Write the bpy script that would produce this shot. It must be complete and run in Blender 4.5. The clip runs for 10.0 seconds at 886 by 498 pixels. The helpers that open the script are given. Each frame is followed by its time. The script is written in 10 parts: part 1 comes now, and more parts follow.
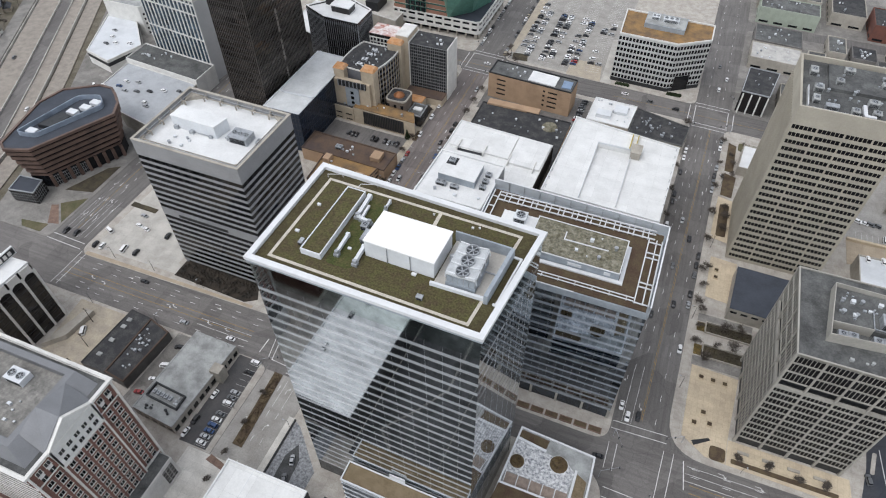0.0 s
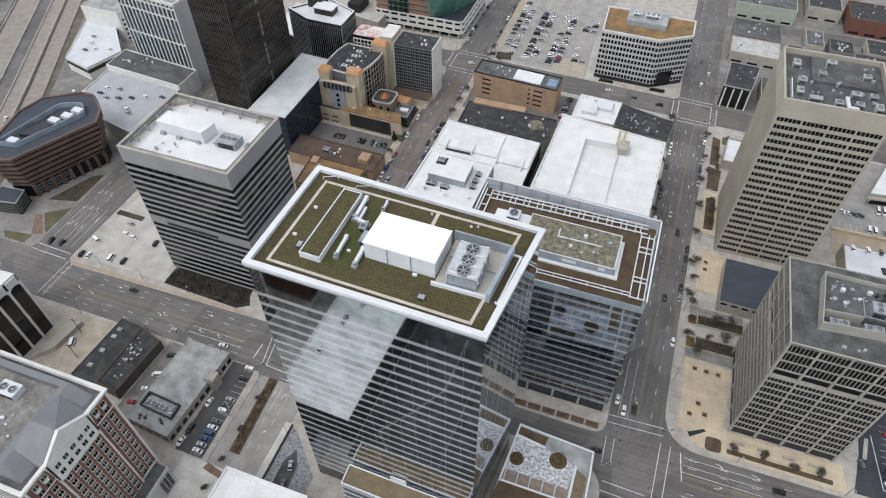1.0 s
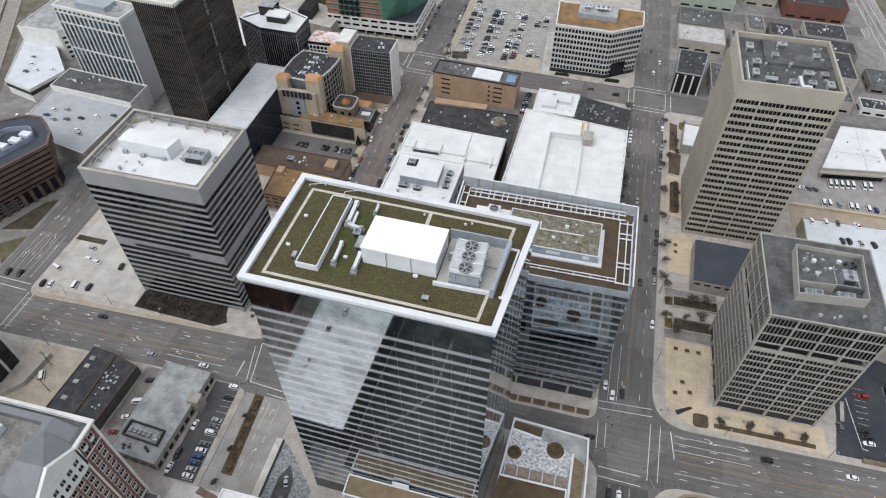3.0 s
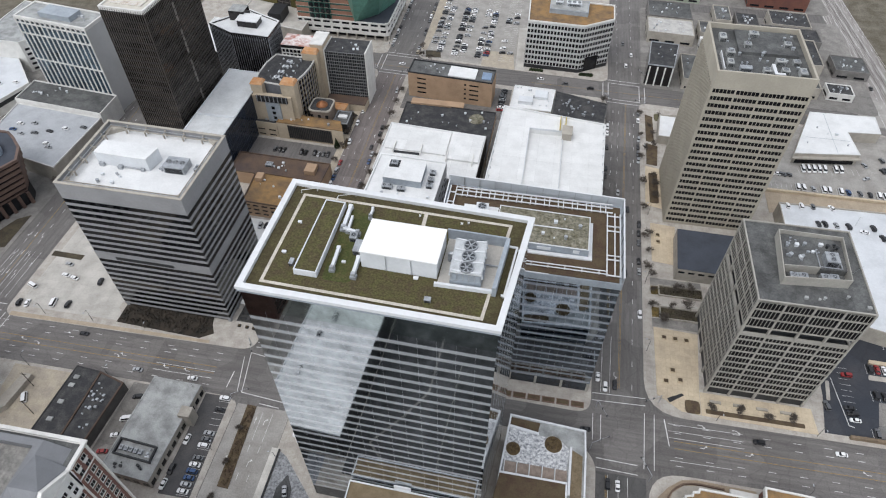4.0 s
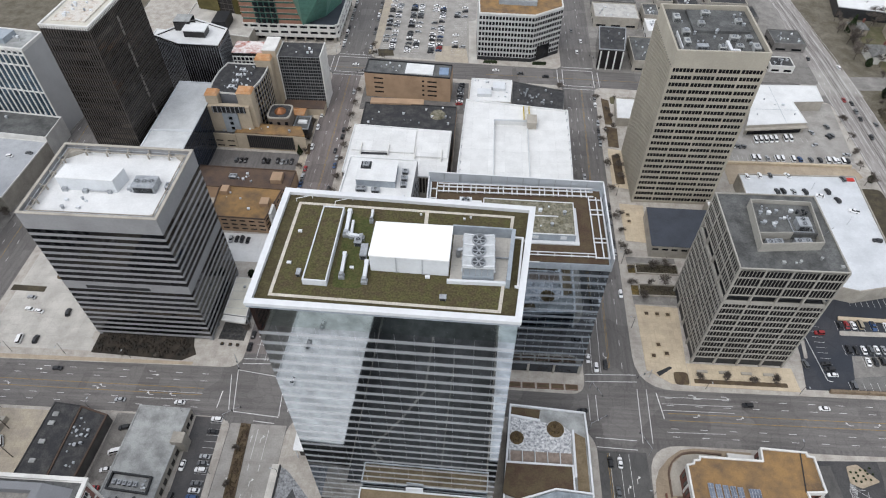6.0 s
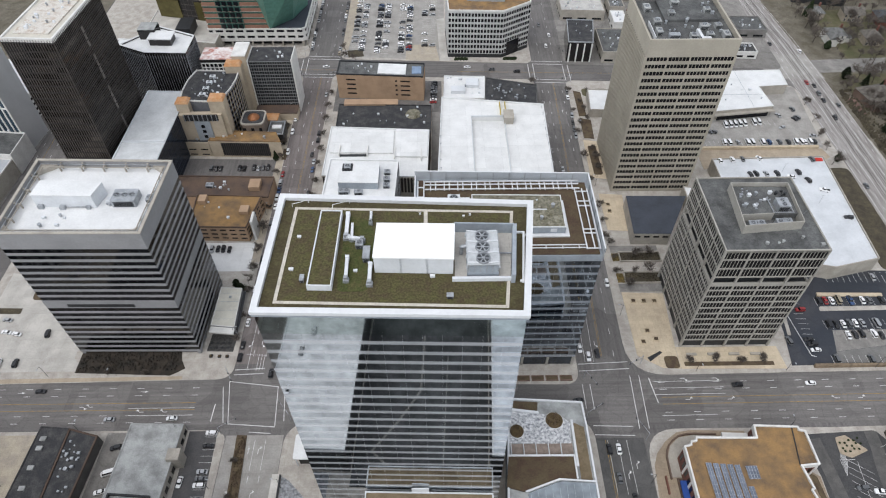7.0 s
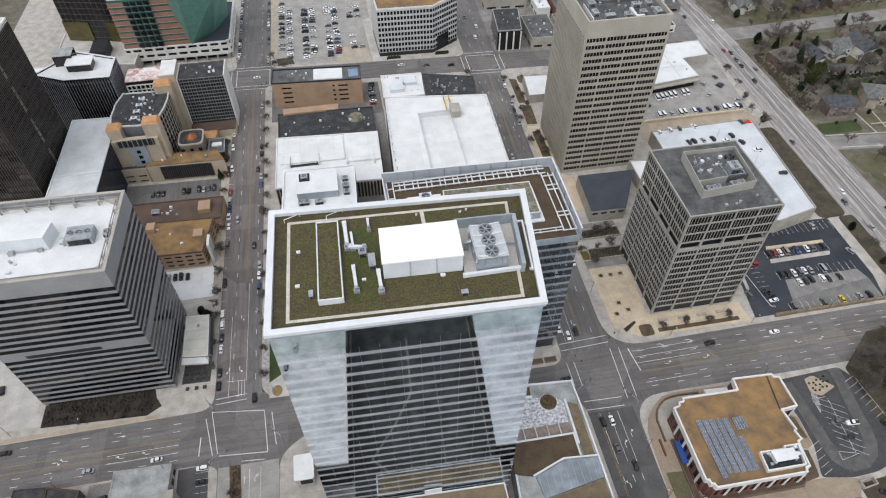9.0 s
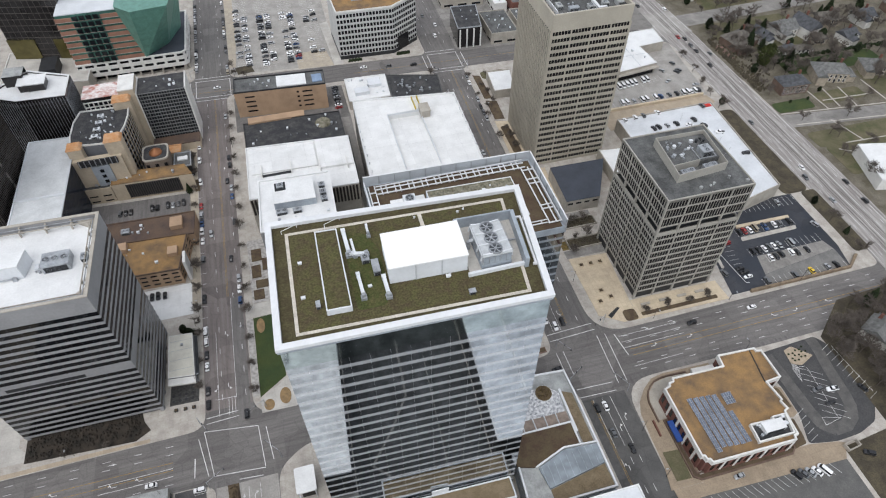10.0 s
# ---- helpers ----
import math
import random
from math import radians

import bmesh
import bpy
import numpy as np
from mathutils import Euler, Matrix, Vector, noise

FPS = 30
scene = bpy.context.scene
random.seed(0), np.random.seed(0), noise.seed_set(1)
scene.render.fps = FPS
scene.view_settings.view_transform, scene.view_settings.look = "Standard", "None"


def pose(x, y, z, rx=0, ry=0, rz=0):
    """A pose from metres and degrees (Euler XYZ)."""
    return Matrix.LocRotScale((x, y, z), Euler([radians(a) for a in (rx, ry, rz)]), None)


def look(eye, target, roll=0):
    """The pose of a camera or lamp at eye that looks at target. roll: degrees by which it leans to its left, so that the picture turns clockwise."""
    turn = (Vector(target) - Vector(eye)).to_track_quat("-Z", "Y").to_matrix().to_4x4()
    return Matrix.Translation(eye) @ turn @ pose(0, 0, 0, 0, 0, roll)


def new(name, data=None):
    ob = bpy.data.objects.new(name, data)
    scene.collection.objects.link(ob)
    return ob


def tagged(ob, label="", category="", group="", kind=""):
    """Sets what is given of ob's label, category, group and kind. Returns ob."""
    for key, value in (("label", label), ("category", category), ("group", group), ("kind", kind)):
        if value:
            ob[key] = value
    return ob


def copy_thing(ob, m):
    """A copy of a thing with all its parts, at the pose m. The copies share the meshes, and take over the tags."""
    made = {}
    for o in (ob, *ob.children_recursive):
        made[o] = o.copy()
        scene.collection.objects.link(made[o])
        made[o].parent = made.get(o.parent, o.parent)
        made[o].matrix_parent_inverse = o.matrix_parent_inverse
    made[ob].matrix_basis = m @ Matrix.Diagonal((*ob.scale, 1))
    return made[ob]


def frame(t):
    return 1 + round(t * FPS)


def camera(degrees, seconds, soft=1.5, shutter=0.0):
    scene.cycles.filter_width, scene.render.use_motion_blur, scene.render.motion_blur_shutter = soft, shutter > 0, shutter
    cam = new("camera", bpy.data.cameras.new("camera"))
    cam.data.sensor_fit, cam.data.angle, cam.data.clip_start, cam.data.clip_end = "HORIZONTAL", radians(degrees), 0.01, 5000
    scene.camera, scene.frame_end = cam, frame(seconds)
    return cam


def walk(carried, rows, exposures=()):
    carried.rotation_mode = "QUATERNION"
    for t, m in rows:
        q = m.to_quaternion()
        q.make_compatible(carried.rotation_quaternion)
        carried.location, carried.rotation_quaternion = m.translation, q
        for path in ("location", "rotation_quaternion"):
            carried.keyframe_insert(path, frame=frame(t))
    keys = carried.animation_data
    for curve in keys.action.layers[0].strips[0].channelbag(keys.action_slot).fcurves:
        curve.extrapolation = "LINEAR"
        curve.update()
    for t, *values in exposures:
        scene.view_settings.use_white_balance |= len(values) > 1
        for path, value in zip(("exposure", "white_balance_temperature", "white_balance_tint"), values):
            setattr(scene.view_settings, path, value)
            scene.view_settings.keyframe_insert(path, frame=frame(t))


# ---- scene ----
cam = camera(69.59, 10.0, soft=1.12)
ROWS = [
    (0, 0.000, -0.000, 247.505, 42.226, 0.289, 21.619),
    (0.5, -1.823, -0.705, 247.479, 42.234, 0.267, 20.624),
    (1, -3.736, -1.534, 247.360, 42.260, 0.234, 19.486),
    (1.5, -6.027, -2.328, 247.345, 42.263, 0.163, 18.292),
    (2, -8.484, -3.344, 247.125, 42.324, 0.106, 16.992),
    (2.5, -11.066, -4.304, 246.866, 42.408, 0.101, 15.484),
    (4, -20.179, -5.467, 246.415, 42.333, 0.040, 10.211),
    (4.5, -23.553, -5.912, 246.479, 42.252, 0.030, 8.906),
    (5, -27.012, -6.348, 246.390, 42.168, 0.024, 7.208),
    (5.5, -30.598, -6.611, 246.164, 42.113, 0.079, 5.375),
    (7, -42.666, -6.882, 245.756, 41.921, 0.121, -0.657),
    (7.5, -47.147, -6.639, 245.566, 41.873, 0.105, -2.908),
    (8, -51.551, -6.170, 245.511, 41.802, 0.096, -5.154),
    (8.5, -56.316, -5.518, 245.457, 41.739, 0.104, -7.603),
    (9, -61.050, -4.584, 245.464, 41.663, 0.089, -10.077),
    (9.5, -66.043, -3.263, 245.825, 41.562, 0.086, -12.754),
    (10, -71.082, -1.888, 245.981, 41.505, 0.050, -15.403),
]
walk(cam, [(t, pose(*p)) for t, *p in ROWS])

# ---- light: a bright overcast day ----
world = bpy.data.worlds.new("overcast_sky")
scene.world = world
world.use_nodes = True
wn = world.node_tree
sky = wn.nodes.new("ShaderNodeTexSky")
sky.sky_type, sky.sun_disc = "NISHITA", False
sky.sun_elevation, sky.sun_rotation = radians(62), radians(215)
pale = wn.nodes.new("ShaderNodeHueSaturation")
pale.inputs["Saturation"].default_value = 0.3
wn.links.new(sky.outputs[0], pale.inputs["Color"])
wn.links.new(pale.outputs[0], wn.nodes["Background"].inputs[0])
wn.nodes["Background"].inputs[1].default_value = 0.21
sun = new("sun", bpy.data.lights.new("sun", "SUN"))
sun.data.energy, sun.data.angle, sun.data.color = 1.1, radians(60), (1.0, 0.985, 0.97)
sun.matrix_world = look((-165, -235, 540), (0, 0, 0))
scene.view_settings.exposure = 0.27

# ---- materials ----
MATS = {}


def mat(name, col, rough=0.85, metal=0.0, var=0.18, size=6.0, fine=0.35, bump=0.0, col2=None, spread=0.5, spec=0.3, cracks=0.0, joints=0.0, stretch=None):
    """A surface with broad stains (size, metres) and fine grain; col2 is a second colour that shows in patches.
    cracks: size of the cells of cracked and patched paving; joints: side of cast slabs; stretch: stains drawn out along an axis."""
    if name in MATS:
        return MATS[name]
    m = bpy.data.materials.new(name)
    m.use_nodes = True
    t = m.node_tree
    p = t.nodes["Principled BSDF"]
    p.inputs["Roughness"].default_value, p.inputs["Metallic"].default_value = rough, metal
    p.inputs["Specular IOR Level"].default_value = spec
    geo = t.nodes.new("ShaderNodeNewGeometry")

    def noise_node(scale, detail, rgh=0.6):
        n = t.nodes.new("ShaderNodeTexNoise")
        n.inputs["Scale"].default_value, n.inputs["Detail"].default_value, n.inputs["Roughness"].default_value = scale, detail, rgh
        t.links.new(geo.outputs["Position"], n.inputs["Vector"])
        return n

    def scaled(k):
        n = t.nodes.new("ShaderNodeVectorMath")
        n.operation = "MULTIPLY"
        n.inputs[1].default_value = k
        t.links.new(geo.outputs["Position"], n.inputs[0])
        return n.outputs[0]

    def mixer(mode, fac):
        n = t.nodes.new("ShaderNodeMix")
        n.data_type, n.blend_type = "RGBA", mode
        n.inputs[0].default_value = fac
        return n

    broad, grain = noise_node(1.0 / size, 5), noise_node(1.0 / fine, 3)
    if stretch:
        t.links.new(scaled(stretch), broad.inputs["Vector"])
    base = mixer("MIX", 0.0)
    base.inputs[6].default_value = (*col, 1)
    base.inputs[7].default_value = (*(col2 or [c * (1 - var * 1.6) for c in col]), 1)
    ramp = t.nodes.new("ShaderNodeMapRange")
    ramp.inputs["From Min"].default_value, ramp.inputs["From Max"].default_value = spread - 0.12, spread + 0.16
    t.links.new(broad.outputs["Fac"], ramp.inputs["Value"])
    t.links.new(ramp.outputs[0], base.inputs[0])
    speck = mixer("MULTIPLY", 1.0)
    lift = t.nodes.new("ShaderNodeMapRange")
    lift.inputs["From Min"].default_value, lift.inputs["From Max"].default_value = 0.25, 0.75
    lift.inputs["To Min"].default_value, lift.inputs["To Max"].default_value = 1 - var, 1 + var * 0.5
    t.links.new(grain.outputs["Fac"], lift.inputs["Value"])
    t.links.new(base.outputs[2], speck.inputs[6])
    t.links.new(lift.outputs[0], speck.inputs[7])
    top = speck.outputs[2]

    def multiply(val, lo, hi, a, c):
        r = t.nodes.new("ShaderNodeMapRange")
        for key, v in (("From Min", a), ("From Max", c), ("To Min", lo), ("To Max", hi)):
            r.inputs[key].default_value = v
        t.links.new(val, r.inputs["Value"])
        x = mixer("MULTIPLY", 1.0)
        t.links.new(top, x.inputs[6])
        t.links.new(r.outputs[0], x.inputs[7])
        return x.outputs[2]

    if cracks:
        warp = noise_node(0.25, 2)
        add = t.nodes.new("ShaderNodeMixRGB")
        add.blend_type, add.inputs[0].default_value = "ADD", 1.0
        t.links.new(geo.outputs["Position"], add.inputs[1])
        t.links.new(warp.outputs["Color"], add.inputs[2])
        edge = t.nodes.new("ShaderNodeTexVoronoi")
        edge.feature, edge.inputs["Scale"].default_value = "DISTANCE_TO_EDGE", 1.0 / cracks
        t.links.new(add.outputs[0], edge.inputs["Vector"])
        top = multiply(edge.outputs["Distance"], 0.86, 1.0, 0.0, 0.3 / cracks)
        cell = t.nodes.new("ShaderNodeTexVoronoi")
        cell.distance, cell.inputs["Scale"].default_value = "CHEBYCHEV", 0.45 / cracks
        t.links.new(geo.outputs["Position"], cell.inputs["Vector"])
        sep = t.nodes.new("ShaderNodeSeparateColor")
        t.links.new(cell.outputs["Color"], sep.inputs[0])
        top = multiply(sep.outputs[0], 0.82, 1.12, 0.0, 1.0)
    if joints:
        slabs = t.nodes.new("ShaderNodeTexBrick")
        slabs.offset = 0.0
        for key, v in (("Scale", 1.0), ("Mortar Size", 0.05), ("Mortar Smooth", 0.3), ("Brick Width", joints), ("Row Height", joints)):
            slabs.inputs[key].default_value = v
        slabs.inputs["Color1"].default_value = (0.94, 0.94, 0.94, 1)
        slabs.inputs["Color2"].default_value = (1.03, 1.03, 1.03, 1)
        slabs.inputs["Mortar"].default_value = (0.8, 0.8, 0.8, 1)
        t.links.new(geo.outputs["Position"], slabs.inputs["Vector"])
        x = mixer("MULTIPLY", 1.0)
        t.links.new(top, x.inputs[6])
        t.links.new(slabs.outputs["Color"], x.inputs[7])
        top = x.outputs[2]
    t.links.new(top, p.inputs["Base Color"])
    if bump:
        b = t.nodes.new("ShaderNodeBump")
        b.inputs["Strength"].default_value, b.inputs["Distance"].default_value = 0.6, bump
        t.links.new(grain.outputs["Fac"], b.inputs["Height"])
        t.links.new(b.outputs[0], p.inputs["Normal"])
    MATS[name] = m
    return m


def glass(name, col, metal, rough=0.03, wave=0.004, size=2.2, var=0.25, panes=None, swing=(0.88, 1.06)):
    """Coated window glass: a dark mirror, a little wavy; panes: the raster in which the tint differs from pane to pane."""
    if name in MATS:
        return MATS[name]
    m = mat(name, col, rough, metal, var=var, size=9.0, fine=3.0, spec=0.5)
    t = m.node_tree
    p = t.nodes["Principled BSDF"]
    geo = next(n for n in t.nodes if n.type == "NEW_GEOMETRY")
    n = t.nodes.new("ShaderNodeTexNoise")
    n.inputs["Scale"].default_value = 1.0 / size
    t.links.new(geo.outputs["Position"], n.inputs["Vector"])
    b = t.nodes.new("ShaderNodeBump")
    b.inputs["Strength"].default_value, b.inputs["Distance"].default_value = 0.5, wave
    t.links.new(n.outputs["Fac"], b.inputs["Height"])
    t.links.new(b.outputs[0], p.inputs["Normal"])
    if panes:
        snap = t.nodes.new("ShaderNodeVectorMath")
        snap.operation = "SNAP"
        snap.inputs[1].default_value = panes
        t.links.new(geo.outputs["Position"], snap.inputs[0])
        rnd = t.nodes.new("ShaderNodeTexWhiteNoise")
        t.links.new(snap.outputs[0], rnd.inputs["Vector"])
        lift = t.nodes.new("ShaderNodeMapRange")
        lift.inputs["To Min"].default_value, lift.inputs["To Max"].default_value = swing
        t.links.new(rnd.outputs["Value"], lift.inputs["Value"])
        mul = t.nodes.new("ShaderNodeMix")
        mul.data_type, mul.blend_type = "RGBA", "MULTIPLY"
        mul.inputs[0].default_value = 1.0
        t.links.new(p.inputs["Base Color"].links[0].from_socket, mul.inputs[6])
        t.links.new(lift.outputs[0], mul.inputs[7])
        t.links.new(mul.outputs[2], p.inputs["Base Color"])
    return m


def frit(name, clear, printed, z0, pitch, span, rough=0.06):
    """Spandrel glass with a printed band that fades out towards the clear glass above and below."""
    m = glass(name, printed, 0.5, rough, wave=0.004, var=0.1)
    t = m.node_tree
    p = t.nodes["Principled BSDF"]
    geo = next(n for n in t.nodes if n.type == "NEW_GEOMETRY")
    sep = t.nodes.new("ShaderNodeSeparateXYZ")
    t.links.new(geo.outputs["Position"], sep.inputs[0])

    def calc(op, a, c):
        n = t.nodes.new("ShaderNodeMath")
        n.operation = op
        if hasattr(a, "default_value"):
            t.links.new(a, n.inputs[0])
        else:
            n.inputs[0].default_value = a
        n.inputs[1].default_value = c
        return n.outputs[0]

    up = calc("MULTIPLY", calc("FRACT", calc("DIVIDE", calc("SUBTRACT", sep.outputs["Z"], z0), pitch), 0.0), pitch)
    off = calc("ABSOLUTE", calc("SUBTRACT", up, span / 2), 0.0)
    r = t.nodes.new("ShaderNodeMapRange")
    r.interpolation_type = "SMOOTHSTEP"
    for key, v in (("From Min", span * 0.22), ("From Max", span * 0.5), ("To Min", 0.0), ("To Max", 1.0)):
        r.inputs[key].default_value = v
    t.links.new(off, r.inputs["Value"])
    x = t.nodes.new("ShaderNodeMix")
    x.data_type = "RGBA"
    t.links.new(r.outputs[0], x.inputs[0])
    t.links.new(p.inputs["Base Color"].links[0].from_socket, x.inputs[6])
    x.inputs[7].default_value = (*clear, 1)
    t.links.new(x.outputs[2], p.inputs["Base Color"])
    shine = t.nodes.new("ShaderNodeMapRange")
    shine.inputs["To Min"].default_value, shine.inputs["To Max"].default_value = 0.5, 1.0
    t.links.new(r.outputs[0], shine.inputs["Value"])
    t.links.new(shine.outputs[0], p.inputs["Metallic"])
    return m


ASPHALT = mat("asphalt", (0.177, 0.167, 0.16), 0.9, var=0.25, size=1.5, fine=0.5, col2=(0.133, 0.125, 0.12), cracks=7, stretch=(1.0, 0.05, 1.0))
AVENUE = mat("avenue_asphalt", (0.183, 0.172, 0.164), 0.9, var=0.25, size=1.5, fine=0.5, col2=(0.135, 0.126, 0.121), cracks=7, stretch=(0.05, 1.0, 1.0))
RIBBON_BRIGHT = glass("reflecting_ribbon_glass", (0.007, 0.008, 0.010), 0.0, 0.06, wave=0.006)
DARK_WALL = mat("dark_grey_wall", (0.1, 0.095, 0.09), 0.85, var=0.2, size=4, fine=0.5)
RIBBON = mat("tinted_ribbon_glass", (0.012, 0.012, 0.014), 0.3, var=0.3, size=4, fine=1.0, spec=0.08)
ASPHALT_DARK = mat("new_asphalt", (0.035, 0.04, 0.05), 0.85, var=0.2, size=18, fine=0.5, col2=(0.06, 0.06, 0.066), spread=0.55, cracks=16)
ASPHALT_PALE = mat("worn_asphalt", (0.26, 0.248, 0.23), 0.9, var=0.25, size=6, fine=0.6, col2=(0.19, 0.18, 0.168), cracks=7)
LOT_PALE = mat("pale_lot_concrete", (0.36, 0.345, 0.32), 0.9, var=0.22, size=7, fine=0.6, col2=(0.27, 0.255, 0.235), joints=6.0)
PARKWAY = mat("worn_parkway_concrete", (0.36, 0.342, 0.322), 0.9, var=0.25, size=1.1, fine=0.6, col2=(0.17, 0.153, 0.143), stretch=(1.0, 0.05, 1.0))
FREEWAY = mat("freeway_concrete", (0.31, 0.278, 0.24), 0.9, var=0.2, size=4, fine=0.6, col2=(0.23, 0.205, 0.18))
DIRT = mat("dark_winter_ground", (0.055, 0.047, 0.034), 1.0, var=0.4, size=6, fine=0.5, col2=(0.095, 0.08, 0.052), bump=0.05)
CONCRETE = mat("pavement_concrete", (0.46, 0.43, 0.385), 0.9, var=0.18, size=5, fine=0.5, col2=(0.34, 0.31, 0.275), joints=3.0)
CONCRETE_PALE = mat("pale_concrete", (0.5, 0.48, 0.44), 0.9, var=0.14, size=9, fine=0.6, col2=(0.38, 0.36, 0.33), joints=5.0)
TANPAVE = mat("tan_paving", (0.56, 0.47, 0.34), 0.9, var=0.14, size=8, fine=0.6, col2=(0.46, 0.38, 0.28), joints=2.2)
PAINT_W = mat("road_paint", (0.76, 0.76, 0.74), 0.8, var=0.25, size=2, fine=0.3, col2=(0.46, 0.45, 0.44))
PAINT_Y = mat("yellow_road_paint", (0.42, 0.27, 0.08), 0.8, var=0.3, size=2, fine=0.3)
SOIL = mat("mulch", (0.085, 0.06, 0.042), 1.0, var=0.35, size=3, fine=0.3, col2=(0.13, 0.1, 0.06))
GRASS = mat("lawn", (0.088, 0.09, 0.045), 1.0, var=0.35, size=8, fine=0.4, col2=(0.15, 0.128, 0.082), bump=0.05)
TURF = mat("green_turf", (0.038, 0.06, 0.023), 1.0, var=0.3, size=9, fine=0.4, col2=(0.06, 0.075, 0.025), bump=0.05)
GROUND = mat("town_ground", (0.108, 0.096, 0.069), 1.0, var=0.4, size=9, fine=0.8, col2=(0.18, 0.16, 0.128))
SEDUM = mat("sedum_roof", (0.092, 0.088, 0.034), 1.0, var=0.6, size=2.6, fine=0.5, col2=(0.08, 0.062, 0.034), bump=0.1, spread=0.48)
SEDUM_GREEN = mat("green_sedum", (0.06, 0.074, 0.022), 1.0, var=0.5, size=1.6, fine=0.4, col2=(0.085, 0.078, 0.031), bump=0.08)
SEDUM_RED = mat("brown_sedum", (0.085, 0.056, 0.038), 1.0, var=0.35, size=4, fine=0.4, col2=(0.11, 0.085, 0.05), bump=0.08)
GRAVEL = mat("roof_gravel", (0.26, 0.245, 0.19), 1.0, var=0.6, size=2.2, fine=0.8, col2=(0.12, 0.11, 0.07), bump=0.08, joints=1.3)
ROOF_W = mat("white_roof_membrane", (0.7, 0.705, 0.7), 0.7, var=0.09, size=9, fine=0.7, col2=(0.6, 0.605, 0.6))
DECK_W = mat("white_deck_coating", (0.69, 0.692, 0.682), 0.75, var=0.08, size=7, fine=0.8, col2=(0.61, 0.612, 0.602), joints=9.0)
ROOF_WG = mat("pale_grey_deck", (0.6, 0.62, 0.64), 0.75, var=0.08, size=12, fine=0.9, col2=(0.5, 0.52, 0.54))
ROOF_G = mat("grey_roof_felt", (0.14, 0.143, 0.14), 0.9, var=0.32, size=5.5, fine=0.6, col2=(0.072, 0.073, 0.073), cracks=9)
ROOF_GP = mat("pale_grey_roof", (0.39, 0.4, 0.392), 0.85, var=0.2, size=6, fine=0.5, col2=(0.22, 0.225, 0.22))
ROOF_K = mat("black_roof_felt", (0.037, 0.038, 0.041), 0.85, var=0.35, size=4, fine=0.5, col2=(0.08, 0.078, 0.076), spread=0.54)
ROOF_NAVY = mat("navy_roof", (0.06, 0.068, 0.085), 0.8, var=0.15, size=9, fine=0.7)
ROOF_TAN = mat("rusty_tan_roof", (0.29, 0.175, 0.075), 0.9, var=0.2, size=7, fine=0.5, col2=(0.145, 0.1, 0.062))
ROOF_BROWN = mat("brown_roof", (0.125, 0.085, 0.06), 0.9, var=0.25, size=7, fine=0.5, col2=(0.075, 0.055, 0.05))
ROOF_ORANGE = mat("orange_roof", (0.48, 0.235, 0.1), 0.85, var=0.2, size=4, fine=0.5, col2=(0.52, 0.33, 0.19))
ROOF_RED = mat("red_patched_roof", (0.72, 0.68, 0.66), 0.85, var=0.15, size=3.5, fine=0.5, col2=(0.38, 0.12, 0.08), spread=0.52)
COPING = mat("white_metal_coping", (0.66, 0.67, 0.68), 0.5, var=0.06, size=8, fine=1.2)
WHITE_PANEL = mat("white_panel", (0.64, 0.66, 0.68), 0.55, var=0.07, size=7, fine=1.0)
GREY_PANEL = mat("grey_metal_panel", (0.36, 0.4, 0.44), 0.5, 0.2, var=0.12, size=5, fine=0.8)
STEEL = mat("galvanised_steel", (0.45, 0.47, 0.49), 0.45, 0.5, var=0.2, size=2, fine=0.4)
DARK_METAL = mat("dark_metal", (0.045, 0.047, 0.05), 0.5, 0.3, var=0.2, size=2, fine=0.4)
PAVER = mat("roof_pavers", (0.58, 0.54, 0.47), 0.9, var=0.16, size=3, fine=0.5, col2=(0.47, 0.43, 0.37), joints=0.8)
GRID_STONE = mat("grey_beige_precast", (0.36, 0.345, 0.308), 0.85, var=0.12, size=10, fine=0.8)
TAN_STONE = mat("tan_precast", (0.4, 0.368, 0.305), 0.85, var=0.1, size=12, fine=0.8)
BAND_GREY = mat("grey_precast_band", (0.28, 0.28, 0.285), 0.75, var=0.1, size=12, fine=0.8)
BUFF = mat("buff_stone", (0.49, 0.415, 0.315), 0.85, var=0.12, size=8, fine=0.8)
TAN_BRICK = mat("tan_brick", (0.42, 0.29, 0.19), 0.9, var=0.14, size=8, fine=0.4)
RED_BRICK = mat("red_brick", (0.17, 0.075, 0.055), 0.9, var=0.2, size=6, fine=0.4, col2=(0.13, 0.06, 0.05))
BROWN_GRANITE = mat("brown_granite", (0.15, 0.098, 0.078), 0.6, var=0.18, size=8, fine=0.5, col2=(0.09, 0.06, 0.05))
WHITE_TRIM = mat("white_trim", (0.68, 0.67, 0.64), 0.7, var=0.1, size=5, fine=0.6)
DECK_WALL = mat("precast_wall", (0.4, 0.37, 0.32), 0.85, var=0.15, size=6, fine=0.6)
TERRACOTTA = mat("terracotta_panel", (0.31, 0.165, 0.118), 0.8, var=0.14, size=6, fine=0.5)
TEAL_GLASS = glass("teal_glass", (0.13, 0.3, 0.25), 0.5, 0.06)
WINDOW = glass("dark_window_glass", (0.014, 0.015, 0.018), 0.0, 0.08)
WINDOW.node_tree.nodes["Principled BSDF"].inputs["Specular IOR Level"].default_value = 0.28
WINDOW_BLUE = glass("blue_grey_glass", (0.05, 0.06, 0.075), 0.35, 0.05)
BLACK_GLASS = glass("black_curtain_glass", (0.028, 0.026, 0.026), 0.25, 0.09)
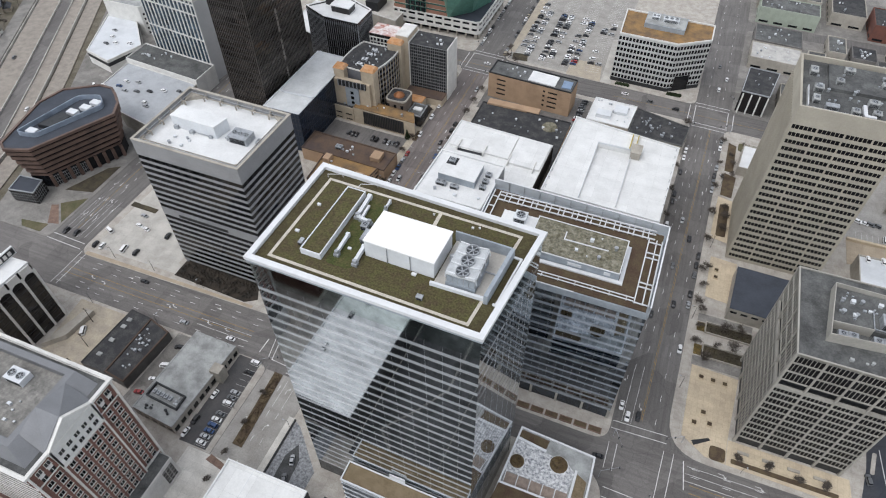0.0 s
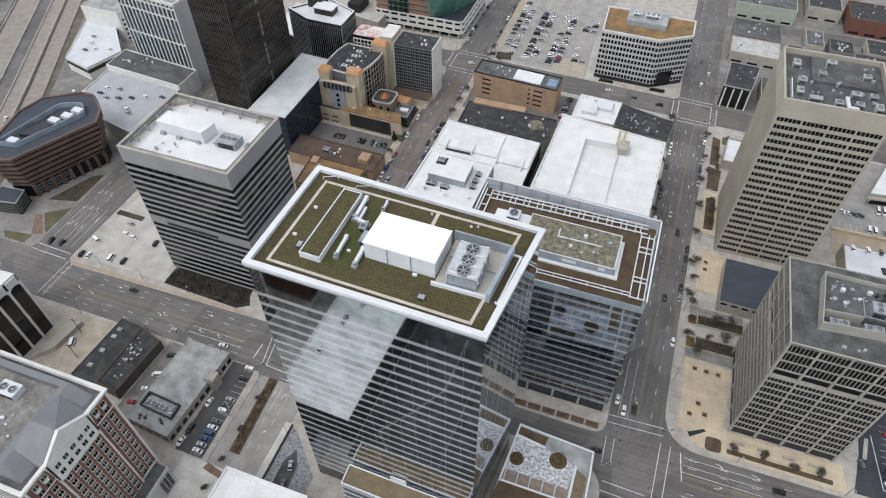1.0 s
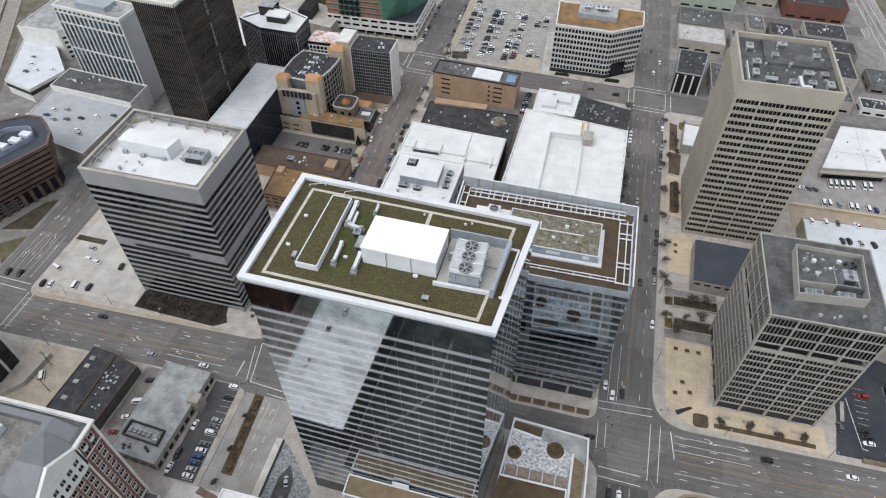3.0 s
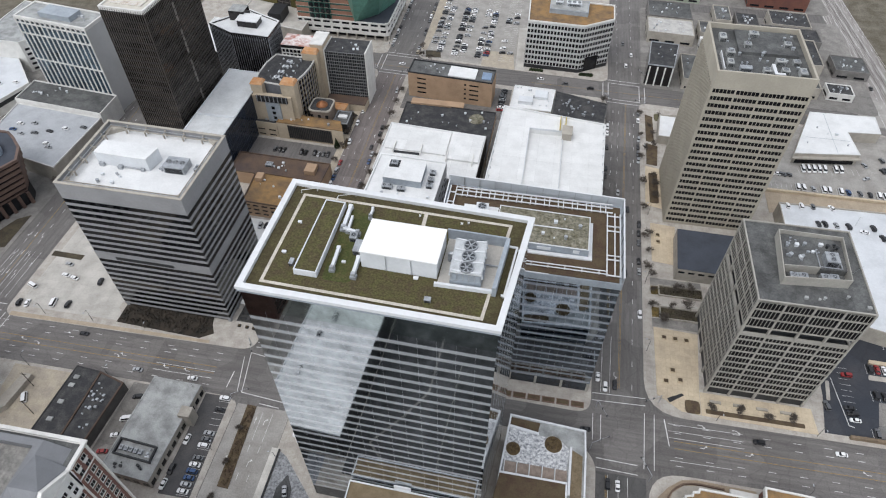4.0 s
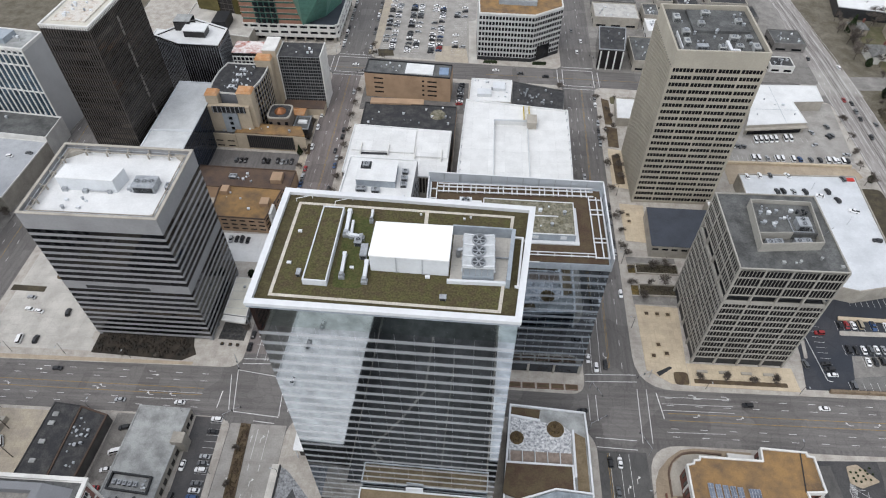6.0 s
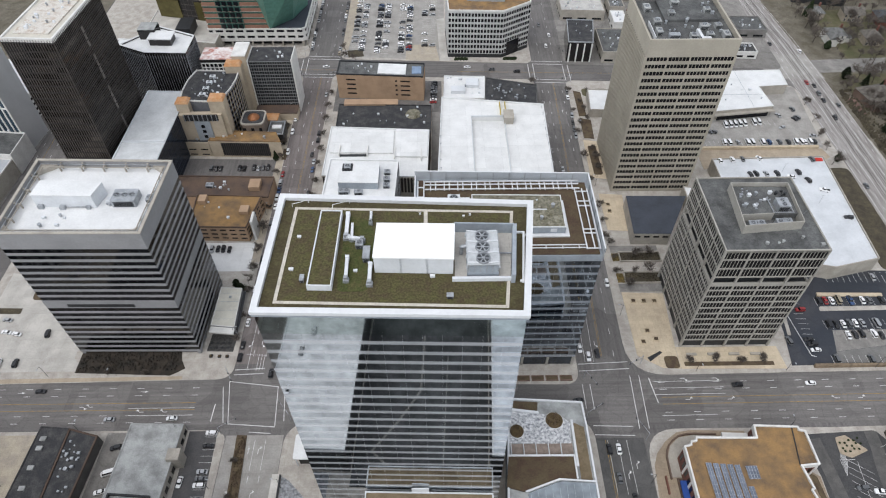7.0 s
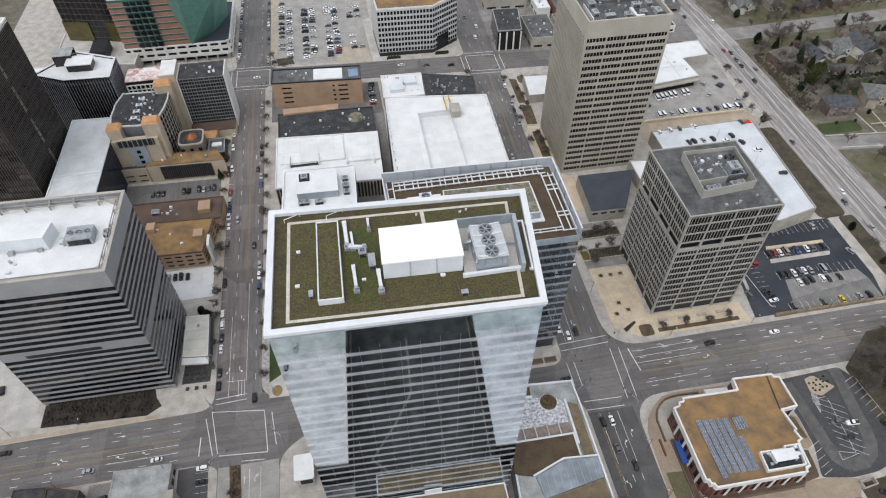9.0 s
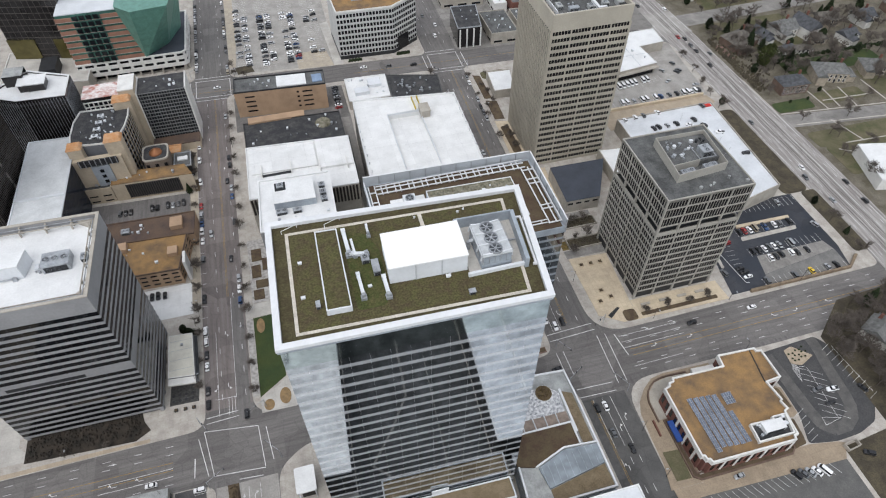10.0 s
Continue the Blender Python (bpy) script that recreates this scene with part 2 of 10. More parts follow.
VISION = glass("vision_glass", (0.6, 0.64, 0.67), 1.0, 0.03, wave=0.006, panes=(1.53, 60.0, 4.41), swing=(0.88, 1.03))
SPANDREL = frit("spandrel_glass", (0.55, 0.59, 0.62), (0.56, 0.58, 0.6), 8.3, 4.41, 2.0)
PODIUM_BAND = glass("podium_spandrel_glass", (0.42, 0.45, 0.48), 0.62, 0.12, wave=0.004, var=0.12)
WING_VISION = glass("blue_vision_glass", (0.5, 0.57, 0.64), 1.0, 0.035, wave=0.008, panes=(1.53, 60.0, 4.3), swing=(0.6, 1.05))
WING_SPANDREL = frit("blue_spandrel_glass", (0.42, 0.48, 0.54), (0.4, 0.44, 0.49), 6.5, 4.3, 1.9)
CROWN_GLASS = glass("crown_glass", (0.48, 0.55, 0.55), 1.0, 0.05)
MULLION = mat("grey_mullion", (0.42, 0.44, 0.46), 0.3, 0.8, var=0.1)
BARK = mat("bark", (0.12, 0.1, 0.085), 1.0, var=0.25, size=1, fine=0.1)
TWIG = mat("bare_twigs", (0.15, 0.128, 0.11), 1.0, var=0.3, size=3, fine=0.4)
LEAF = mat("evergreen_needles", (0.03, 0.045, 0.018), 1.0, var=0.4, size=2, fine=0.3)
LEAF_NEW = mat("young_leaves", (0.07, 0.085, 0.025), 1.0, var=0.4, size=2, fine=0.3)
TYRE = mat("tyre_rubber", (0.02, 0.02, 0.02), 0.9)
CAR_GLASS = glass("car_glass", (0.02, 0.022, 0.025), 0.0, 0.08)
SOLAR = glass("solar_cells", (0.24, 0.27, 0.33), 0.4, 0.2)


# ---- building blocks ----
class Shape:
    """Collects boxes, prisms and tubes into one mesh."""

    def __init__(self):
        self.v, self.f, self.k = [], [], []

    def add(self, verts, faces, k=0):
        n = len(self.v)
        self.v += verts
        self.f += [tuple(i + n for i in f) for f in faces]
        self.k += [k] * len(faces)
        return self

    def box(self, x0, y0, z0, x1, y1, z1, k=0):
        return self.prism([(x0, y0), (x1, y0), (x1, y1), (x0, y1)], z0, z1, k)

    def prism(self, pts, z0, z1, k=0, top=None):
        n, top = len(pts), top or pts
        faces = [tuple(range(n - 1, -1, -1)), tuple(range(n, 2 * n))] + [(i, (i + 1) % n, n + (i + 1) % n, n + i) for i in range(n)]
        return self.add([(x, y, z0) for x, y in pts] + [(x, y, z1) for x, y in top], faces, k)

    def ring(self, outer, inner, z0, z1, k=0):
        n = len(outer)
        v = [(x, y, z) for z in (z0, z1) for pts in (outer, inner) for x, y in pts]
        f = []
        for i in range(n):
            j = (i + 1) % n
            f += [(i, j, 2 * n + j, 2 * n + i), (n + j, n + i, 3 * n + i, 3 * n + j), (2 * n + i, 2 * n + j, 3 * n + j, 3 * n + i), (j, i, n + i, n + j)]
        return self.add(v, f, k)

    def cyl(self, x, y, z0, r, z1, n=12, r1=None, k=0):
        c = [(math.cos(2 * math.pi * i / n), math.sin(2 * math.pi * i / n)) for i in range(n)]
        r1 = r if r1 is None else r1
        return self.prism([(x + r * a, y + r * b) for a, b in c], z0, z1, k, [(x + r1 * a, y + r1 * b) for a, b in c])

    def tube(self, p, q, r0, r1, n=5, k=0, caps=True):
        p, q = Vector(p), Vector(q)
        d = (q - p).normalized()
        a = d.orthogonal().normalized()
        b = d.cross(a)
        v = [tuple(c + r * (math.cos(2 * math.pi * i / n) * a + math.sin(2 * math.pi * i / n) * b)) for c, r in ((p, r0), (q, r1)) for i in range(n)]
        return self.add(v, [(i, (i + 1) % n, n + (i + 1) % n, n + i) for i in range(n)] + ([tuple(range(n, 2 * n)), tuple(range(n - 1, -1, -1))] if caps else []), k)

    def mesh(self, name, *mats):
        me = bpy.data.meshes.new(name)
        me.from_pydata(self.v, [], self.f)
        for m in mats:
            me.materials.append(m)
        if len(mats) > 1:
            me.polygons.foreach_set("material_index", self.k)
        me.update()
        return me


def rect(x0, y0, x1, y1):
    return [(x0, y0), (x1, y0), (x1, y1), (x0, y1)]


def inset(pts, d):
    """A convex outline, counter-clockwise, moved inwards by d."""
    out, n = [], len(pts)
    for i in range(n):
        p, q, r = Vector(pts[i - 1]), Vector(pts[i]), Vector(pts[(i + 1) % n])
        a, b = (q - p).normalized(), (r - q).normalized()
        na, nb = Vector((-a.y, a.x)), Vector((-b.y, b.x))
        m = (na + nb)
        out.append(tuple(q + m * (d / max(0.2, 1 + na.dot(nb)))))
    return out


def rounded(pts, r, steps=6):
    """A counter-clockwise outline with its corners rounded by radius r (a number, or one for each corner)."""
    out, n = [], len(pts)
    for i in range(n):
        q = Vector(pts[i])
        rr = r[i] if isinstance(r, (list, tuple)) else r
        a, b = Vector(pts[i - 1]) - q, Vector(pts[(i + 1) % n]) - q
        if rr <= 0:
            out.append(tuple(q))
            continue
        a, b = a.normalized() * rr, b.normalized() * rr
        for s in range(steps + 1):
            t = s / steps
            out.append(tuple((q + a) * (1 - t) ** 2 + q * 2 * t * (1 - t) + (q + b) * t * t))
    return out


def thing(name, x, y, z, label, category, group="", kind=""):
    ob = new(name)
    ob.location = (x, y, z)
    ob.empty_display_size = 1
    return tagged(ob, label, category, group, kind)


def home(ob, parent):
    """Hang a part, built in world places, under its thing."""
    ob.parent = parent
    if parent.data is None:
        ob.matrix_parent_inverse = Matrix.Translation(parent.location).inverted()
    return ob


def part(name, shape, material, parent, label=""):
    mats = material if isinstance(material, (list, tuple)) else [material]
    return tagged(home(new(name, shape.mesh(name, *mats)), parent), label)


def piece(name, me, parent, m):
    """A repeat that shares a mesh, at the pose m."""
    ob = new(name, me)
    home(ob, parent)
    ob.matrix_basis = m
    return ob


def solid(name, shape, material, label, category, group="", kind=""):
    """A thing of one mesh."""
    mats = material if isinstance(material, (list, tuple)) else [material]
    return tagged(new(name, shape.mesh(name, *mats)), label, category, group, kind)


def along(a, c):
    """For a wall seen from outside with a on its left and c on its right: its length and the frame that lays x along it and y inwards."""
    d = Vector((c[0] - a[0], c[1] - a[1], 0))
    w = d.length
    d /= w
    m = Matrix(((d.x, -d.y, 0, a[0]), (d.y, d.x, 0, a[1]), (0, 0, 1, 0), (0, 0, 0, 1)))
    return w, m


def sides(pts):
    """The walls of a counter-clockwise outline, each with its left and right end as seen from outside."""
    return [(pts[i], pts[(i + 1) % len(pts)]) for i in range(len(pts))]


def grid_face(b, a, c, z0, fh, nf, bays, pier, span, depth, lights, stone, pane, proud=0.12, whole=False, skip=(), mull=0.14, frame_mat=None, cap=True):
    """A wall of piers and spandrels with window bays set back between them. lights: panes in a bay. whole: one window strip a storey."""
    w, m = along(a, c)
    bay = w / bays
    pm = Shape().box(-pier / 2, -proud, 0, pier / 2, depth, nf * fh).mesh("pier", stone)
    for i in range(bays + 1):
        x = min(max(i * bay, pier / 2), w - pier / 2)
        piece("pier", pm, b, m @ Matrix.Translation((x, 0, z0)))
    sm = Shape().box(0.01, 0, 0, w - 0.01, depth, span).mesh("spandrel", stone)
    for j in range(nf + 1):
        if j < nf or cap and span > 0.3:
            piece("spandrel", sm, b, m @ Matrix.Translation((0, 0, z0 + j * fh - (span if j == nf else 0) + (0.003 if j == nf else 0))))
    if whole:
        wm = Shape().box(0.02, depth - 0.06, span - 0.05, w - 0.02, depth + 0.02, fh + 0.05).mesh("window", pane)
    else:
        wm = Shape().box(pier / 2 - 0.05, depth - 0.06, span - 0.05, bay - pier / 2 + 0.05, depth + 0.02, fh + 0.05).mesh("window", pane)
    for j in range(nf):
        if j in skip:
            continue
        for i in range(1 if whole else bays):
            piece("window", wm, b, m @ Matrix.Translation((i * bay, 0, z0 + j * fh)))
    if lights > 1 and not whole:
        mm = Shape().box(-mull / 2, 0.03, 0.05, mull / 2, depth + 0.02, nf * fh - 0.05).mesh("mullion", frame_mat or stone)
        for i in range(bays):
            for q in range(1, lights):
                piece("mullion", mm, b, m @ Matrix.Translation((i * bay + pier / 2 + (bay - pier) * q / lights, 0, z0)))


def roof_unit(x, y, z, w, d, h, label, fans=0, turn=0.0, material=None, name="rooftop_unit"):
    """A rooftop machine: a casing with a lid, a louvred side and round fans in guards."""
    b = thing(name, x, y, z, label, "rooftop unit")
    b.rotation_euler[2] = 0
    material = material or STEEL
    s = Shape().box(x - w / 2, y - d / 2, z, x + w / 2, y + d / 2, z + h).box(x - w / 2 - 0.08, y - d / 2 - 0.08, z + h - 0.12, x + w / 2 + 0.08, y + d / 2 + 0.08, z + h + 0.06)
    part("casing", s, material, b)
    s = Shape()
    nl = max(3, int(h / 0.3))
    for i in range(nl):
        s.box(x - w * 0.42, y - d / 2 - 0.1, z + h * (0.1 + 0.75 * i / nl), x + w * 0.42, y - d / 2 + 0.01, z + h * (0.1 + 0.75 * i / nl) + h * 0.3 / nl)
    part("louvre", s, DARK_METAL, b)
    for i in range(fans):
        f = (i + 0.5) / fans - 0.5
        cx, cy, r = (x + f * w, y, min(w / fans, d) * 0.38) if w >= d else (x, y + f * d, min(d / fans, w) * 0.38)
        fan_at(b, cx, cy, z + h + 0.06, r)
    return b


def fan_at(b, cx, cy, z, r, rim=None, blade_mat=None, well=None):
    """A round fan: a ring, its hub and still blades."""
    n = 20
    pts = [(cx + r * math.cos(2 * math.pi * i / n), cy + r * math.sin(2 * math.pi * i / n)) for i in range(n)]
    pin = [(cx + 0.88 * r * math.cos(2 * math.pi * i / n), cy + 0.88 * r * math.sin(2 * math.pi * i / n)) for i in range(n)]
    fan = part("fan", Shape().ring(pts, pin, z, z + 0.35 * r).add([(x, y, z + 0.02) for x, y in pin], [tuple(range(n))], 1), [rim or STEEL, well or DARK_METAL], b)
    s = Shape().cyl(cx, cy, z + 0.1 * r, 0.22 * r, z + 0.3 * r, 8)
    for i in range(6):
        a = math.pi * i / 3
        ca, sa = math.cos(a), math.sin(a)
        s.prism([(cx + ca * 0.2 * r - sa * 0.06 * r, cy + sa * 0.2 * r + ca * 0.06 * r), (cx + ca * 0.2 * r + sa * 0.06 * r, cy + sa * 0.2 * r - ca * 0.06 * r),
                 (cx + ca * 0.86 * r + sa * 0.16 * r, cy + sa * 0.86 * r - ca * 0.16 * r), (cx + ca * 0.86 * r - sa * 0.06 * r, cy + sa * 0.86 * r + ca * 0.06 * r)], z + 0.16 * r, z + 0.2 * r)
    part("rotor", s, blade_mat or STEEL, fan)


def parapet(b, pts, z0, z1, thick, material, name="parapet", label=""):
    return part(name, Shape().ring(pts, inset(pts, thick), z0, z1), material, b, label)


def clutter(b, x0, y0, x1, y1, z, n, seed, material=None):
    """Small vents and boxes on a roof, each a part of the roof's building."""
    r = random.Random(seed)
    for i in range(n):
        x, y, w = r.uniform(x0, x1), r.uniform(y0, y1), r.uniform(0.5, 1.5)
        s = Shape()
        if r.random() < 0.4:
            s.cyl(x, y, z, w * 0.4, z + w * 0.9, 8).cyl(x, y, z + w * 0.9, w * 0.55, z + w * 1.1, 8)
            part("roof_vent", s, material or STEEL, b)
        else:
            s.box(x - w / 2, y - w * 0.4, z, x + w / 2, y + w * 0.4, z + w * 0.8).box(x - w * 0.55, y - w * 0.45, z + w * 0.8, x + w * 0.55, y + w * 0.45, z + w * 0.9)
            part("vent_box", s, material or WHITE_PANEL, b)

# ---- ground, roads, kerbs ----
solid("ground", Shape().box(-4000, -3500, -6, 4000, 4500, -0.12), GROUND, "patchy winter grass and bare earth", "ground", kind="structure")
solid("road", Shape().box(-300, -160, -3, 199.5, 620, 0.0).box(-420, 114, -3, -300.01, 139.2, 0.0), ASPHALT, "grey worn asphalt city streets", "road", kind="structure")


solid("crossing", Shape().prism([(184, 366), (221, 366), (219, 397), (182, 397)], -0.1, 0.026), LOT_PALE, "pale concrete crossing of a parkway", "road", kind="structure")
AVE = Shape().box(-420, 114.8, -0.2, 196.3, 139, 0.0015)
solid("avenue", AVE, AVENUE, "wide worn asphalt avenue", "road", kind="structure")
solid("avenue", Shape().prism([(-258, 385), (196, 360), (196, 377), (-258, 402)], -0.2, 0.0012), AVENUE, "worn asphalt avenue", "road", kind="structure")


def south_kerb(x):
    return 371 - 0.055 * (x + 37)


def north_kerb(x):
    return 391 - 0.055 * (x + 37)


def slab(name, pts, material, label, z1=0.15, z0=-0.5):
    b = solid(name, Shape().prism(pts, z0, z1), material, label, "pavement", kind="structure")
    return b


# dark sheet added out of view to keep the crown glass reflections dark
sheet_south = Shape().box(-420, -520, -0.3, 260, -160.2, -0.02)
solid("unseen_far_ground", sheet_south, mat("unseen_dark_ground", (0.07, 0.074, 0.07), 0.9, var=0.4, size=14, fine=1.0, col2=(0.11, 0.11, 0.1)), "unseen dark ground added to darken glass reflections", "ground", kind="structure")
K = "raised concrete pavement slab with kerb edges"
slab("pavement_west", rounded([(-260.6, 136.6), (-134, 138.4), (-134, south_kerb(-134)), (-260.6, south_kerb(-258))], 7), CONCRETE, K)
slab("pavement_middle", rounded([(-114.4, 140), (-60, 138), (-28, 134.6), (18.0, 133.8), (18.4, 188), (23.0, south_kerb(23)), (-114.4, south_kerb(-111))], [9, 20, 6, 7, 6, 6, 6]), CONCRETE, K)
slab("pavement_east", rounded([(40.4, 138.0), (196.4, 139.5), (196.4, south_kerb(199)), (44, south_kerb(44))], [17, 5, 6, 6]), CONCRETE, K)
slab("pavement_far_west", rounded([(-326, 139.3), (-284, 139.3), (-285, 384), (-448, 384), (-385, 270), (-352, 210)], 4), ASPHALT_PALE, "worn grey asphalt yard with kerb edges")
slab("pavement_south_west", rounded([(-299, -159), (-131, -159), (-131, 113), (-139, 114.5), (-299, 114.5)], [0, 0, 4, 4, 4]), CONCRETE, K)
slab("pavement_south", rounded([(-107, -159), (20.5, -159), (20.5, 113), (12, 121.5), (-95, 121.5), (-107, 113)], [0, 0, 5, 5, 6, 6]), CONCRETE, K)
slab("pavement_south_east", rounded([(37.5, -159), (196.4, -159), (196.4, 114), (120, 112.6), (60, 112.8), (41.2, 112.4), (40.2, 80)], [0, 0, 6, 0, 0, 13, 0]), CONCRETE, K)
solid("street_asphalt", Shape().box(20.6, -159, -0.2, 40.1, 109, 0.004), mat("dark_street_asphalt", (0.088, 0.086, 0.084), 0.9, var=0.25, size=9, fine=0.5, col2=(0.12, 0.117, 0.112), cracks=7), "dark asphalt street with lane lines", "road", kind="structure")
slab("pavement_north_west", rounded([(-299, north_kerb(-299)), (-134, north_kerb(-134)), (-134, 619), (-299, 619)], 6), CONCRETE, K)
slab("pavement_north", rounded([(-111, north_kerb(-111)), (23.5, north_kerb(23)), (25, 619), (-111, 619)], 6), CONCRETE, K)
slab("pavement_north_east", rounded([(46, north_kerb(46)), (196.4, north_kerb(199)), (196.4, 498), (48, 500)], 5), ASPHALT_PALE, "worn asphalt yards with kerb edges")
solid("parkway", Shape().prism([(197, -160), (224, -160), (223, 240), (220.6, 304), (220, 360), (217, 410), (206, 620), (180, 620), (195, 415), (196.6, 350)], -3, 0.02), PARKWAY, "pale worn multi-lane parkway with rails", "road", kind="structure")
solid("side_street", Shape().prism([(219, 247.5), (700, 199), (700, 212), (219, 260)], -3, 0.012), ASPHALT_PALE, "quiet residential side street", "road", kind="structure")
solid("side_street", Shape().prism([(217, 373), (700, 397), (700, 411), (216, 389)], -3, 0.012), ASPHALT_PALE, "quiet residential side street", "road", kind="structure")


# ---- the freeway beyond the brown building ----
def band(pts, w0, w1):
    """A strip along a polyline, from offset w0 to w1 on its left."""
    l, r = [], []
    for i, p in enumerate(pts):
        a, b = Vector(pts[max(0, i - 1)]), Vector(pts[min(len(pts) - 1, i + 1)])
        d = (b - a).normalized()
        n = Vector((-d.y, d.x))
        l.append(tuple(Vector(p) + n * w1)), r.append(tuple(Vector(p) + n * w0))
    return r + l[::-1]


FW = [(-318, 60), (-332, 146), (-352, 205), (-385, 265), (-420, 325), (-452, 380), (-560, 560)]
freeway = thing("freeway", -385, 265, 0, "pale concrete freeway with a dark median and ramps", "freeway", kind="structure")
for k, (w0, w1, z, m, n) in enumerate([(2, 13, 0.5, FREEWAY, "ramp"), (15, 24, 1.2, FREEWAY, "carriageway"), (24.2, 34, 0.9, ASPHALT, "median"), (34.2, 52, 1.2, FREEWAY, "carriageway"), (56, 66, 0.6, ASPHALT_PALE, "ramp")]):
    s = Shape()
    e = band(FW, w0, w1)
    h = len(e) // 2
    for i in range(h - 1):
        s.prism([e[i], e[i + 1], e[2 * h - 2 - i], e[2 * h - 1 - i]], -1, z)
    part(n, s, m, freeway)
for w in (14.2, 24.1, 34.1, 53):
    s = Shape()
    e = band(FW, w, w + 0.5)
    h = len(e) // 2
    for i in range(h - 1):
        s.prism([e[i], e[i + 1], e[2 * h - 2 - i], e[2 * h - 1 - i]], 0, 2.1)
    part("barrier", s, CONCRETE_PALE, freeway)


# ---- painted markings ----
def dashes(s, p, q, w=0.2, on=3.0, off=9.0, z=0.008, h=0.006):
    p, q = Vector(p), Vector(q)
    d = (q - p)
    n = d.length
    d /= n
    o = Vector((-d.y, d.x)) * w / 2
    t = 0.0
    while t < n - 0.2:
        e = min(n, t + on) if off else n
        a, b = p + d * t, p + d * e
        s.prism([tuple(a - o), tuple(b - o), tuple(b + o), tuple(a + o)], z - h, z)
        t = e + off if off else n
    return s


def markings(name, shape, material, label):
    return solid(name, shape, material, label, "road marking", kind="structure")


W1, Y1 = Shape(), Shape()
for x0, x1 in ((-258, -147), (52, 198)):
    for y in ((134.3, 130.8, 121.5, 118.2) if x0 < 0 else (134.4, 130.9, 120.2, 116.6)):
        dashes(W1, (x0, y), (x1, y + (1.2 if x0 > 0 else 0)))
    for y in (127.2, 124.0):
        dashes(Y1, (x0, y), (x1, y + (1.0 if x0 > 0 else 0)), 0.2, off=0)
dashes(W1, (-175, 124.8), (-147, 124.8), 0.18, off=0)
dashes(W1, (-175, 121.4), (-147, 121.4), 0.18, off=0)
for y in (128.5, 131.6, 134.8):
    dashes(W1, (50, y), (80, y + 0.3), 0.18, off=0)
dashes(W1, (50, 118.6), (74, 119), 0.18, off=0)
dashes(W1, (-138.8, 118.4), (-138.5, 126.5), 0.4, off=0)
dashes(W1, (50, 124.6), (48.5, 136.6), 0.4, off=0)
# crossing by the banded tower
for y in (141.5, 144.0):
    dashes(W1, (-133.6, y - 1), (-120.6, y - 0.4), 0.35, off=0)
dashes(W1, (-134.7, 137.2), (-113.1, 134.4), 0.3, off=0)
dashes(W1, (-131.3, 117.2), (-111.6, 115.6), 0.35, off=0)
dashes(W1, (-121.8, 113.4), (-112.8, 112.7), 0.35, off=0)
for p, q in (((-137.0, 134.6), (-133.4, 117.6)), ((-134.7, 137.2), (-131.3, 117.2)), ((-113.1, 134.4), (-111.6, 116)), ((-110.0, 133), (-108.2, 118.2))):
    dashes(W1, p, q, 0.3, off=0)
# crossing by the granite building
for x in (-259.6, -256.4):
    dashes(W1, (x, 116), (x, 138), 0.3, off=0)
dashes(W1, (-285, 139.6), (-262, 138.8), 0.35, off=0), dashes(W1, (-284, 143.4), (-262, 142.6), 0.35, off=0)
for x in (-265.5, -269, -272.6, -276.4, -280):
    dashes(W1, (x, 146), (x, 176), 0.16, off=0)
# crossing by the tan plaza
for y in (110.5, 114.5):
    dashes(W1, (20.5, y), (37, y - 0.5), 0.3, off=0)
for y in (140.5, 144.0):
    dashes(W1, (18.6, y), (41, y + 1), 0.3, off=0)
for x in (40.5, 44.5):
    dashes(W1, (x - 1, 113), (x, 138), 0.3, off=0)
for x in (19, 22.3):
    dashes(W1, (x, 122), (x, 134), 0.25, off=0)
# north crossings
for xa, xb in ((-134, -111), (23.5, 45)):
    for f, e in ((south_kerb, -3), (south_kerb, 0.5), (north_kerb, -0.5), (north_kerb, 3)):
        dashes(W1, (xa, f(xa) + e), (xb, f(xb) + e), 0.4, off=0)
    for x in (xa - 3, xa + 0.5, xb - 0.5, xb + 3):
        dashes(W1, (x, south_kerb(x) + 1), (x, north_kerb(x) - 1), 0.4, off=0)
markings("avenue_lines", W1, PAINT_W, "worn white lane lines and crosswalks")
solid("street", Shape().box(-134, 146, -0.2, -111, 372, 0.0014), mat("red_brown_street", (0.2, 0.177, 0.168), 0.9, var=0.25, size=1.5, fine=0.5, col2=(0.15, 0.13, 0.123), cracks=8, stretch=(1.0, 0.05, 1.0)), "worn reddish asphalt street", "road", kind="structure")
solid("turn_lane", Shape().box(-121.0, 146, 0.0, -115.4, 205, 0.0026), ASPHALT, "grey repaved lane of a street", "road", kind="structure")
W2 = Shape()
for x in (-126.8, -117.0):
    dashes(W2, (x, 150), (x, 370))
for x in (22.2, 25.9, 35.4):
    dashes(W2, (x, 148), (x + 5.2, 362))
for x in (22.0, 25.8):
    dashes(W2, (x, 145), (x + 0.6, 172), 0.15, off=0)
for x in (25.3, 29.3, 33.0):
    dashes(W2, (x, -150), (x, 84)), dashes(W2, (x, 86), (x, 108), 0.15, off=0)
for x in (-122.8, -118.6, -114.2):
    dashes(W2, (x, -100), (x, 96)), dashes(W2, (x, 97), (x, 110), 0.15, off=0)
for x in (-129, -117, 30, 40):
    dashes(W2, (x, 400), (x, 600))
for x in (-270, -278):
    dashes(W2, (x, 145), (x - 6, 372))
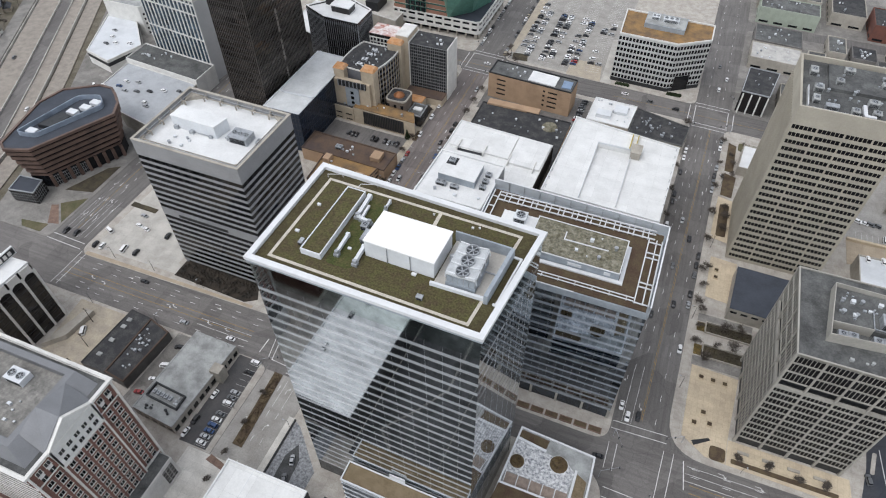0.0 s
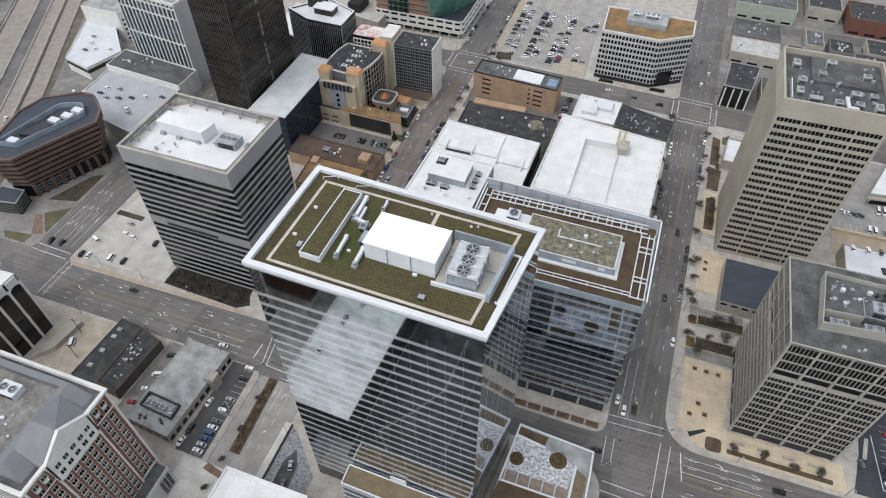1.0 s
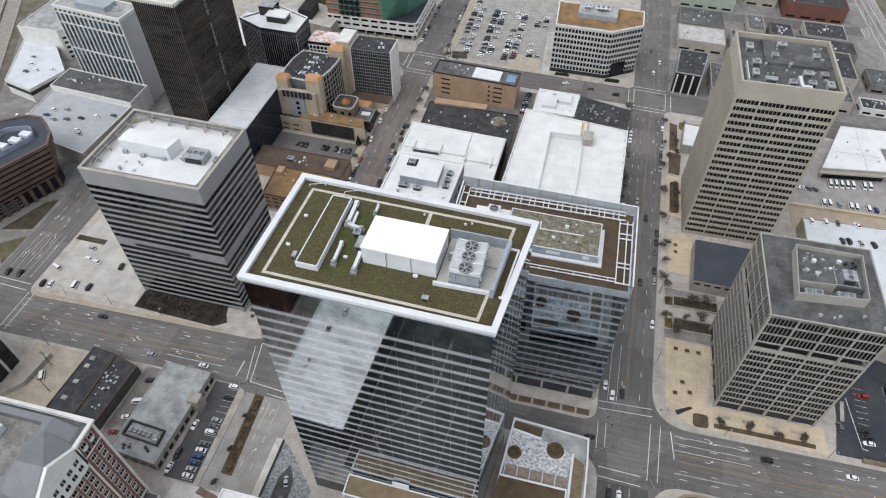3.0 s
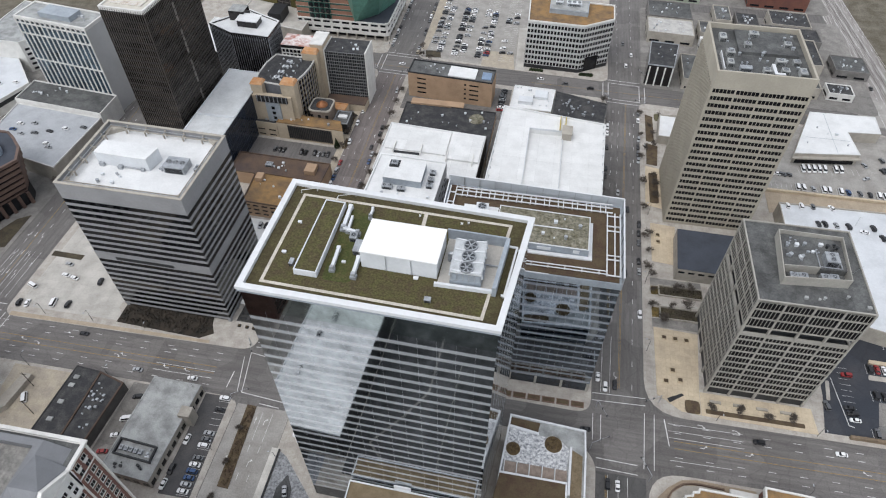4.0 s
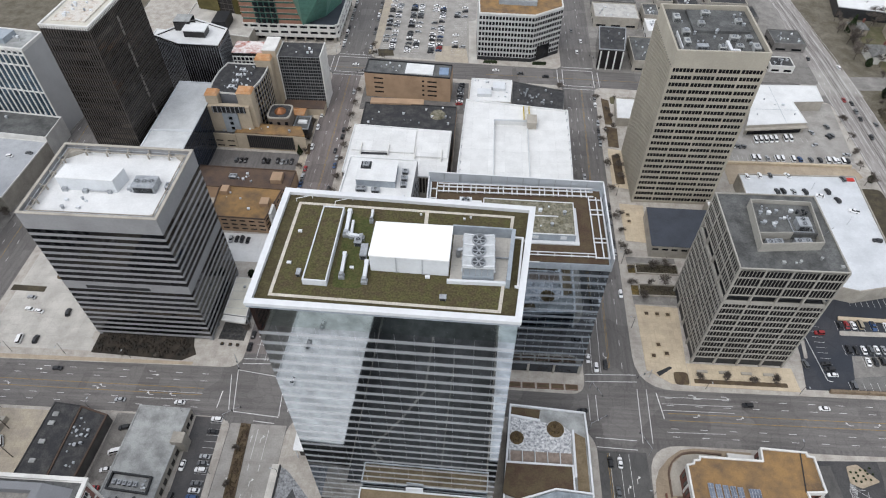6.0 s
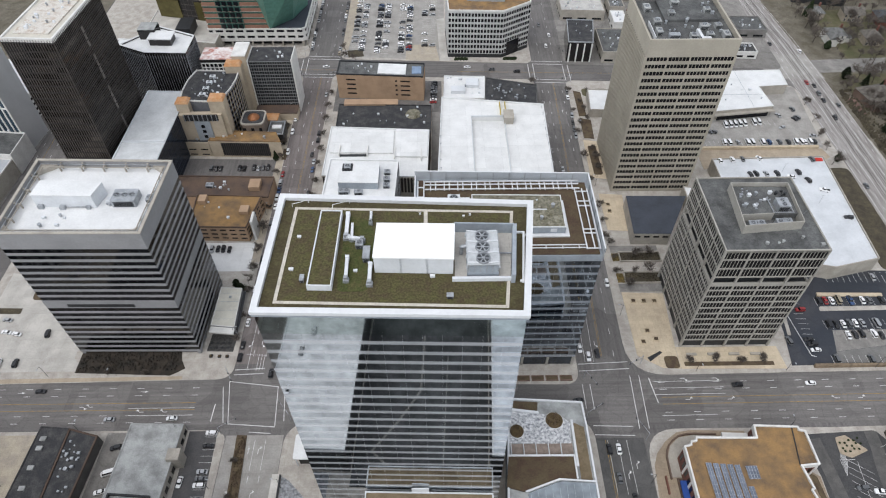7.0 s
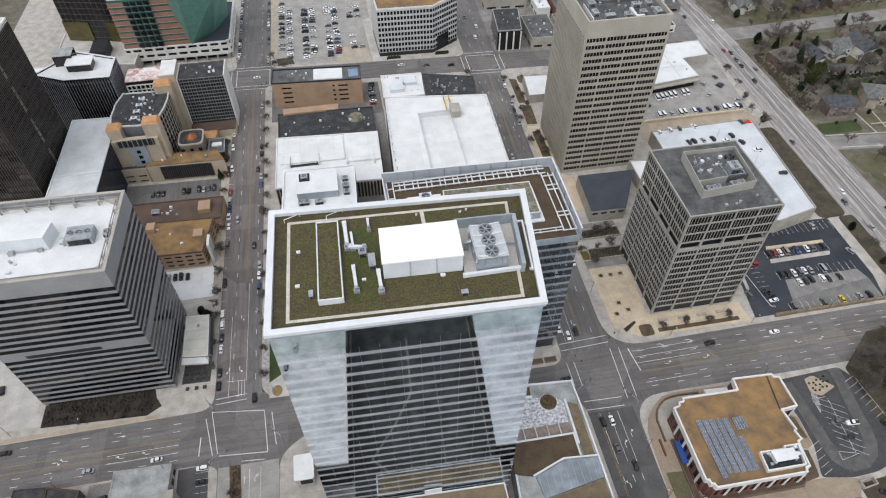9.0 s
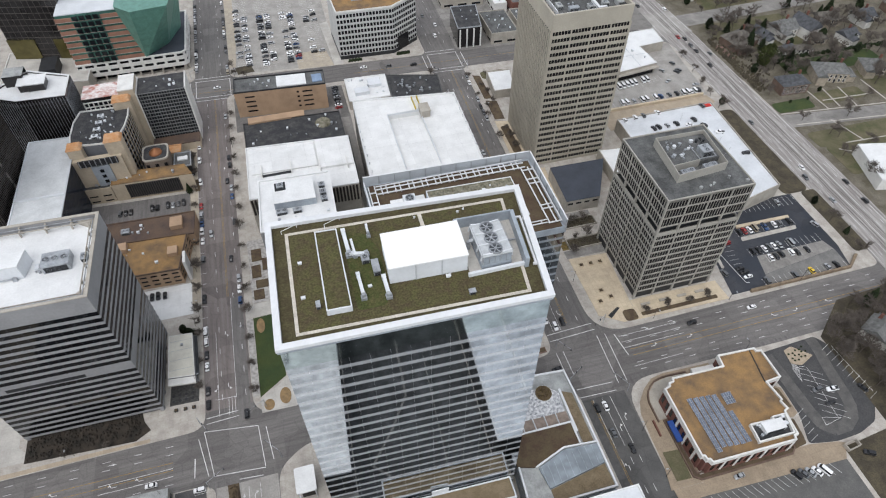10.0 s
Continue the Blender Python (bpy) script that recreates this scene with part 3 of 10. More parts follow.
for x in (-124.2, -122.9, -121.6):
    dashes(W2, (x, 142.6), (x, 151), 0.16, off=0)
dashes(W2, (-129.9, 151), (-121.3, 150.4), 0.16, off=0)
dashes(W2, (-128.3, 142.6), (-128.3, 186), 0.16, off=0)
dashes(W2, (-121.0, 150), (-120.8, 205), 0.16, off=0)
for i in range(14):
    dashes(W2, (-133.9, 196 + 7 * i), (-131.6, 196 + 7 * i), 0.14, off=0)
markings("cross_street_lines", W2, PAINT_W, "worn white dashed lane lines")
for x in (-122.3, -121.7):
    dashes(Y1, (x, 206), (x, 373), 0.14, off=0)
for x in (29.4, 30.0):
    dashes(Y1, (x, 148), (x + 5.8, 364), 0.14, off=0)
for x in (24.4, 25.0):
    dashes(Y1, (x, -150), (x, 108), 0.14, off=0)
dashes(Y1, (-274, 150), (-280, 372), 0.2, off=0)
dashes(Y1, (-255, 386.5), (195, 370.5), 0.2, on=200, off=26)
markings("centre_lines", Y1, PAINT_Y, "faded yellow centre lines")
KERB = [(197.4, -160), (197.4, 250), (196.8, 350), (195.2, 415), (180.5, 620)]


def parkway_line(s, o, w, off, z, h=0.02):
    for a, b in zip(KERB, KERB[1:]):
        dashes(s, (a[0] + o, a[1]), (b[0] + o, b[1]), w, off=off, z=z, h=h)


RAILS = Shape()
for o in (9.6, 11.1, 14.6, 16.1):
    parkway_line(RAILS, o, 0.3, 0, 0.06, 0.05)
markings("tram_rails", RAILS, mat("rail_steel", (0.09, 0.08, 0.075), 0.6, 0.4), "dull steel rails set in the parkway")
PL = Shape()
for o, dash in ((0.5, 0), (4.2, 6.5), (7.6, 0), (12.8, 0), (17.6, 0), (21, 6.5), (23.2, 0)):
    parkway_line(PL, o, 0.2, dash, 0.03)
markings("parkway_lines", PL, PAINT_W, "worn white lane lines of a parkway")


def arrow_mesh(turn):
    s = Shape().box(-0.12, 0, 0.002, 0.12, 1.9, 0.01)
    if turn:
        s.prism([(-0.12, 1.9), (0.12, 1.9), (0.12 + 0.7 * turn, 2.5), (-0.12 + 0.7 * turn, 2.6)], 0.002, 0.01)
        x = 0.6 * turn
        s.prism([(x, 2.0), (x + 0.9 * turn, 2.75), (x, 3.3)] if turn > 0 else [(x, 3.3), (x + 0.9 * turn, 2.75), (x, 2.0)], 0.002, 0.01)
    else:
        s.prism([(-0.45, 1.9), (0.45, 1.9), (0, 3.3)], 0.002, 0.01)
    return s.mesh("arrow", PAINT_W)


ARROW = {k: arrow_mesh(k) for k in (-1, 0, 1)}
for x, y, a, k in [(-168, 123, 90, 1), (-158, 123, 90, 1), (-196, 125.6, 270, 1), (-190, 125.6, 90, 1), (-172, 132.6, 270, 0), (-240, 125.6, 90, 1), (-236, 125.6, 270, 1), (-225, 132.6, 270, 0),
                   (62, 136.3, 270, 1), (76, 136.3, 270, 1), (62, 126, 270, -1), (80, 126, 270, -1), (128, 126, 90, 1), (136, 126, 270, -1), (158, 126.5, 90, 1), (-116.5, 104, 0, 1), (-120.5, 104, 0, 0), (-125, 104, 0, -1),
                   (-116.5, 86, 0, 1), (-125, 86, 0, -1), (-124, 158, 180, -1), (-128.5, 158, 180, 1), (-124, 186, 180, -1), (-119.5, 205, 0, 0), (31, 92, 0, 1), (27, 76, 0, -1), (35, 96, 0, 1), (27.8, 156, 180, -1), (20.4, 168, 180, 1), (37.5, 330, 0, 0), (37.5, 300, 0, 0), (-119, 300, 0, 0), (-274.6, 163, 180, 0), (-277.8, 163, 180, 1), (-271, 163, 180, -1), (-275.2, 176, 180, 0), (-278.4, 176, 180, 1), (-271.6, 176, 180, -1), (-276, 189, 180, 0), (-279, 189, 180, 1), (-272.4, 189, 180, -1), (-266, 166, 0, 0)]:
    tagged(new("lane_arrow", ARROW[k]), "white painted lane arrow on asphalt", "road marking", kind="structure").matrix_basis = pose(x, y, 0.004, 0, 0, a)


# ---- parking lots, plazas and beds ----
def sheet(name, pts, material, label, category="lot", z=0.155, h=0.2, kind="structure"):
    return solid(name, Shape().prism(pts, z - h, z), material, label, category, kind=kind)


sheet("parking_lot", [(113.6, 142), (181, 142.5), (184, 156), (184, 196), (118, 198), (116.4, 160)], ASPHALT_DARK, "dark fresh asphalt parking lot", "parking lot")
sheet("worn_lot", [(136.5, 149), (180.5, 154.6), (178.4, 161), (139.4, 160.6)], ASPHALT_PALE, "worn grey patch of a parking lot", "parking lot", 0.16, 0.1)
sheet("worn_lot", [(136.5, 148.9), (133, 143.2), (180.6, 143.2), (180.5, 154.5)], mat("dusty_lot_asphalt", (0.2, 0.195, 0.185), 0.9, var=0.25, size=5, fine=0.5, col2=(0.15, 0.146, 0.14)), "dusty grey part of a parking lot", "parking lot", 0.161, 0.1)
solid("parking_island", Shape().prism(rounded([(137.9, 171.6), (170.7, 171.9), (171.8, 174.4), (138.5, 174.2)], 0.8, 3), 0.1, 0.32), CONCRETE, "raised concrete parking island", "kerb", kind="structure")
solid("parking_island", Shape().prism([(139.8, 180.2), (171.6, 179.8), (171.8, 181.6), (140.4, 182.2)], 0.1, 0.9), TANPAVE, "tan raised wall between parking rows", "kerb", kind="structure")
solid("parking_island", Shape().prism(rounded([(117.6, 158), (119.2, 158), (120.6, 168), (119.0, 168)], 0.6, 3), 0.1, 0.3), CONCRETE, "narrow concrete kerb island", "kerb", kind="structure")
sheet("parking_lot", [(112, 293.2), (190, 293.4), (195.6, 356), (112, 360)], LOT_PALE, "worn grey parking lot beside a white roof", "parking lot")
sheet("parking_lot", [(-256, 143), (-200, 143), (-207, 150), (-207, 196), (-256, 200)], CONCRETE_PALE, "pale concrete parking lot", "parking lot")
sheet("parking_lot", [(-109, 398), (-38, 393), (-36, 560), (-109, 560)], LOT_PALE, "large worn concrete parking lot", "parking lot")
sheet("parking_lot", [(-146.4, 69.8), (-133.4, 69.8), (-134.6, 114), (-146.2, 114)], mat("grey_lot_asphalt", (0.075, 0.074, 0.076), 0.9, var=0.25, size=8, fine=0.5, col2=(0.105, 0.1, 0.098)), "narrow asphalt parking lot beside a kerb", "parking lot")
sheet("parking_lot", [(-181.6, 70), (-171, 70), (-169.2, 113.6), (-179.6, 113.6)], ASPHALT_PALE, "narrow concrete drive", "parking lot")
sheet("parking_lot", rounded([(101.4, 66.8), (113.4, 64.7), (124.6, 65.2), (134.4, 68.2), (143.2, 79.4), (141.4, 91), (141.6, 102.4), (136.2, 111.0), (103.6, 109.4), (106.2, 92), (105.6, 79)], 2, 3), mat("dark_lot_asphalt", (0.056, 0.056, 0.058), 0.9, var=0.3, size=8, fine=0.5, col2=(0.08, 0.078, 0.077)), "dark asphalt parking lot with angled bays", "parking lot")
drive = Shape()
dp = [(133.8, 110), (133.4, 103), (132, 96), (131.2, 90), (130.6, 83.5), (129.4, 77.5), (126.4, 72.6), (121.4, 69.6), (115.6, 69.4), (111.8, 73), (110.8, 80), (110.6, 88), (110.2, 97), (109.4, 107)]
for i, (p, q) in enumerate(zip(dp, dp[1:])):
    e = (Vector(q) - Vector(p)).normalized() * 0.6
    n = Vector((-e.y, e.x)) * 2.6 / 0.6
    drive.prism([tuple(Vector(p) - e - n), tuple(Vector(q) + e - n), tuple(Vector(q) + e + n), tuple(Vector(p) - e + n)], 0.1, 0.161 + 0.0005 * i)
solid("lot_drive", drive, mat("dusty_asphalt", (0.125, 0.12, 0.113), 0.9, var=0.3, size=4, fine=0.5, col2=(0.085, 0.083, 0.08)), "paler worn drive looping through a lot", "road", kind="structure")
bed = Shape().prism(rounded([(117.4, 101.2), (121.4, 99.2), (129.4, 102.4), (124.4, 107.2), (122.6, 109), (118.2, 108)], 0.8, 3), 0.1, 0.34)
solid("planting_bed", bed, mat("tan_gravel", (0.42, 0.35, 0.26), 0.95, var=0.25, size=1.2, fine=0.3, col2=(0.32, 0.26, 0.19)), "tan gravel bed in a parking lot", "planting bed", kind="structure")
rr = random.Random(5)
for i in range(14):
    x, y = 119 + 2.0 * (i % 5) + 0.4 * (i // 5), 105.6 - 0.9 * (i // 5) * 2 + 0.5 * (i % 5) - 0.6 * (i % 2)
    solid("shrub", Shape().cyl(x, y, 0.33, 0.35, 0.6, 7, 0.5).cyl(x, y, 0.6, 0.5, 0.95, 7, 0.2), LEAF, "small round dark shrub in a gravel bed", "shrub", "gravel bed shrubs")
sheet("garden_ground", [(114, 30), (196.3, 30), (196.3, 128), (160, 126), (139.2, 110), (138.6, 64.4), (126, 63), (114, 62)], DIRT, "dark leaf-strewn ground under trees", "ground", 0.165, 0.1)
sheet("tan_walk", [(95.6, 80.6), (102.6, 78.6), (105.4, 80), (105.8, 92), (102, 94.6), (101.4, 91.8), (94.6, 91.6)], mat("worn_brown_paving", (0.33, 0.262, 0.188), 0.9, var=0.2, size=6, fine=0.5, col2=(0.26, 0.208, 0.152), joints=3.0), "tan paved strip along a building", "path", 0.17, 0.1)
sheet("planting_bed", rounded([(93.2, 66.2), (100.6, 67.2), (101.4, 70.6), (102.2, 78.2), (95.6, 78.8)], 0.8, 3), SOIL, "dark planting bed round a building corner", "planting bed", 0.3, 0.2)
sheet("planting_bed", rounded([(101.8, 93.4), (104.4, 92), (104.8, 82.6), (102.6, 83.6)], 0.8, 3), SOIL, "dark planting bed beside a lot", "planting bed", 0.3, 0.1)
sheet("parking_lot", [(-232, 70), (-208.5, 70), (-208.5, 113), (-237, 113)], mat("tan_concrete", (0.44, 0.385, 0.3), 0.9, var=0.2, size=5, fine=0.5, col2=(0.34, 0.3, 0.25), joints=4.0), "tan concrete yard with utility poles", "parking lot")
# asphalt grey set darker, with the lot's shade put into the colour
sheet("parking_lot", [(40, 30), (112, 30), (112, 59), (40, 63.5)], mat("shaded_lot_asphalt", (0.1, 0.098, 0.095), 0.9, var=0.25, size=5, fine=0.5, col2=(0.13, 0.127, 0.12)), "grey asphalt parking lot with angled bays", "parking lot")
sheet("parking_lot", [(-190, 262), (-137, 262), (-137, 286), (-196, 288)], ASPHALT, "asphalt parking court", "parking lot")
sheet("driveway", [(-170, 200), (-138, 200), (-138, 219.5), (-172, 219.5)], DECK_W, "white coated parking court", "driveway")
sheet("driveway", [(-160, 300), (-138, 300), (-134.5, 332), (-160, 333)], ASPHALT_PALE, "curved drive before an entrance", "driveway")
sheet("driveway", [(-79, -158), (-25, -158), (-25, 71), (-79, 71)], mat("dark_court_asphalt", (0.085, 0.086, 0.088), 0.85, var=0.35, size=5, fine=0.6, col2=(0.05, 0.053, 0.052), cracks=6), "dark asphalt service court between two garages", "driveway")
curve = Shape()
cp = [(-54, 0), (-54, 28), (-62, 42), (-72, 56), (-62, 65), (-52, 63)]
for i in range(len(cp) - 1):
    dashes(curve, cp[i], cp[i + 1], 0.9, off=0, z=0.2 + 0.002 * i, h=0.1)
dashes(curve, (-43, 10), (-43, 67), 0.4, off=0, z=0.22, h=0.1)
markings("curved_path", curve, ASPHALT_PALE, "pale curving concrete path")
plaza = [(46, 148), (56, 141.5), (64, 141), (64, 152), (66, 183), (46, 184)]
sheet("plaza", plaza, TANPAVE, "tan paved plaza beside a tower", "plaza", 0.3, 0.3)
sheet("plaza", [(64.2, 141), (111, 140.5), (110, 152.2), (64.2, 152.2)], TANPAVE, "tan paved forecourt with planting beds", "plaza", 0.29, 0.3)
sheet("plaza", [(47, 226), (58, 225), (60, 253), (47, 254)], TANPAVE, "tan paved terrace", "plaza", 0.3, 0.3)
sheet("plaza", [(45, 268), (55, 266), (56, 300), (46, 302)], TANPAVE, "tan paved terrace", "plaza", 0.3, 0.3)
BROWN_PLAZA = mat("worn_brown_paving", (0.33, 0.262, 0.188), 0.9, var=0.2, size=6, fine=0.5, col2=(0.26, 0.208, 0.152), joints=3.0)
sheet("plaza", [(38.4, 64.5), (52.4, 64.2), (52.4, 99), (56, 103.4), (82, 103), (82, 111.4), (60, 112.0), (54, 111.0), (48.6, 107.2), (44.0, 102.1), (41.9, 96.9), (40.9, 85.3), (40.6, 75.3)], BROWN_PLAZA, "worn tan paved forecourt round a corner", "plaza", 0.17, 0.2)
sheet("plaza", [(39.6, 59.4), (112, 57.4), (116, 63.4), (113.4, 64.6), (101, 66.6), (52, 66.9), (52.3, 64.1), (39.4, 64.4)], BROWN_PLAZA, "worn tan paved drive", "plaza", 0.18, 0.2)
sheet("terrace", [(47.6, 92.2), (51.4, 92.2), (51.8, 100.4), (55.4, 103.4), (70.4, 103.2), (69.6, 109.4), (61, 109.8), (54.4, 108.8), (50, 105.2), (48, 100.6)], DECK_WALL, "pale curved terrace at a building corner", "terrace", 0.3, 0.12)
tw = [Vector(p) for p in [(47.2, 91.4), (47.5, 100.8), (48.4, 103.4), (49.7, 105.6), (51.6, 107.5), (54.2, 109.2), (57.4, 110), (61, 110.2), (69.8, 109.8)]]
tn = [((tw[min(i + 1, len(tw) - 1)] - tw[max(i - 1, 0)]).normalized().orthogonal() * 0.3) for i in range(len(tw))]
sd = Shape()
for i in range(len(tw) - 1):
    sd.prism([tuple(tw[i] + tn[i]), tuple(tw[i] - tn[i]), tuple(tw[i + 1] - tn[i + 1]), tuple(tw[i + 1] + tn[i + 1])][::-1], 0.1, 1.0)
solid("terrace_wall", sd, mat("brown_brick", (0.16, 0.11, 0.085), 0.9, var=0.2, size=4, fine=0.4), "low brown brick wall along a terrace", "wall", kind="structure")
solid("bin_enclosure", Shape().ring([(114.4, 59.6), (120.6, 60.4), (120.2, 63.4), (114.0, 62.6)], [(114.8, 60.0), (120.2, 60.7), (119.9, 63.0), (114.4, 62.2)], 0.15, 1.9), DECK_WALL, "pale walled bin enclosure beside a drive", "wall")
sheet("plaza", [(-257, 136.9), (-156, 138.5), (-156, 140.0), (-257, 139.2)], mat("brown_tan_paving", (0.43, 0.355, 0.265), 0.9, var=0.18, size=6, fine=0.5, col2=(0.35, 0.29, 0.22), joints=3.0), "tan brick pavement strip", "pavement", 0.165, 0.1)
for x0, y0, x1, y1, m, n in [(66, 142.3, 106, 144.4, SOIL, "planting_bed"), (57.5, 141.2, 63.8, 147.5, SOIL, "planting_bed"), (47.5, 270, 52.5, 296, SOIL, "planting_bed"),
                             (53, 348, 70, 356, GRASS, "lawn"), 
                             (-133, 286, -124.6 - 11, 296, SOIL, "planting_bed"), (180, 196, 196, 274, DIRT, "planting_bed"), (190, 150, 199, 196, DIRT, "verge"), (-240, 183, -222, 192, SOIL, "planting_bed"), (-145, 308, -136, 322, SOIL, "planting_bed"), (-148, 338, -137, 352, SOIL, "planting_bed")]:
    s = Shape().prism(rounded(rect(x0, y0, x1, y1), min(x1 - x0, y1 - y0) * 0.25, 3), 0.1, 0.34)
    solid(n, s, m, "dark mulched planting bed" if m is SOIL else "short green lawn", "planting bed", kind="structure")

# sunken beds and drives between the grid tower and the navy link
for y0, y1 in ((196.6, 203.4), (184.4, 189.4), (210, 214.6)):
    sheet("driveway", [(45.5, y0), (70, y0), (70, y1), (45.5, y1)], CONCRETE if y0 == 196.6 else ASPHALT_PALE, "grey service drive between low walls", "driveway", 0.2, 0.3)
for y0, y1 in ((189.8, 196.2), (203.8, 209.6)):
    pit = Shape().prism(rect(49.6, y0, 70, y1), 0.05, 0.3)
    rr = random.Random(int(y0))
    for i in range(90):
        x, y, q = rr.uniform(50, 69.5), rr.uniform(y0 + 0.5, y1 - 0.5), rr.uniform(0.3, 0.9)
        pit.cyl(x, y, 0.25, q, 0.3 + q, 5, q * 0.3)
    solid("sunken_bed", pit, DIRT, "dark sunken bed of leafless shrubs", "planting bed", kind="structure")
    solid("retaining_wall", Shape().ring(rect(49.2, y0 - 0.4, 70.4, y1 + 0.4), rect(49.6, y0, 70, y1), 0.05, 1.2), DECK_WALL, "low concrete wall round a bed", "wall", "bed walls")
    bush = Shape().box(45.6, y0 + 0.3, 0.1, 49.0, y1 - 0.3, 0.35)
    for i in range(40):
        x, y, q = rr.uniform(45.9, 48.7), rr.uniform(y0 + 0.6, y1 - 0.6), rr.uniform(0.3, 0.6)
        bush.cyl(x, y, 0.3, q, 0.4 + q, 5, q * 0.3)
    solid("planting_bed", bush, mat("tan_grass_clumps", (0.2, 0.14, 0.05), 1.0, var=0.4, size=2, fine=0.3, col2=(0.12, 0.1, 0.05)), "square bed of tan ornamental grass", "planting bed", kind="structure")

berm = Shape().prism([(-124.8, 76.4), (-120.2, 76.2), (-122.2, 111.8), (-126.4, 112)], 0.1, 0.4)
rr = random.Random(41)
for i in range(160):
    t = rr.random()
    x, q = -122.6 - 1.7 * t + rr.uniform(-1.6, 1.6), rr.uniform(0.3, 0.8)
    berm.cyl(x, 77.5 + 33.5 * t, 0.35, q, 0.5 + q, 5, q * 0.3)
solid("planting_bed", berm, SOIL, "long brown shrub bed in a street", "planting bed", kind="structure")
# garden west of the glass tower
sheet("lawn", [(-111, 147), (-99.3, 155), (-100.5, 190), (-111, 189.5)], TURF, "clipped green lawn beside a street", "lawn", 0.26, 0.2)
sheet("driveway", [(-114.2, 190.3), (-99, 190.3), (-99, 198), (-114.2, 198)], CONCRETE_PALE, "pale concrete apron", "driveway", 0.2, 0.3)
sheet("mosaic_walk", [(-114.0, 148), (-111.2, 148), (-111.2, 190), (-114.0, 190)], mat("pale_mosaic_paving", (0.5, 0.48, 0.45), 0.9, var=0.3, size=1.4, fine=0.7, col2=(0.24, 0.23, 0.22)), "pale mosaic pavement along a lawn", "pavement", 0.17, 0.1)
sheet("garden_path", [(-111, 139.6), (-96, 139.2), (-96, 152), (-99, 153.8), (-111, 146)], CONCRETE_PALE, "pale curved garden path", "path", 0.19, 0.2)
sheet("terrace", [(-110.6, 198.3), (-100, 198.3), (-100, 240), (-110.6, 240)], mat("pale_mosaic_paving", (0.5, 0.48, 0.45), 0.9, var=0.3, size=1.4, fine=0.7, col2=(0.24, 0.23, 0.22)), "pale mosaic paved terrace", "terrace", 0.3, 0.3)
for x, y, rx, ry, m in [(-107.9, 184.5, 1.9, 4.2, TANPAVE), (-107.6, 142.6, 2.2, 2.6, SOIL), (-100.6, 145.2, 2.4, 4.0, SOIL)]:
    s = Shape().prism([(x + rx * math.cos(0.35 * i), y + ry * math.sin(0.35 * i)) for i in range(18)], 0.15, 0.36)
    solid("oval_bed", s, mat("dry_tan_mulch", (0.3, 0.2, 0.1), 1.0, var=0.3, size=1.5, fine=0.3, col2=(0.2, 0.14, 0.08)), "oval bed of tan mulch", "planting bed", kind="structure")
for x0, y0, x1, y1 in [(-109.5, 200, -104.5, 206), (-108, 207, -102, 212), (-109.5, 214, -105, 222), (-104, 218, -101, 226), (-109, 225, -104, 233)]:
    solid("planting_bed", Shape().box(x0, y0, 0.28, x1, y1, 0.62), SOIL, "brown rectangular terrace bed", "planting bed", kind="structure")

solid("lawn", Shape().prism([(42.2, 67.2), (48.4, 66.8), (49.2, 78.7), (42.4, 79.2)], 0.1, 0.32), GRASS, "square dull green lawn", "lawn", kind="structure")
sheet("street_concrete", [(-130.8, -159), (-107.2, -159), (-107.2, 112), (-130.8, 112)], LOT_PALE, "pale concrete street surface", "road", 0.004, 0.2)
slab("pavement_north_east_far", rounded([(48, 513), (194, 511), (190, 619), (48, 619)], 5), ASPHALT_PALE, "worn asphalt yards with kerb edges")
sheet("lawn", [(-297.1, 162.3), (-285.5, 150.4), (-285.5, 171)], GRASS, "small dull triangular lawn", "lawn", 0.25, 0.2)
sheet("lawn", [(-308, 144.6), (-303.9, 140.8), (-291.4, 140.8), (-291, 147)], GRASS, "small dull green lawn", "lawn", 0.25, 0.2)
sheet("brick_walk", [(-301, 159.5), (-292.4, 147.6), (-286, 149), (-297.4, 161)], mat("brown_brick_paving", (0.24, 0.16, 0.125), 0.9, var=0.2, size=3, fine=0.4, joints=1.0), "brown brick walk to a lobby", "path", 0.2, 0.2)
sheet("planting_bed", [(-303, 172), (-286.5, 176), (-287, 200), (-293, 196)], DIRT, "dark planting bed before a granite building", "planting bed", 0.25, 0.2)
sheet("planting_bed", [(-259, 175), (-242, 174.8), (-242, 178), (-259, 178.4)], DIRT, "dark shrub bed in a pale lot", "planting bed", 0.32, 0.3)
sheet("planting_bed", [(46.8, 304), (53, 303), (54, 322), (47.2, 324)], SOIL, "dark mulched bed beside a tower", "planting bed", 0.32, 0.3)
sheet("planting_bed", [(47.2, 326), (52, 326), (52, 352), (47.4, 354)], SOIL, "dark mulched bed beside a hall", "planting bed", 0.32, 0.3)
for i in range(9):
    x = -40 + 6.2 * i
    solid("stone_planter", Shape().ring(rect(x, 135.6, x + 5.4, 138.2), rect(x + 0.3, 135.9, x + 5.1, 137.9), 0.1, 0.75).box(x + 0.3, 135.9, 0.1, x + 5.1, 137.9, 0.55, 1), [mat("brown_brick_paving", (0.24, 0.16, 0.125), 0.9, var=0.2, size=3, fine=0.4, joints=1.0), SOIL], "low brown brick planter before a glass block", "planter", "forecourt planters")
shrubs = Shape().prism([(-204, 142.2), (-161.5, 140.4), (-155.8, 143.9), (-158.4, 148.4), (-160, 155.0), (-204, 155.2)], 0.1, 0.34)
rr = random.Random(31)
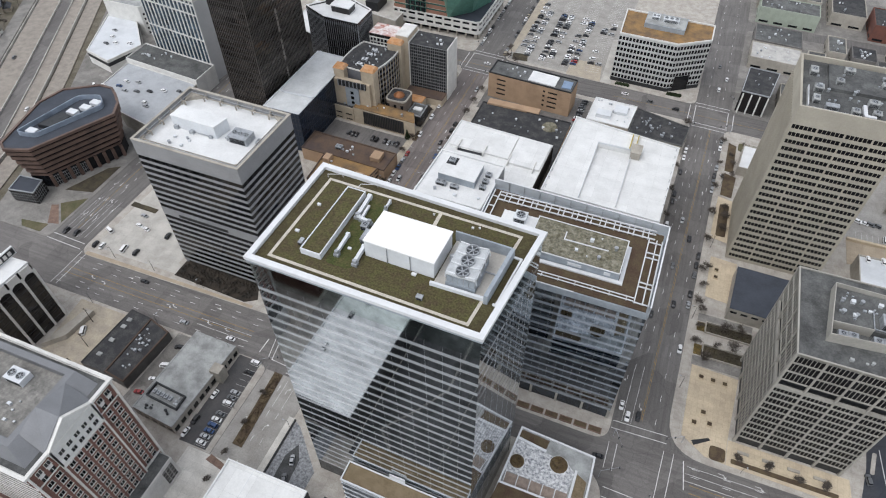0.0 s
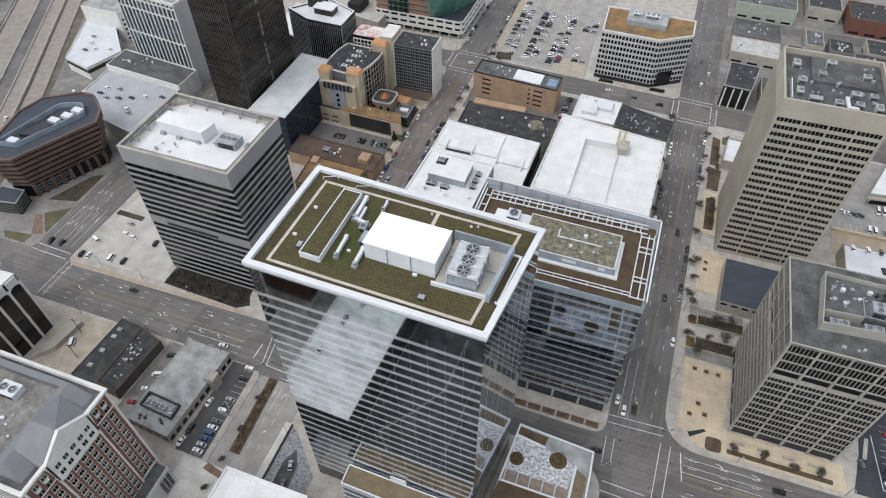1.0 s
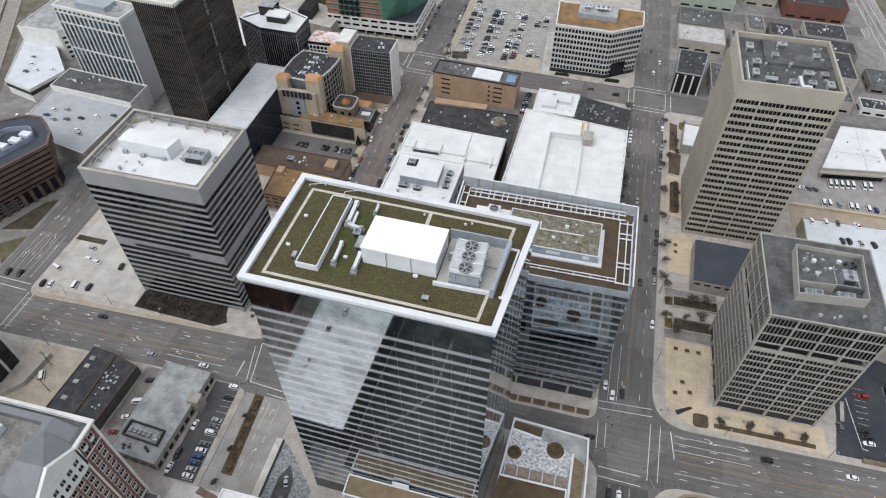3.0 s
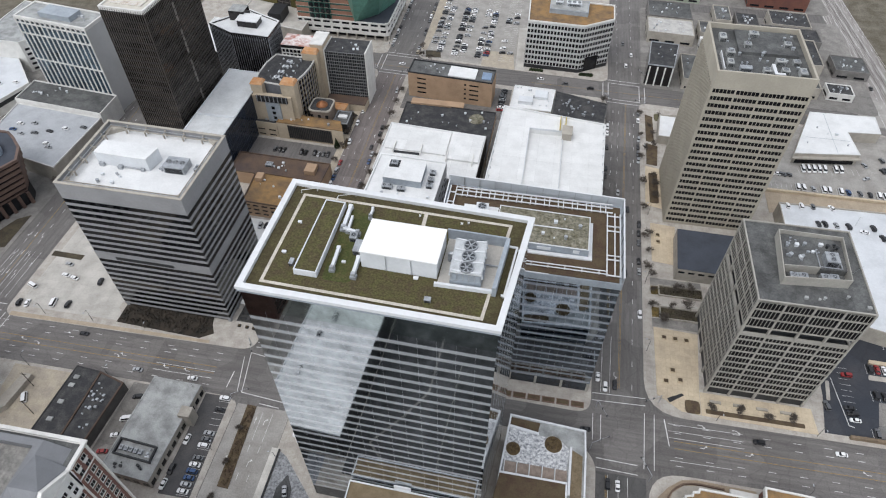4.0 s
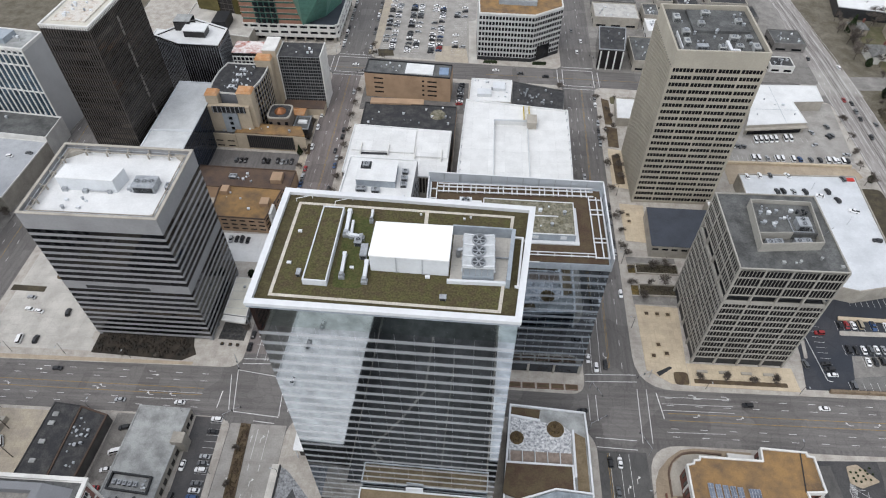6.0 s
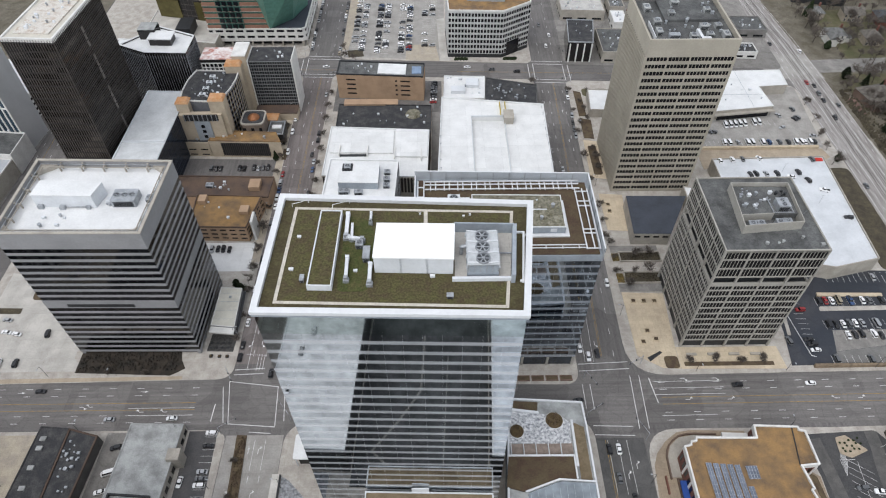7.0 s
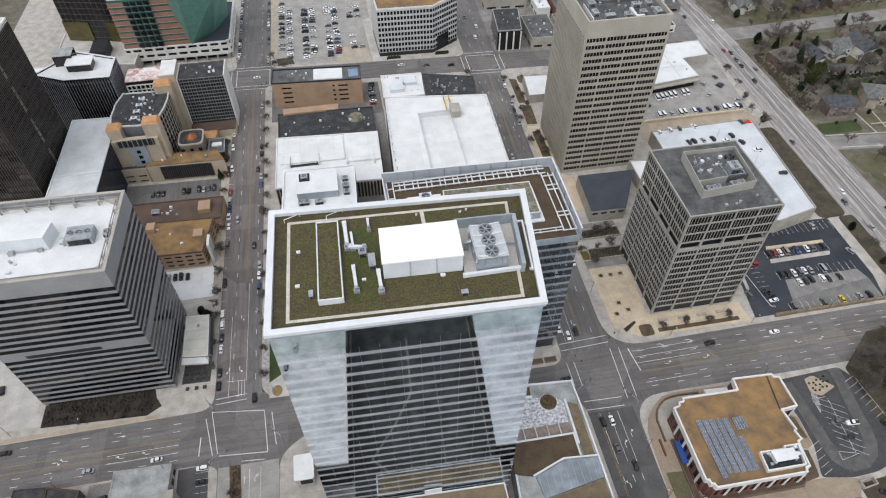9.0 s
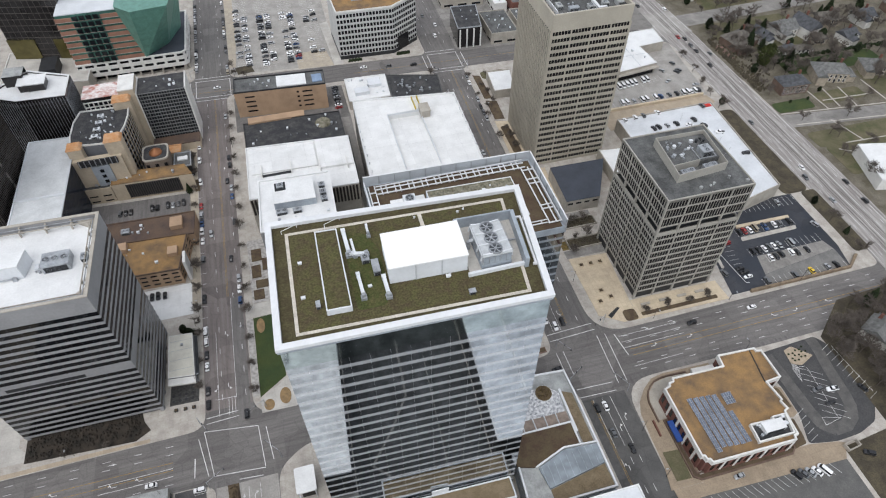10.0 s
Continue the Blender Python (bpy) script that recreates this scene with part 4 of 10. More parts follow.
for i in range(320):
    x, y, q = rr.uniform(-203, -160), rr.uniform(143.0, 153.4), rr.uniform(0.3, 0.9)
    shrubs.cyl(x, y, 0.3, q, 0.4 + q, 6, q * 0.35)
# mulch near black: the shade at the tower's foot is put into its colour
solid("planting_bed", shrubs, mat("shaded_dark_mulch", (0.028, 0.025, 0.021), 1.0, var=0.4, size=4, fine=0.4, col2=(0.055, 0.044, 0.034)), "dark shrub bed along a banded tower", "planting bed", kind="structure")
# concrete tone lifted to make up for light missing between the buildings
sheet("service_court", [(-141, 30), (-113.2, 30), (-113.2, 69), (-141, 69)], mat("brightened_concrete", (0.62, 0.595, 0.55), 0.9, var=0.14, size=6, fine=0.6, col2=(0.5, 0.48, 0.44), joints=4.0), "pale concrete service court", "court", 0.158, 0.1)
sheet("sidewalk", [(-110.2, -150), (-106.4, -150), (-106.4, 95.5), (-109.2, 95.5)], mat("brightened_concrete", (0, 0, 0)), "pale concrete sidewalk", "pavement", 0.157, 0.1)
sheet("forecourt", [(-105.4, 65.6), (-87.6, 65.6), (-87.4, 78), (-102.4, 93), (-105.4, 94.5)], mat("chip_paving_dark", (0.34, 0.35, 0.36), 0.9, var=0.3, size=1.1, fine=0.6, col2=(0.14, 0.145, 0.155)), "grey chip paved forecourt", "forecourt", 0.162, 0.1)
sheet("forecourt_drive", [(-101.5, 65.8), (-94.5, 65.8), (-95.5, 80), (-99, 86), (-101.8, 80)], mat("dark_court_asphalt", (0, 0, 0)), "dark forecourt drive", "driveway", 0.168, 0.1)
solid("low_wall", Shape().box(-106.1, 64, 0.1, -105.5, 95, 1.0), DARK_METAL, "low dark wall along a sidewalk", "wall")
sheet("brick_crossing", [(-131, 66.6), (-119, 64.4), (-118, 66.6), (-130, 69.4)], mat("brown_brick_paving", (0, 0, 0)), "brown brick crossing strip", "pavement", 0.163, 0.1)
# stall lines
ST = Shape()


def stalls(x, y, n, step, length, ang, lean=90):
    d = Vector((math.cos(radians(ang)), math.sin(radians(ang))))
    e = Vector((math.cos(radians(ang + lean)), math.sin(radians(ang + lean))))
    for i in range(n + 1):
        p = Vector((x, y)) + d * step * i
        dashes(ST, p, p + e * length, 0.12, off=0, z=0.168)


stalls(149, 189.2, 12, 2.85, 6.4, -1)
stalls(138.2, 174.6, 11, 3.1, 5.2, 0)
stalls(137.2, 160.8, 13, 3.15, 5.6, 0.6)
stalls(143.6, 160.6, 8, 3.15, -5.6, 0.6)
stalls(133, 147, 15, 3.1, -4.4, 0)
stalls(124.4, 150, 9, 2.9, 4.6, 88, -90)
dashes(ST, (124.3, 147), (121.6, 170), 0.3, off=0, z=0.168)
dashes(ST, (124.3, 147), (126.4, 146.6), 0.3, off=0, z=0.168)
stalls(-139.2, 70.6, 15, 2.72, -5.0, 90, 90)
stalls(120.7, 75, 7, 3.0, 5.6, 84, -119)
stalls(120.7, 75, 7, 3.0, 5.6, 84, 61)
dashes(ST, (120.5, 73.6), (123.0, 98), 0.14, off=0, z=0.168)
stalls(116.6, 92.4, 7, 1.0, 6.4, 88, -22)
for p, q in [((114, 75.4), (121.7, 73.2)), ((121.7, 73.2), (113.5, 71.9)), ((113.5, 71.9), (114, 75.4)), ((116.4, 98.8), (122.4, 98.6)), ((116.5, 91.8), (116.4, 98.8))]:
    dashes(ST, p, q, 0.14, off=0, z=0.168)
stalls(134.9, 103.6, 9, 2.95, 5.4, -80, 102)
dashes(ST, (140.6, 104.6), (143, 80), 0.14, off=0, z=0.168)
stalls(103.2, 67.6, 4, 2.9, 4.6, 84, -62)
stalls(46, 58.6, 20, 2.9, 5.2, -1, -62)
stalls(117, 295, 26, 2.75, 5.2, 0)
stalls(135, 311, 11, 3.1, 5.2, 7)
stalls(-104, 402, 1, 4, 5, 86)
for x in (-100, -83, -66, -49):
    stalls(x, 402, 40, 2.75, 5.2, 90), stalls(x, 402, 40, 2.75, -5.2, 90)
markings("stall_lines", ST, PAINT_W, "thin white parking stall lines")
sheet("worn_lot", [(-65.2, 413), (-44, 414.4), (-41, 391.6), (-65, 393)], mat("tan_concrete", (0.44, 0.385, 0.3), 0.9, var=0.2, size=5, fine=0.5, col2=(0.34, 0.3, 0.25), joints=4.0), "tan patch of a concrete lot", "parking lot", 0.162, 0.1)
sheet("worn_lot", [(-43, 450), (-37, 452), (-33.6, 392), (-40.6, 391.6)], CONCRETE_PALE, "pale concrete walk beside a lot", "path", 0.163, 0.1)
sheet("planting_bed", [(-107.2, 406), (-96.6, 407.2), (-94.6, 398.4), (-105.6, 397.2)], DIRT, "dark planting bed at a lot corner", "planting bed", 0.3, 0.2)
sheet("sidewalk", [(-110.8, 407), (-106.6, 407), (-104.6, 450), (-104.6, 560), (-110.8, 560)], mat("tan_concrete", (0, 0, 0)), "tan concrete sidewalk along a lot", "pavement", 0.17, 0.1)
sheet("sidewalk", [(-138.4, 206), (-134.3, 206), (-134.3, 364), (-138.4, 364)], mat("tan_concrete", (0, 0, 0)), "tan concrete sidewalk along a street", "pavement", 0.162, 0.1)
sheet("alley", [(-47.0, 204), (-43.3, 204), (-40.6, 306), (-39.5, 336), (-46.4, 336)], ASPHALT_PALE, "grey asphalt alley between decks", "alley", 0.157, 0.1)
sheet("yard", [(-110, 333.4), (-40, 331.6), (-40, 366.6), (-110, 370)], mat("patched_yard_asphalt", (0.14, 0.133, 0.128), 0.9, var=0.3, size=5, fine=0.5, col2=(0.2, 0.19, 0.18), cracks=6), "patched asphalt yard round a brick building", "yard", 0.158, 0.1)
sheet("yard", [(-62, 186.6), (21, 185), (21, 236), (-62, 238)], mat("patched_yard_asphalt", (0, 0, 0)), "patched asphalt service yard", "yard", 0.158, 0.1)
sheet("sloping_bank", [(112, 274), (180, 277), (190, 284), (188, 291.6), (112, 291.5)], mat("brown_tan_paving", (0, 0, 0)), "tan bank between a deck and a lot", "bank", 0.3, 0.3)
# tree pits of the tan plaza
for x, y in [(50.5, 178.6), (55.5, 178.5), (60.5, 178.4), (53.3, 161.2), (50.2, 155.2), (56.3, 156.6), (50.5, 245), (50.5, 240)]:
    solid("planter", Shape().ring(rect(x - 1.15, y - 1.15, x + 1.15, y + 1.15), rect(x - 0.95, y - 0.95, x + 0.95, y + 0.95), 0.3, 1.0).box(x - 0.96, y - 0.96, 0.3, x + 0.96, y + 0.96, 0.75, 1).cyl(x, y, 0.7, 0.8, 1.5, 7, 0.35, 1), [TANPAVE, SOIL], "square stone planter on a tan plaza", "planter", "plaza planters")
# flat dark sheet in place of the shade down a stair opening
sheet("ramp", [(51.2, 144.8), (57.6, 149.4), (56.6, 150.2), (50.2, 146.8)], DARK_METAL, "dark wedge-shaped sheet for a shaded stair opening in a plaza", "stair", 0.33, 0.05)

# ---- vehicles ----
PAINTS = {k: mat("car_paint_" + k, c, 0.35, m, var=0.05, spec=0.6) for k, (c, m) in dict(white=((0.78, 0.78, 0.78), 0), silver=((0.42, 0.43, 0.44), 0.5), grey=((0.14, 0.145, 0.15), 0.4), black=((0.02, 0.02, 0.022), 0.1), red=((0.3, 0.025, 0.025), 0.1), blue=((0.03, 0.07, 0.17), 0.2), yellow=((0.7, 0.48, 0.03), 0), tan=((0.35, 0.3, 0.22), 0.3)).items()}
# length, half width, bonnet height, roof height, cabin: rear, rear of roof, front of roof, front
FORMS = dict(sedan=(4.7, 0.92, 0.95, 1.45, -1.75, -1.05, 0.45, 1.15), suv=(4.8, 0.97, 1.1, 1.75, -2.25, -1.95, 0.5, 1.15), van=(5.6, 1.02, 1.25, 2.3, -2.72, -2.65, 1.5, 2.2), pickup=(5.6, 1.0, 1.15, 1.85, -0.7, -0.45, 0.75, 1.3))
CARS = {}


def lofted(rings):
    s, n = Shape(), len(rings[0])
    f = [(i * n + j, i * n + (j + 1) % n, (i + 1) * n + (j + 1) % n, (i + 1) * n + j) for i in range(len(rings) - 1) for j in range(n)]
    return s.add([p for r in rings for p in r], f + [tuple(range(n - 1, -1, -1)), tuple(range((len(rings) - 1) * n, len(rings) * n))])


def make_car(kind, paint):
    ln, w, zb, zr, c0, c1, c2, c3 = FORMS[kind]
    b = new(kind if kind != "suv" else "sport_utility_car")
    h = ln / 2

    def ringat(z, ww, y0, y1, r):
        return [(-ww, y0 + r, z), (-ww + r, y0, z), (ww - r, y0, z), (ww, y0 + r, z), (ww, y1 - r, z), (ww - r * 1.4, y1, z), (-ww + r * 1.4, y1, z), (-ww, y1 - r, z)]

    s = lofted([ringat(0.28, w * 0.94, -h + 0.1, h - 0.12, 0.25), ringat(0.5, w, -h, h, 0.3), ringat(zb - 0.22, w, -h + 0.02, h - 0.05, 0.32), ringat(zb, w * 0.9, -h + 0.15, h - 0.35, 0.35)])
    n = 9
    for x in (-w + 0.1, w - 0.1):
        for y in (-h * 0.58, h * 0.62):
            c = [(y + 0.33 * math.cos(2 * math.pi * j / n), 0.33 + 0.33 * math.sin(2 * math.pi * j / n)) for j in range(n)]
            s.add([(x - 0.12, p, q) for p, q in c] + [(x + 0.12, p, q) for p, q in c], [tuple(range(n - 1, -1, -1)), tuple(range(n, 2 * n))] + [(j, (j + 1) % n, n + (j + 1) % n, n + j) for j in range(n)], 1)
    part("body", s, [PAINTS[paint], TYRE], b)
    if kind == "pickup":
        part("cargo_bed", Shape().box(-w * 0.75, -h + 0.2, zb - 0.1, w * 0.75, c0 - 0.1, zb + 0.012), DARK_METAL, b)
    s = lofted([ringat(zb - 0.02, w * 0.88, c0, c3, 0.16), ringat(zr - 0.06, w * 0.74, c1, c2, 0.2)])
    part("glasshouse", s, CAR_GLASS, b)
    part("roof", Shape().prism([(x, y) for x, y, _ in ringat(0, w * 0.76, c1 - 0.04, c2 + 0.04, 0.22)], zr - 0.06, zr), PAINTS[paint], b)
    return b


def car(x, y, heading, kind, paint, where, z=0.0, group="parked cars"):
    """heading: degrees, 0 looks along +y, 90 along -x."""
    m = pose(x, y, z, 0, 0, heading)
    if (kind, paint) in CARS:
        b = copy_thing(CARS[kind, paint], m)
    else:
        b = CARS[kind, paint] = make_car(kind, paint)
        b.matrix_basis = m
    return tagged(b, f"{paint} {dict(suv='sport utility car').get(kind, kind)} {where}", dict(van="van", pickup="pickup truck").get(kind, "car"), group)


RC = random.Random(11)


def any_paint():
    return RC.choices(["white", "silver", "grey", "black", "red", "blue", "tan"], [31, 21, 20, 22, 2, 3, 1])[0]


def any_kind():
    return RC.choices(["sedan", "suv", "pickup", "van"], [52, 38, 7, 3])[0]


def car_row(x, y, n, step, ang, heading, fill, where, z=0.16, group="parked cars"):
    for i in range(n):
        if RC.random() < fill:
            car(x + math.cos(radians(ang)) * step * i + RC.uniform(-0.15, 0.15), y + math.sin(radians(ang)) * step * i + RC.uniform(-0.3, 0.3), heading + RC.choice((0, 180)) + RC.uniform(-2, 2), any_kind(), any_paint(), where, z, group)


LOT = "parked in a marked bay"
DL = "cars in the dark lot"
for x, y, k, c in [(139.5, 177.2, "suv", "black"), (142.7, 177.4, "sedan", "red"), (145.7, 177.4, "sedan", "white"), (149, 177.9, "van", "tan"), (154.7, 177.3, "pickup", "blue"), (160.6, 177.5, "sedan", "white"), (163.7, 177.5, "sedan", "grey"), (169.7, 177.4, "suv", "black"),
                   (138.8, 163.7, "suv", "black"), (142.2, 163.5, "sedan", "black"), (145.5, 163.7, "sedan", "white"), (148.5, 164, "suv", "grey"), (151.3, 164.1, "sedan", "white"), (154.6, 164.2, "sedan", "silver"), (161, 164, "van", "silver"),
                   (145.2, 157.5, "sedan", "white"), (148.5, 157.7, "sedan", "black"), (151.7, 158.2, "suv", "black"), (157.3, 158.2, "suv", "white"), (160.5, 157.2, "sedan", "black"), (166.4, 157.5, "sedan", "black"),
                   (134.6, 144.9, "suv", "grey"), (150, 144.6, "suv", "grey"), (159.8, 144.6, "sedan", "yellow"), (169.1, 144.6, "sedan", "silver"), (174.1, 144.8, "suv", "black"), (172.2, 191.6, "sedan", "silver")]:
    car(x, y, 180 * (k == "pickup") + 3 * math.sin(7 * x), k, c, LOT, 0.165, DL)
for x, y, k, c in [(128.6, 172.1, "suv", "red"), (126.1, 155.4, "sedan", "black"), (126.7, 152.6, "suv", "black"), (127.1, 149.7, "sedan", "white")]:
    car(x, y, 92, k, c, LOT, 0.165, DL)
car(116.8, 154.8, 12, "suv", "grey", "parked beside a tower", 0.165, DL)
car(181.5, 172, 20, "suv", "silver", LOT, 0.165, DL)
car_row(118, 308, 4, 3.2, 0, 70, 0.9, LOT, 0.16, "cars by the white roof")
for x, k, c in [(154.2, "van", "white"), (158.4, "suv", "blue"), (164.6, "suv", "grey"), (170, "suv", "black"), (174.5, "van", "white"), (177.7, "van", "white"), (180.4, "sedan", "white"), (183, "van", "white"), (186, "suv", "black"), (131, "van", "white"), (134, "van", "white"), (139.5, "sedan", "silver"), (145, "van", "white"), (148, "van", "white")]:
    car(x, 297.8, 4 * math.sin(x), k, c, LOT, 0.16, "cars by the white roof")
for x, y, a, k, c in [(187.4, 303.8, 80, "sedan", "silver"), (171.5, 312.1, 120, "sedan", "silver"), (184.6, 322, 25, "suv", "grey"), (182.6, 320.6, 25, "sedan", "black"), (184.7, 330.7, 10, "suv", "grey"), (173.5, 324.5, 20, "sedan", "silver")]:
    car(x, y, a, k, c, LOT, 0.16, "cars by the white roof")
for i in range(8):
    if i != 5:
        car(137 + 3.1 * i, 314.6 + 0.4 * i, 180, "van", "white", "parked before a low white building", 0.16, "white vans")
for x in (-97.2, -102.8, -80.2, -85.8, -63.2, -68.8, -46.2, -51.8):
    car_row(x, 403.5 if x > -100 else 418, 26, 2.75, 90, 90, 0.6 if x < -60 else 0.3, LOT, 0.16, "cars in the large lot")
for x, y, a, k, c in [(-252, 144.5, 12, "sedan", "white"), (-256, 144.2, 10, "suv", "black"), (-239.5, 147, 8, "van", "white"), (-232, 147.2, 5, "suv", "black"), (-256, 155, 70, "van", "white"), (-243.5, 164, 80, "sedan", "white"), (-238.3, 163, 75, "sedan", "white"), (-224, 163, 10, "suv", "black"), (-246, 171, 80, "sedan", "silver")]:
    car(x, y, a, k, c, "parked on pale concrete", 0.16, "cars in the pale lot")
for i, c in enumerate(["white", "silver", "blue", "blue", "white", "grey", "", "white", "grey", "silver", "", "", "", "black", "", "white"]):
    if c:
        car(-136.8, 72.0 + 2.72 * i, 90 + (i % 3 - 1) * 2, "suv" if i % 4 == 3 else "sedan", c, LOT, 0.16, "cars along the kerb lot")
for x, y, a, k, c in [(-144.6, 92.5, 176, "sedan", "white"), (-145.2, 79.5, 176, "suv", "black"), (-145.6, 73.4, 176, "sedan", "white"), (-173.6, 96.5, 108, "van", "white"), (-174.4, 89, 104, "sedan", "white"), (-176.2, 81.5, 100, "sedan", "red"), (-174, 107, 104, "suv", "black"), (-222, 98, 30, "van", "white"), (-98, 79, 20, "sedan", "silver"), (-97, 71, 20, "suv", "grey")]:
    car(x, y, a, k, c, "parked beside a low building", 0.16)
for x, y, a, k, c in [(120, 87, 95, "suv", "grey"), (126.5, 85.5, 85, "pickup", "white"), (121.5, 80, 95, "sedan", "black"), (139.6, 82.5, 20, "sedan", "black"), (66.5, 62.5, 95, "sedan", "silver"), (122, 57, 60, "suv", "black")]:
    car(x, y, a, k, c, LOT, 0.17, "cars round the solar roof")
for i, (k, c) in enumerate([("van", "white"), ("sedan", "white"), ("sedan", "silver"), ("sedan", "grey"), ("suv", "black")]):
    car(100 - 2.9 * i, 55.8 + 0.3 * i, 25, k, c, LOT, 0.17, "cars round the solar roof")
car_row(-45.5, 342, 9, 2.8, 88, 92, 0.95, "parked beside a brick building", 0.16, "cars in the alley")
car_row(-186, 278, 17, 2.75, 0, 0, 0.55, LOT, 0.16, "cars in the court")
car_row(-160, 214.5, 4, 3.0, 0, 0, 0.9, LOT, 0.16, "cars in the court")
# along the kerbs and in traffic
for y, k, c in [(149, "suv", "black"), (155.7, "sedan", "black"), (168.2, "sedan", "white"), (174.4, "sedan", "black"), (181.6, "suv", "white"), (187.4, "van", "white")]:
    car(-132.5, y, 0, k, c, "parked along the kerb", 0.0, "kerbside cars")
car_row(-132.6, 200, 24, 6.6, 90, 0, 0.55, "parked along the kerb", 0.0, "kerbside cars")
car_row(-116.0, 195, 24, 6.8, 90, 0, 0.4, "parked along the kerb", 0.0, "kerbside cars")
car_row(39.6, 190, 25, 6.8, 88.8, 0, 0.4, "parked along the kerb", 0.0, "kerbside cars")
car_row(20.6, 200, 23, 6.8, 88.7, 0, 0.35, "parked along the kerb", 0.0, "kerbside cars")
car_row(-132.6, 402, 18, 6.6, 90, 0, 0.7, "parked along the kerb", 0.0, "kerbside cars")
car_row(-112.4, 402, 18, 6.6, 90, 0, 0.6, "parked along the kerb", 0.0, "kerbside cars")
DRIVE = "driving on the avenue"
for x, y, a, k, c in [(86, 132.5, 90, "suv", "black"), (118, 133, 90, "sedan", "white"), (20.6, 152, 180, "sedan", "white"), (23.8, 147.5, 180, "suv", "white"), (28, 149, 180, "suv", "black"), (25.2, 104, 0, "suv", "black"), (29, 104, 0, "sedan", "white"), (27, 92, 0, "sedan", "grey"), (31.5, 84, 0, "sedan", "black"), (33.4, 215, 0, "sedan", "black"), (29.6, 240, 180, "sedan", "grey"), (35, 262, 0, "suv", "black"), (29.8, 275, 180, "sedan", "silver"), (24.4, 205, 180, "sedan", "black"),
                      (-215, 133, 270, "sedan", "black"), (-181, 119.5, 90, "sedan", "silver"), (-155, 119.6, 90, "sedan", "white"), (-117.2, 140.7, 0, "suv", "black"), (-119, 230, 0, "sedan", "black"), (-128, 250, 180, "suv", "silver"), (-118, 290, 0, "sedan", "black"), (-120, 385, 90, "sedan", "white"), (-5, 380, 90, "sedan", "grey"), (-22, 383, 90, "sedan", "white"), (12, 377, 90, "suv", "black"), (36, 410, 0, "suv", "white"), (40, 425, 0, "sedan", "white"), (34, 440, 180, "sedan", "grey"), (16, 126, 95, "sedan", "black")]:
    car(x, y, a, k, c, DRIVE, 0.01, "cars in traffic")
car(-278, 146.5, 180, "suv", "black", DRIVE, 0.01, "cars in traffic"), car(-271.5, 147, 180, "suv", "black", DRIVE, 0.01, "cars in traffic")
for x, y, a, k, c in [(208.7, 321.5, 180, "suv", "black"), (209.1, 340.4, 180, "sedan", "black"), (209, 347.9, 180, "suv", "grey"), (209.6, 357, 180, "sedan", "black"), (206, 360.7, 180, "sedan", "red"), (199.6, 258, 180, "sedan", "grey"), (203.4, 213, 180, "sedan", "white"), (200, 205, 180, "suv", "grey"), (220, 196, 0, "sedan", "black"), (216.6, 335, 0, "sedan", "grey"), (219.8, 180, 0, "suv", "black"), (203, 185, 180, "sedan", "silver"), (216, 400, 0, "suv", "white"), (198.6, 410, 180, "sedan", "black")]:
    car(x, y, a, k, c, "driving on the parkway", 0.03, "cars in traffic")
for d, w, k, c in [(150, 18, "sedan", "white"), (95, 44, "suv", "black"), (210, 46, "suv", "grey"), (60, 60, "sedan", "black"), (120, 8, "sedan", "white")]:
    i = 1 if d < 90 else 2 if d < 160 else 3
    a, b = Vector(FW[i]), Vector(FW[i + 1])
    u = (b - a).normalized()
    p = a + u * (d % 60) + Vector((-u.y, u.x)) * w
    car(p.x, p.y, math.degrees(math.atan2(-u.x, u.y)), k, c, "driving on the freeway", 1.2 if 15 < w < 52 else 0.6, "cars in traffic")


# ---- glass office tower with its green roof ----
def glass_face(b, a, c, z0, fh, nf, span, step=4.6, vision=VISION, spandrel=SPANDREL):
    w, m = along(a, c)
    vm = Shape().box(0.03, 0.03, span, w - 0.03, 0.12, fh).mesh("vision_panel", vision)
    sm = Shape().box(0.03, 0.028, 0.002, w - 0.03, 0.12, span - 0.002).mesh("spandrel_panel", spandrel)
    for j in range(nf):
        piece("vision_panel", vm, b, m @ Matrix.Translation((0, 0, z0 + j * fh)))
        piece("spandrel_panel", sm, b, m @ Matrix.Translation((0, 0, z0 + j * fh)))
    n = int(w / step)
    mm = Shape().box(-0.014, 0.006, 0, 0.014, 0.03, nf * fh).mesh("mullion", MULLION)
    for i in range(1, n):
        piece("mullion", mm, b, m @ Matrix.Translation((w * i / n, 0, z0)))


TOWER = [(-86.4, 80.0), (-22.0, 78.2), (-17.4, 116.0), (-85.4, 119.6)]
b = thing("glass_office_tower", -53, 98, 0, "tall banded glass office tower with a green roof", "office tower")
part("core", Shape().prism(inset(TOWER, 1.0), 0, 126.0), DARK_METAL, b)
for a, c in sides(inset(TOWER, 0.7)):
    glass_face(b, a, c, 8.3, 4.41, 25, 2.0)
    w, m = along(a, c)
    piece("crown_glass", Shape().box(0, 0, 118.6, w, 0.15, 126.6).mesh("crown_glass", CROWN_GLASS), b, m)
    piece("lobby_glass", Shape().box(0, 0.1, 0.1, w, 0.2, 8.2).mesh("lobby_glass", WINDOW_BLUE), b, m)
ROOFZ = 127.0
part("roof_slab", Shape().prism(inset(TOWER, 0.2), 126.0, ROOFZ - 0.05), GREY_PANEL, b)
parapet(b, TOWER, 126.95, 128.0, 1.6, COPING, "coping", "broad white metal coping")
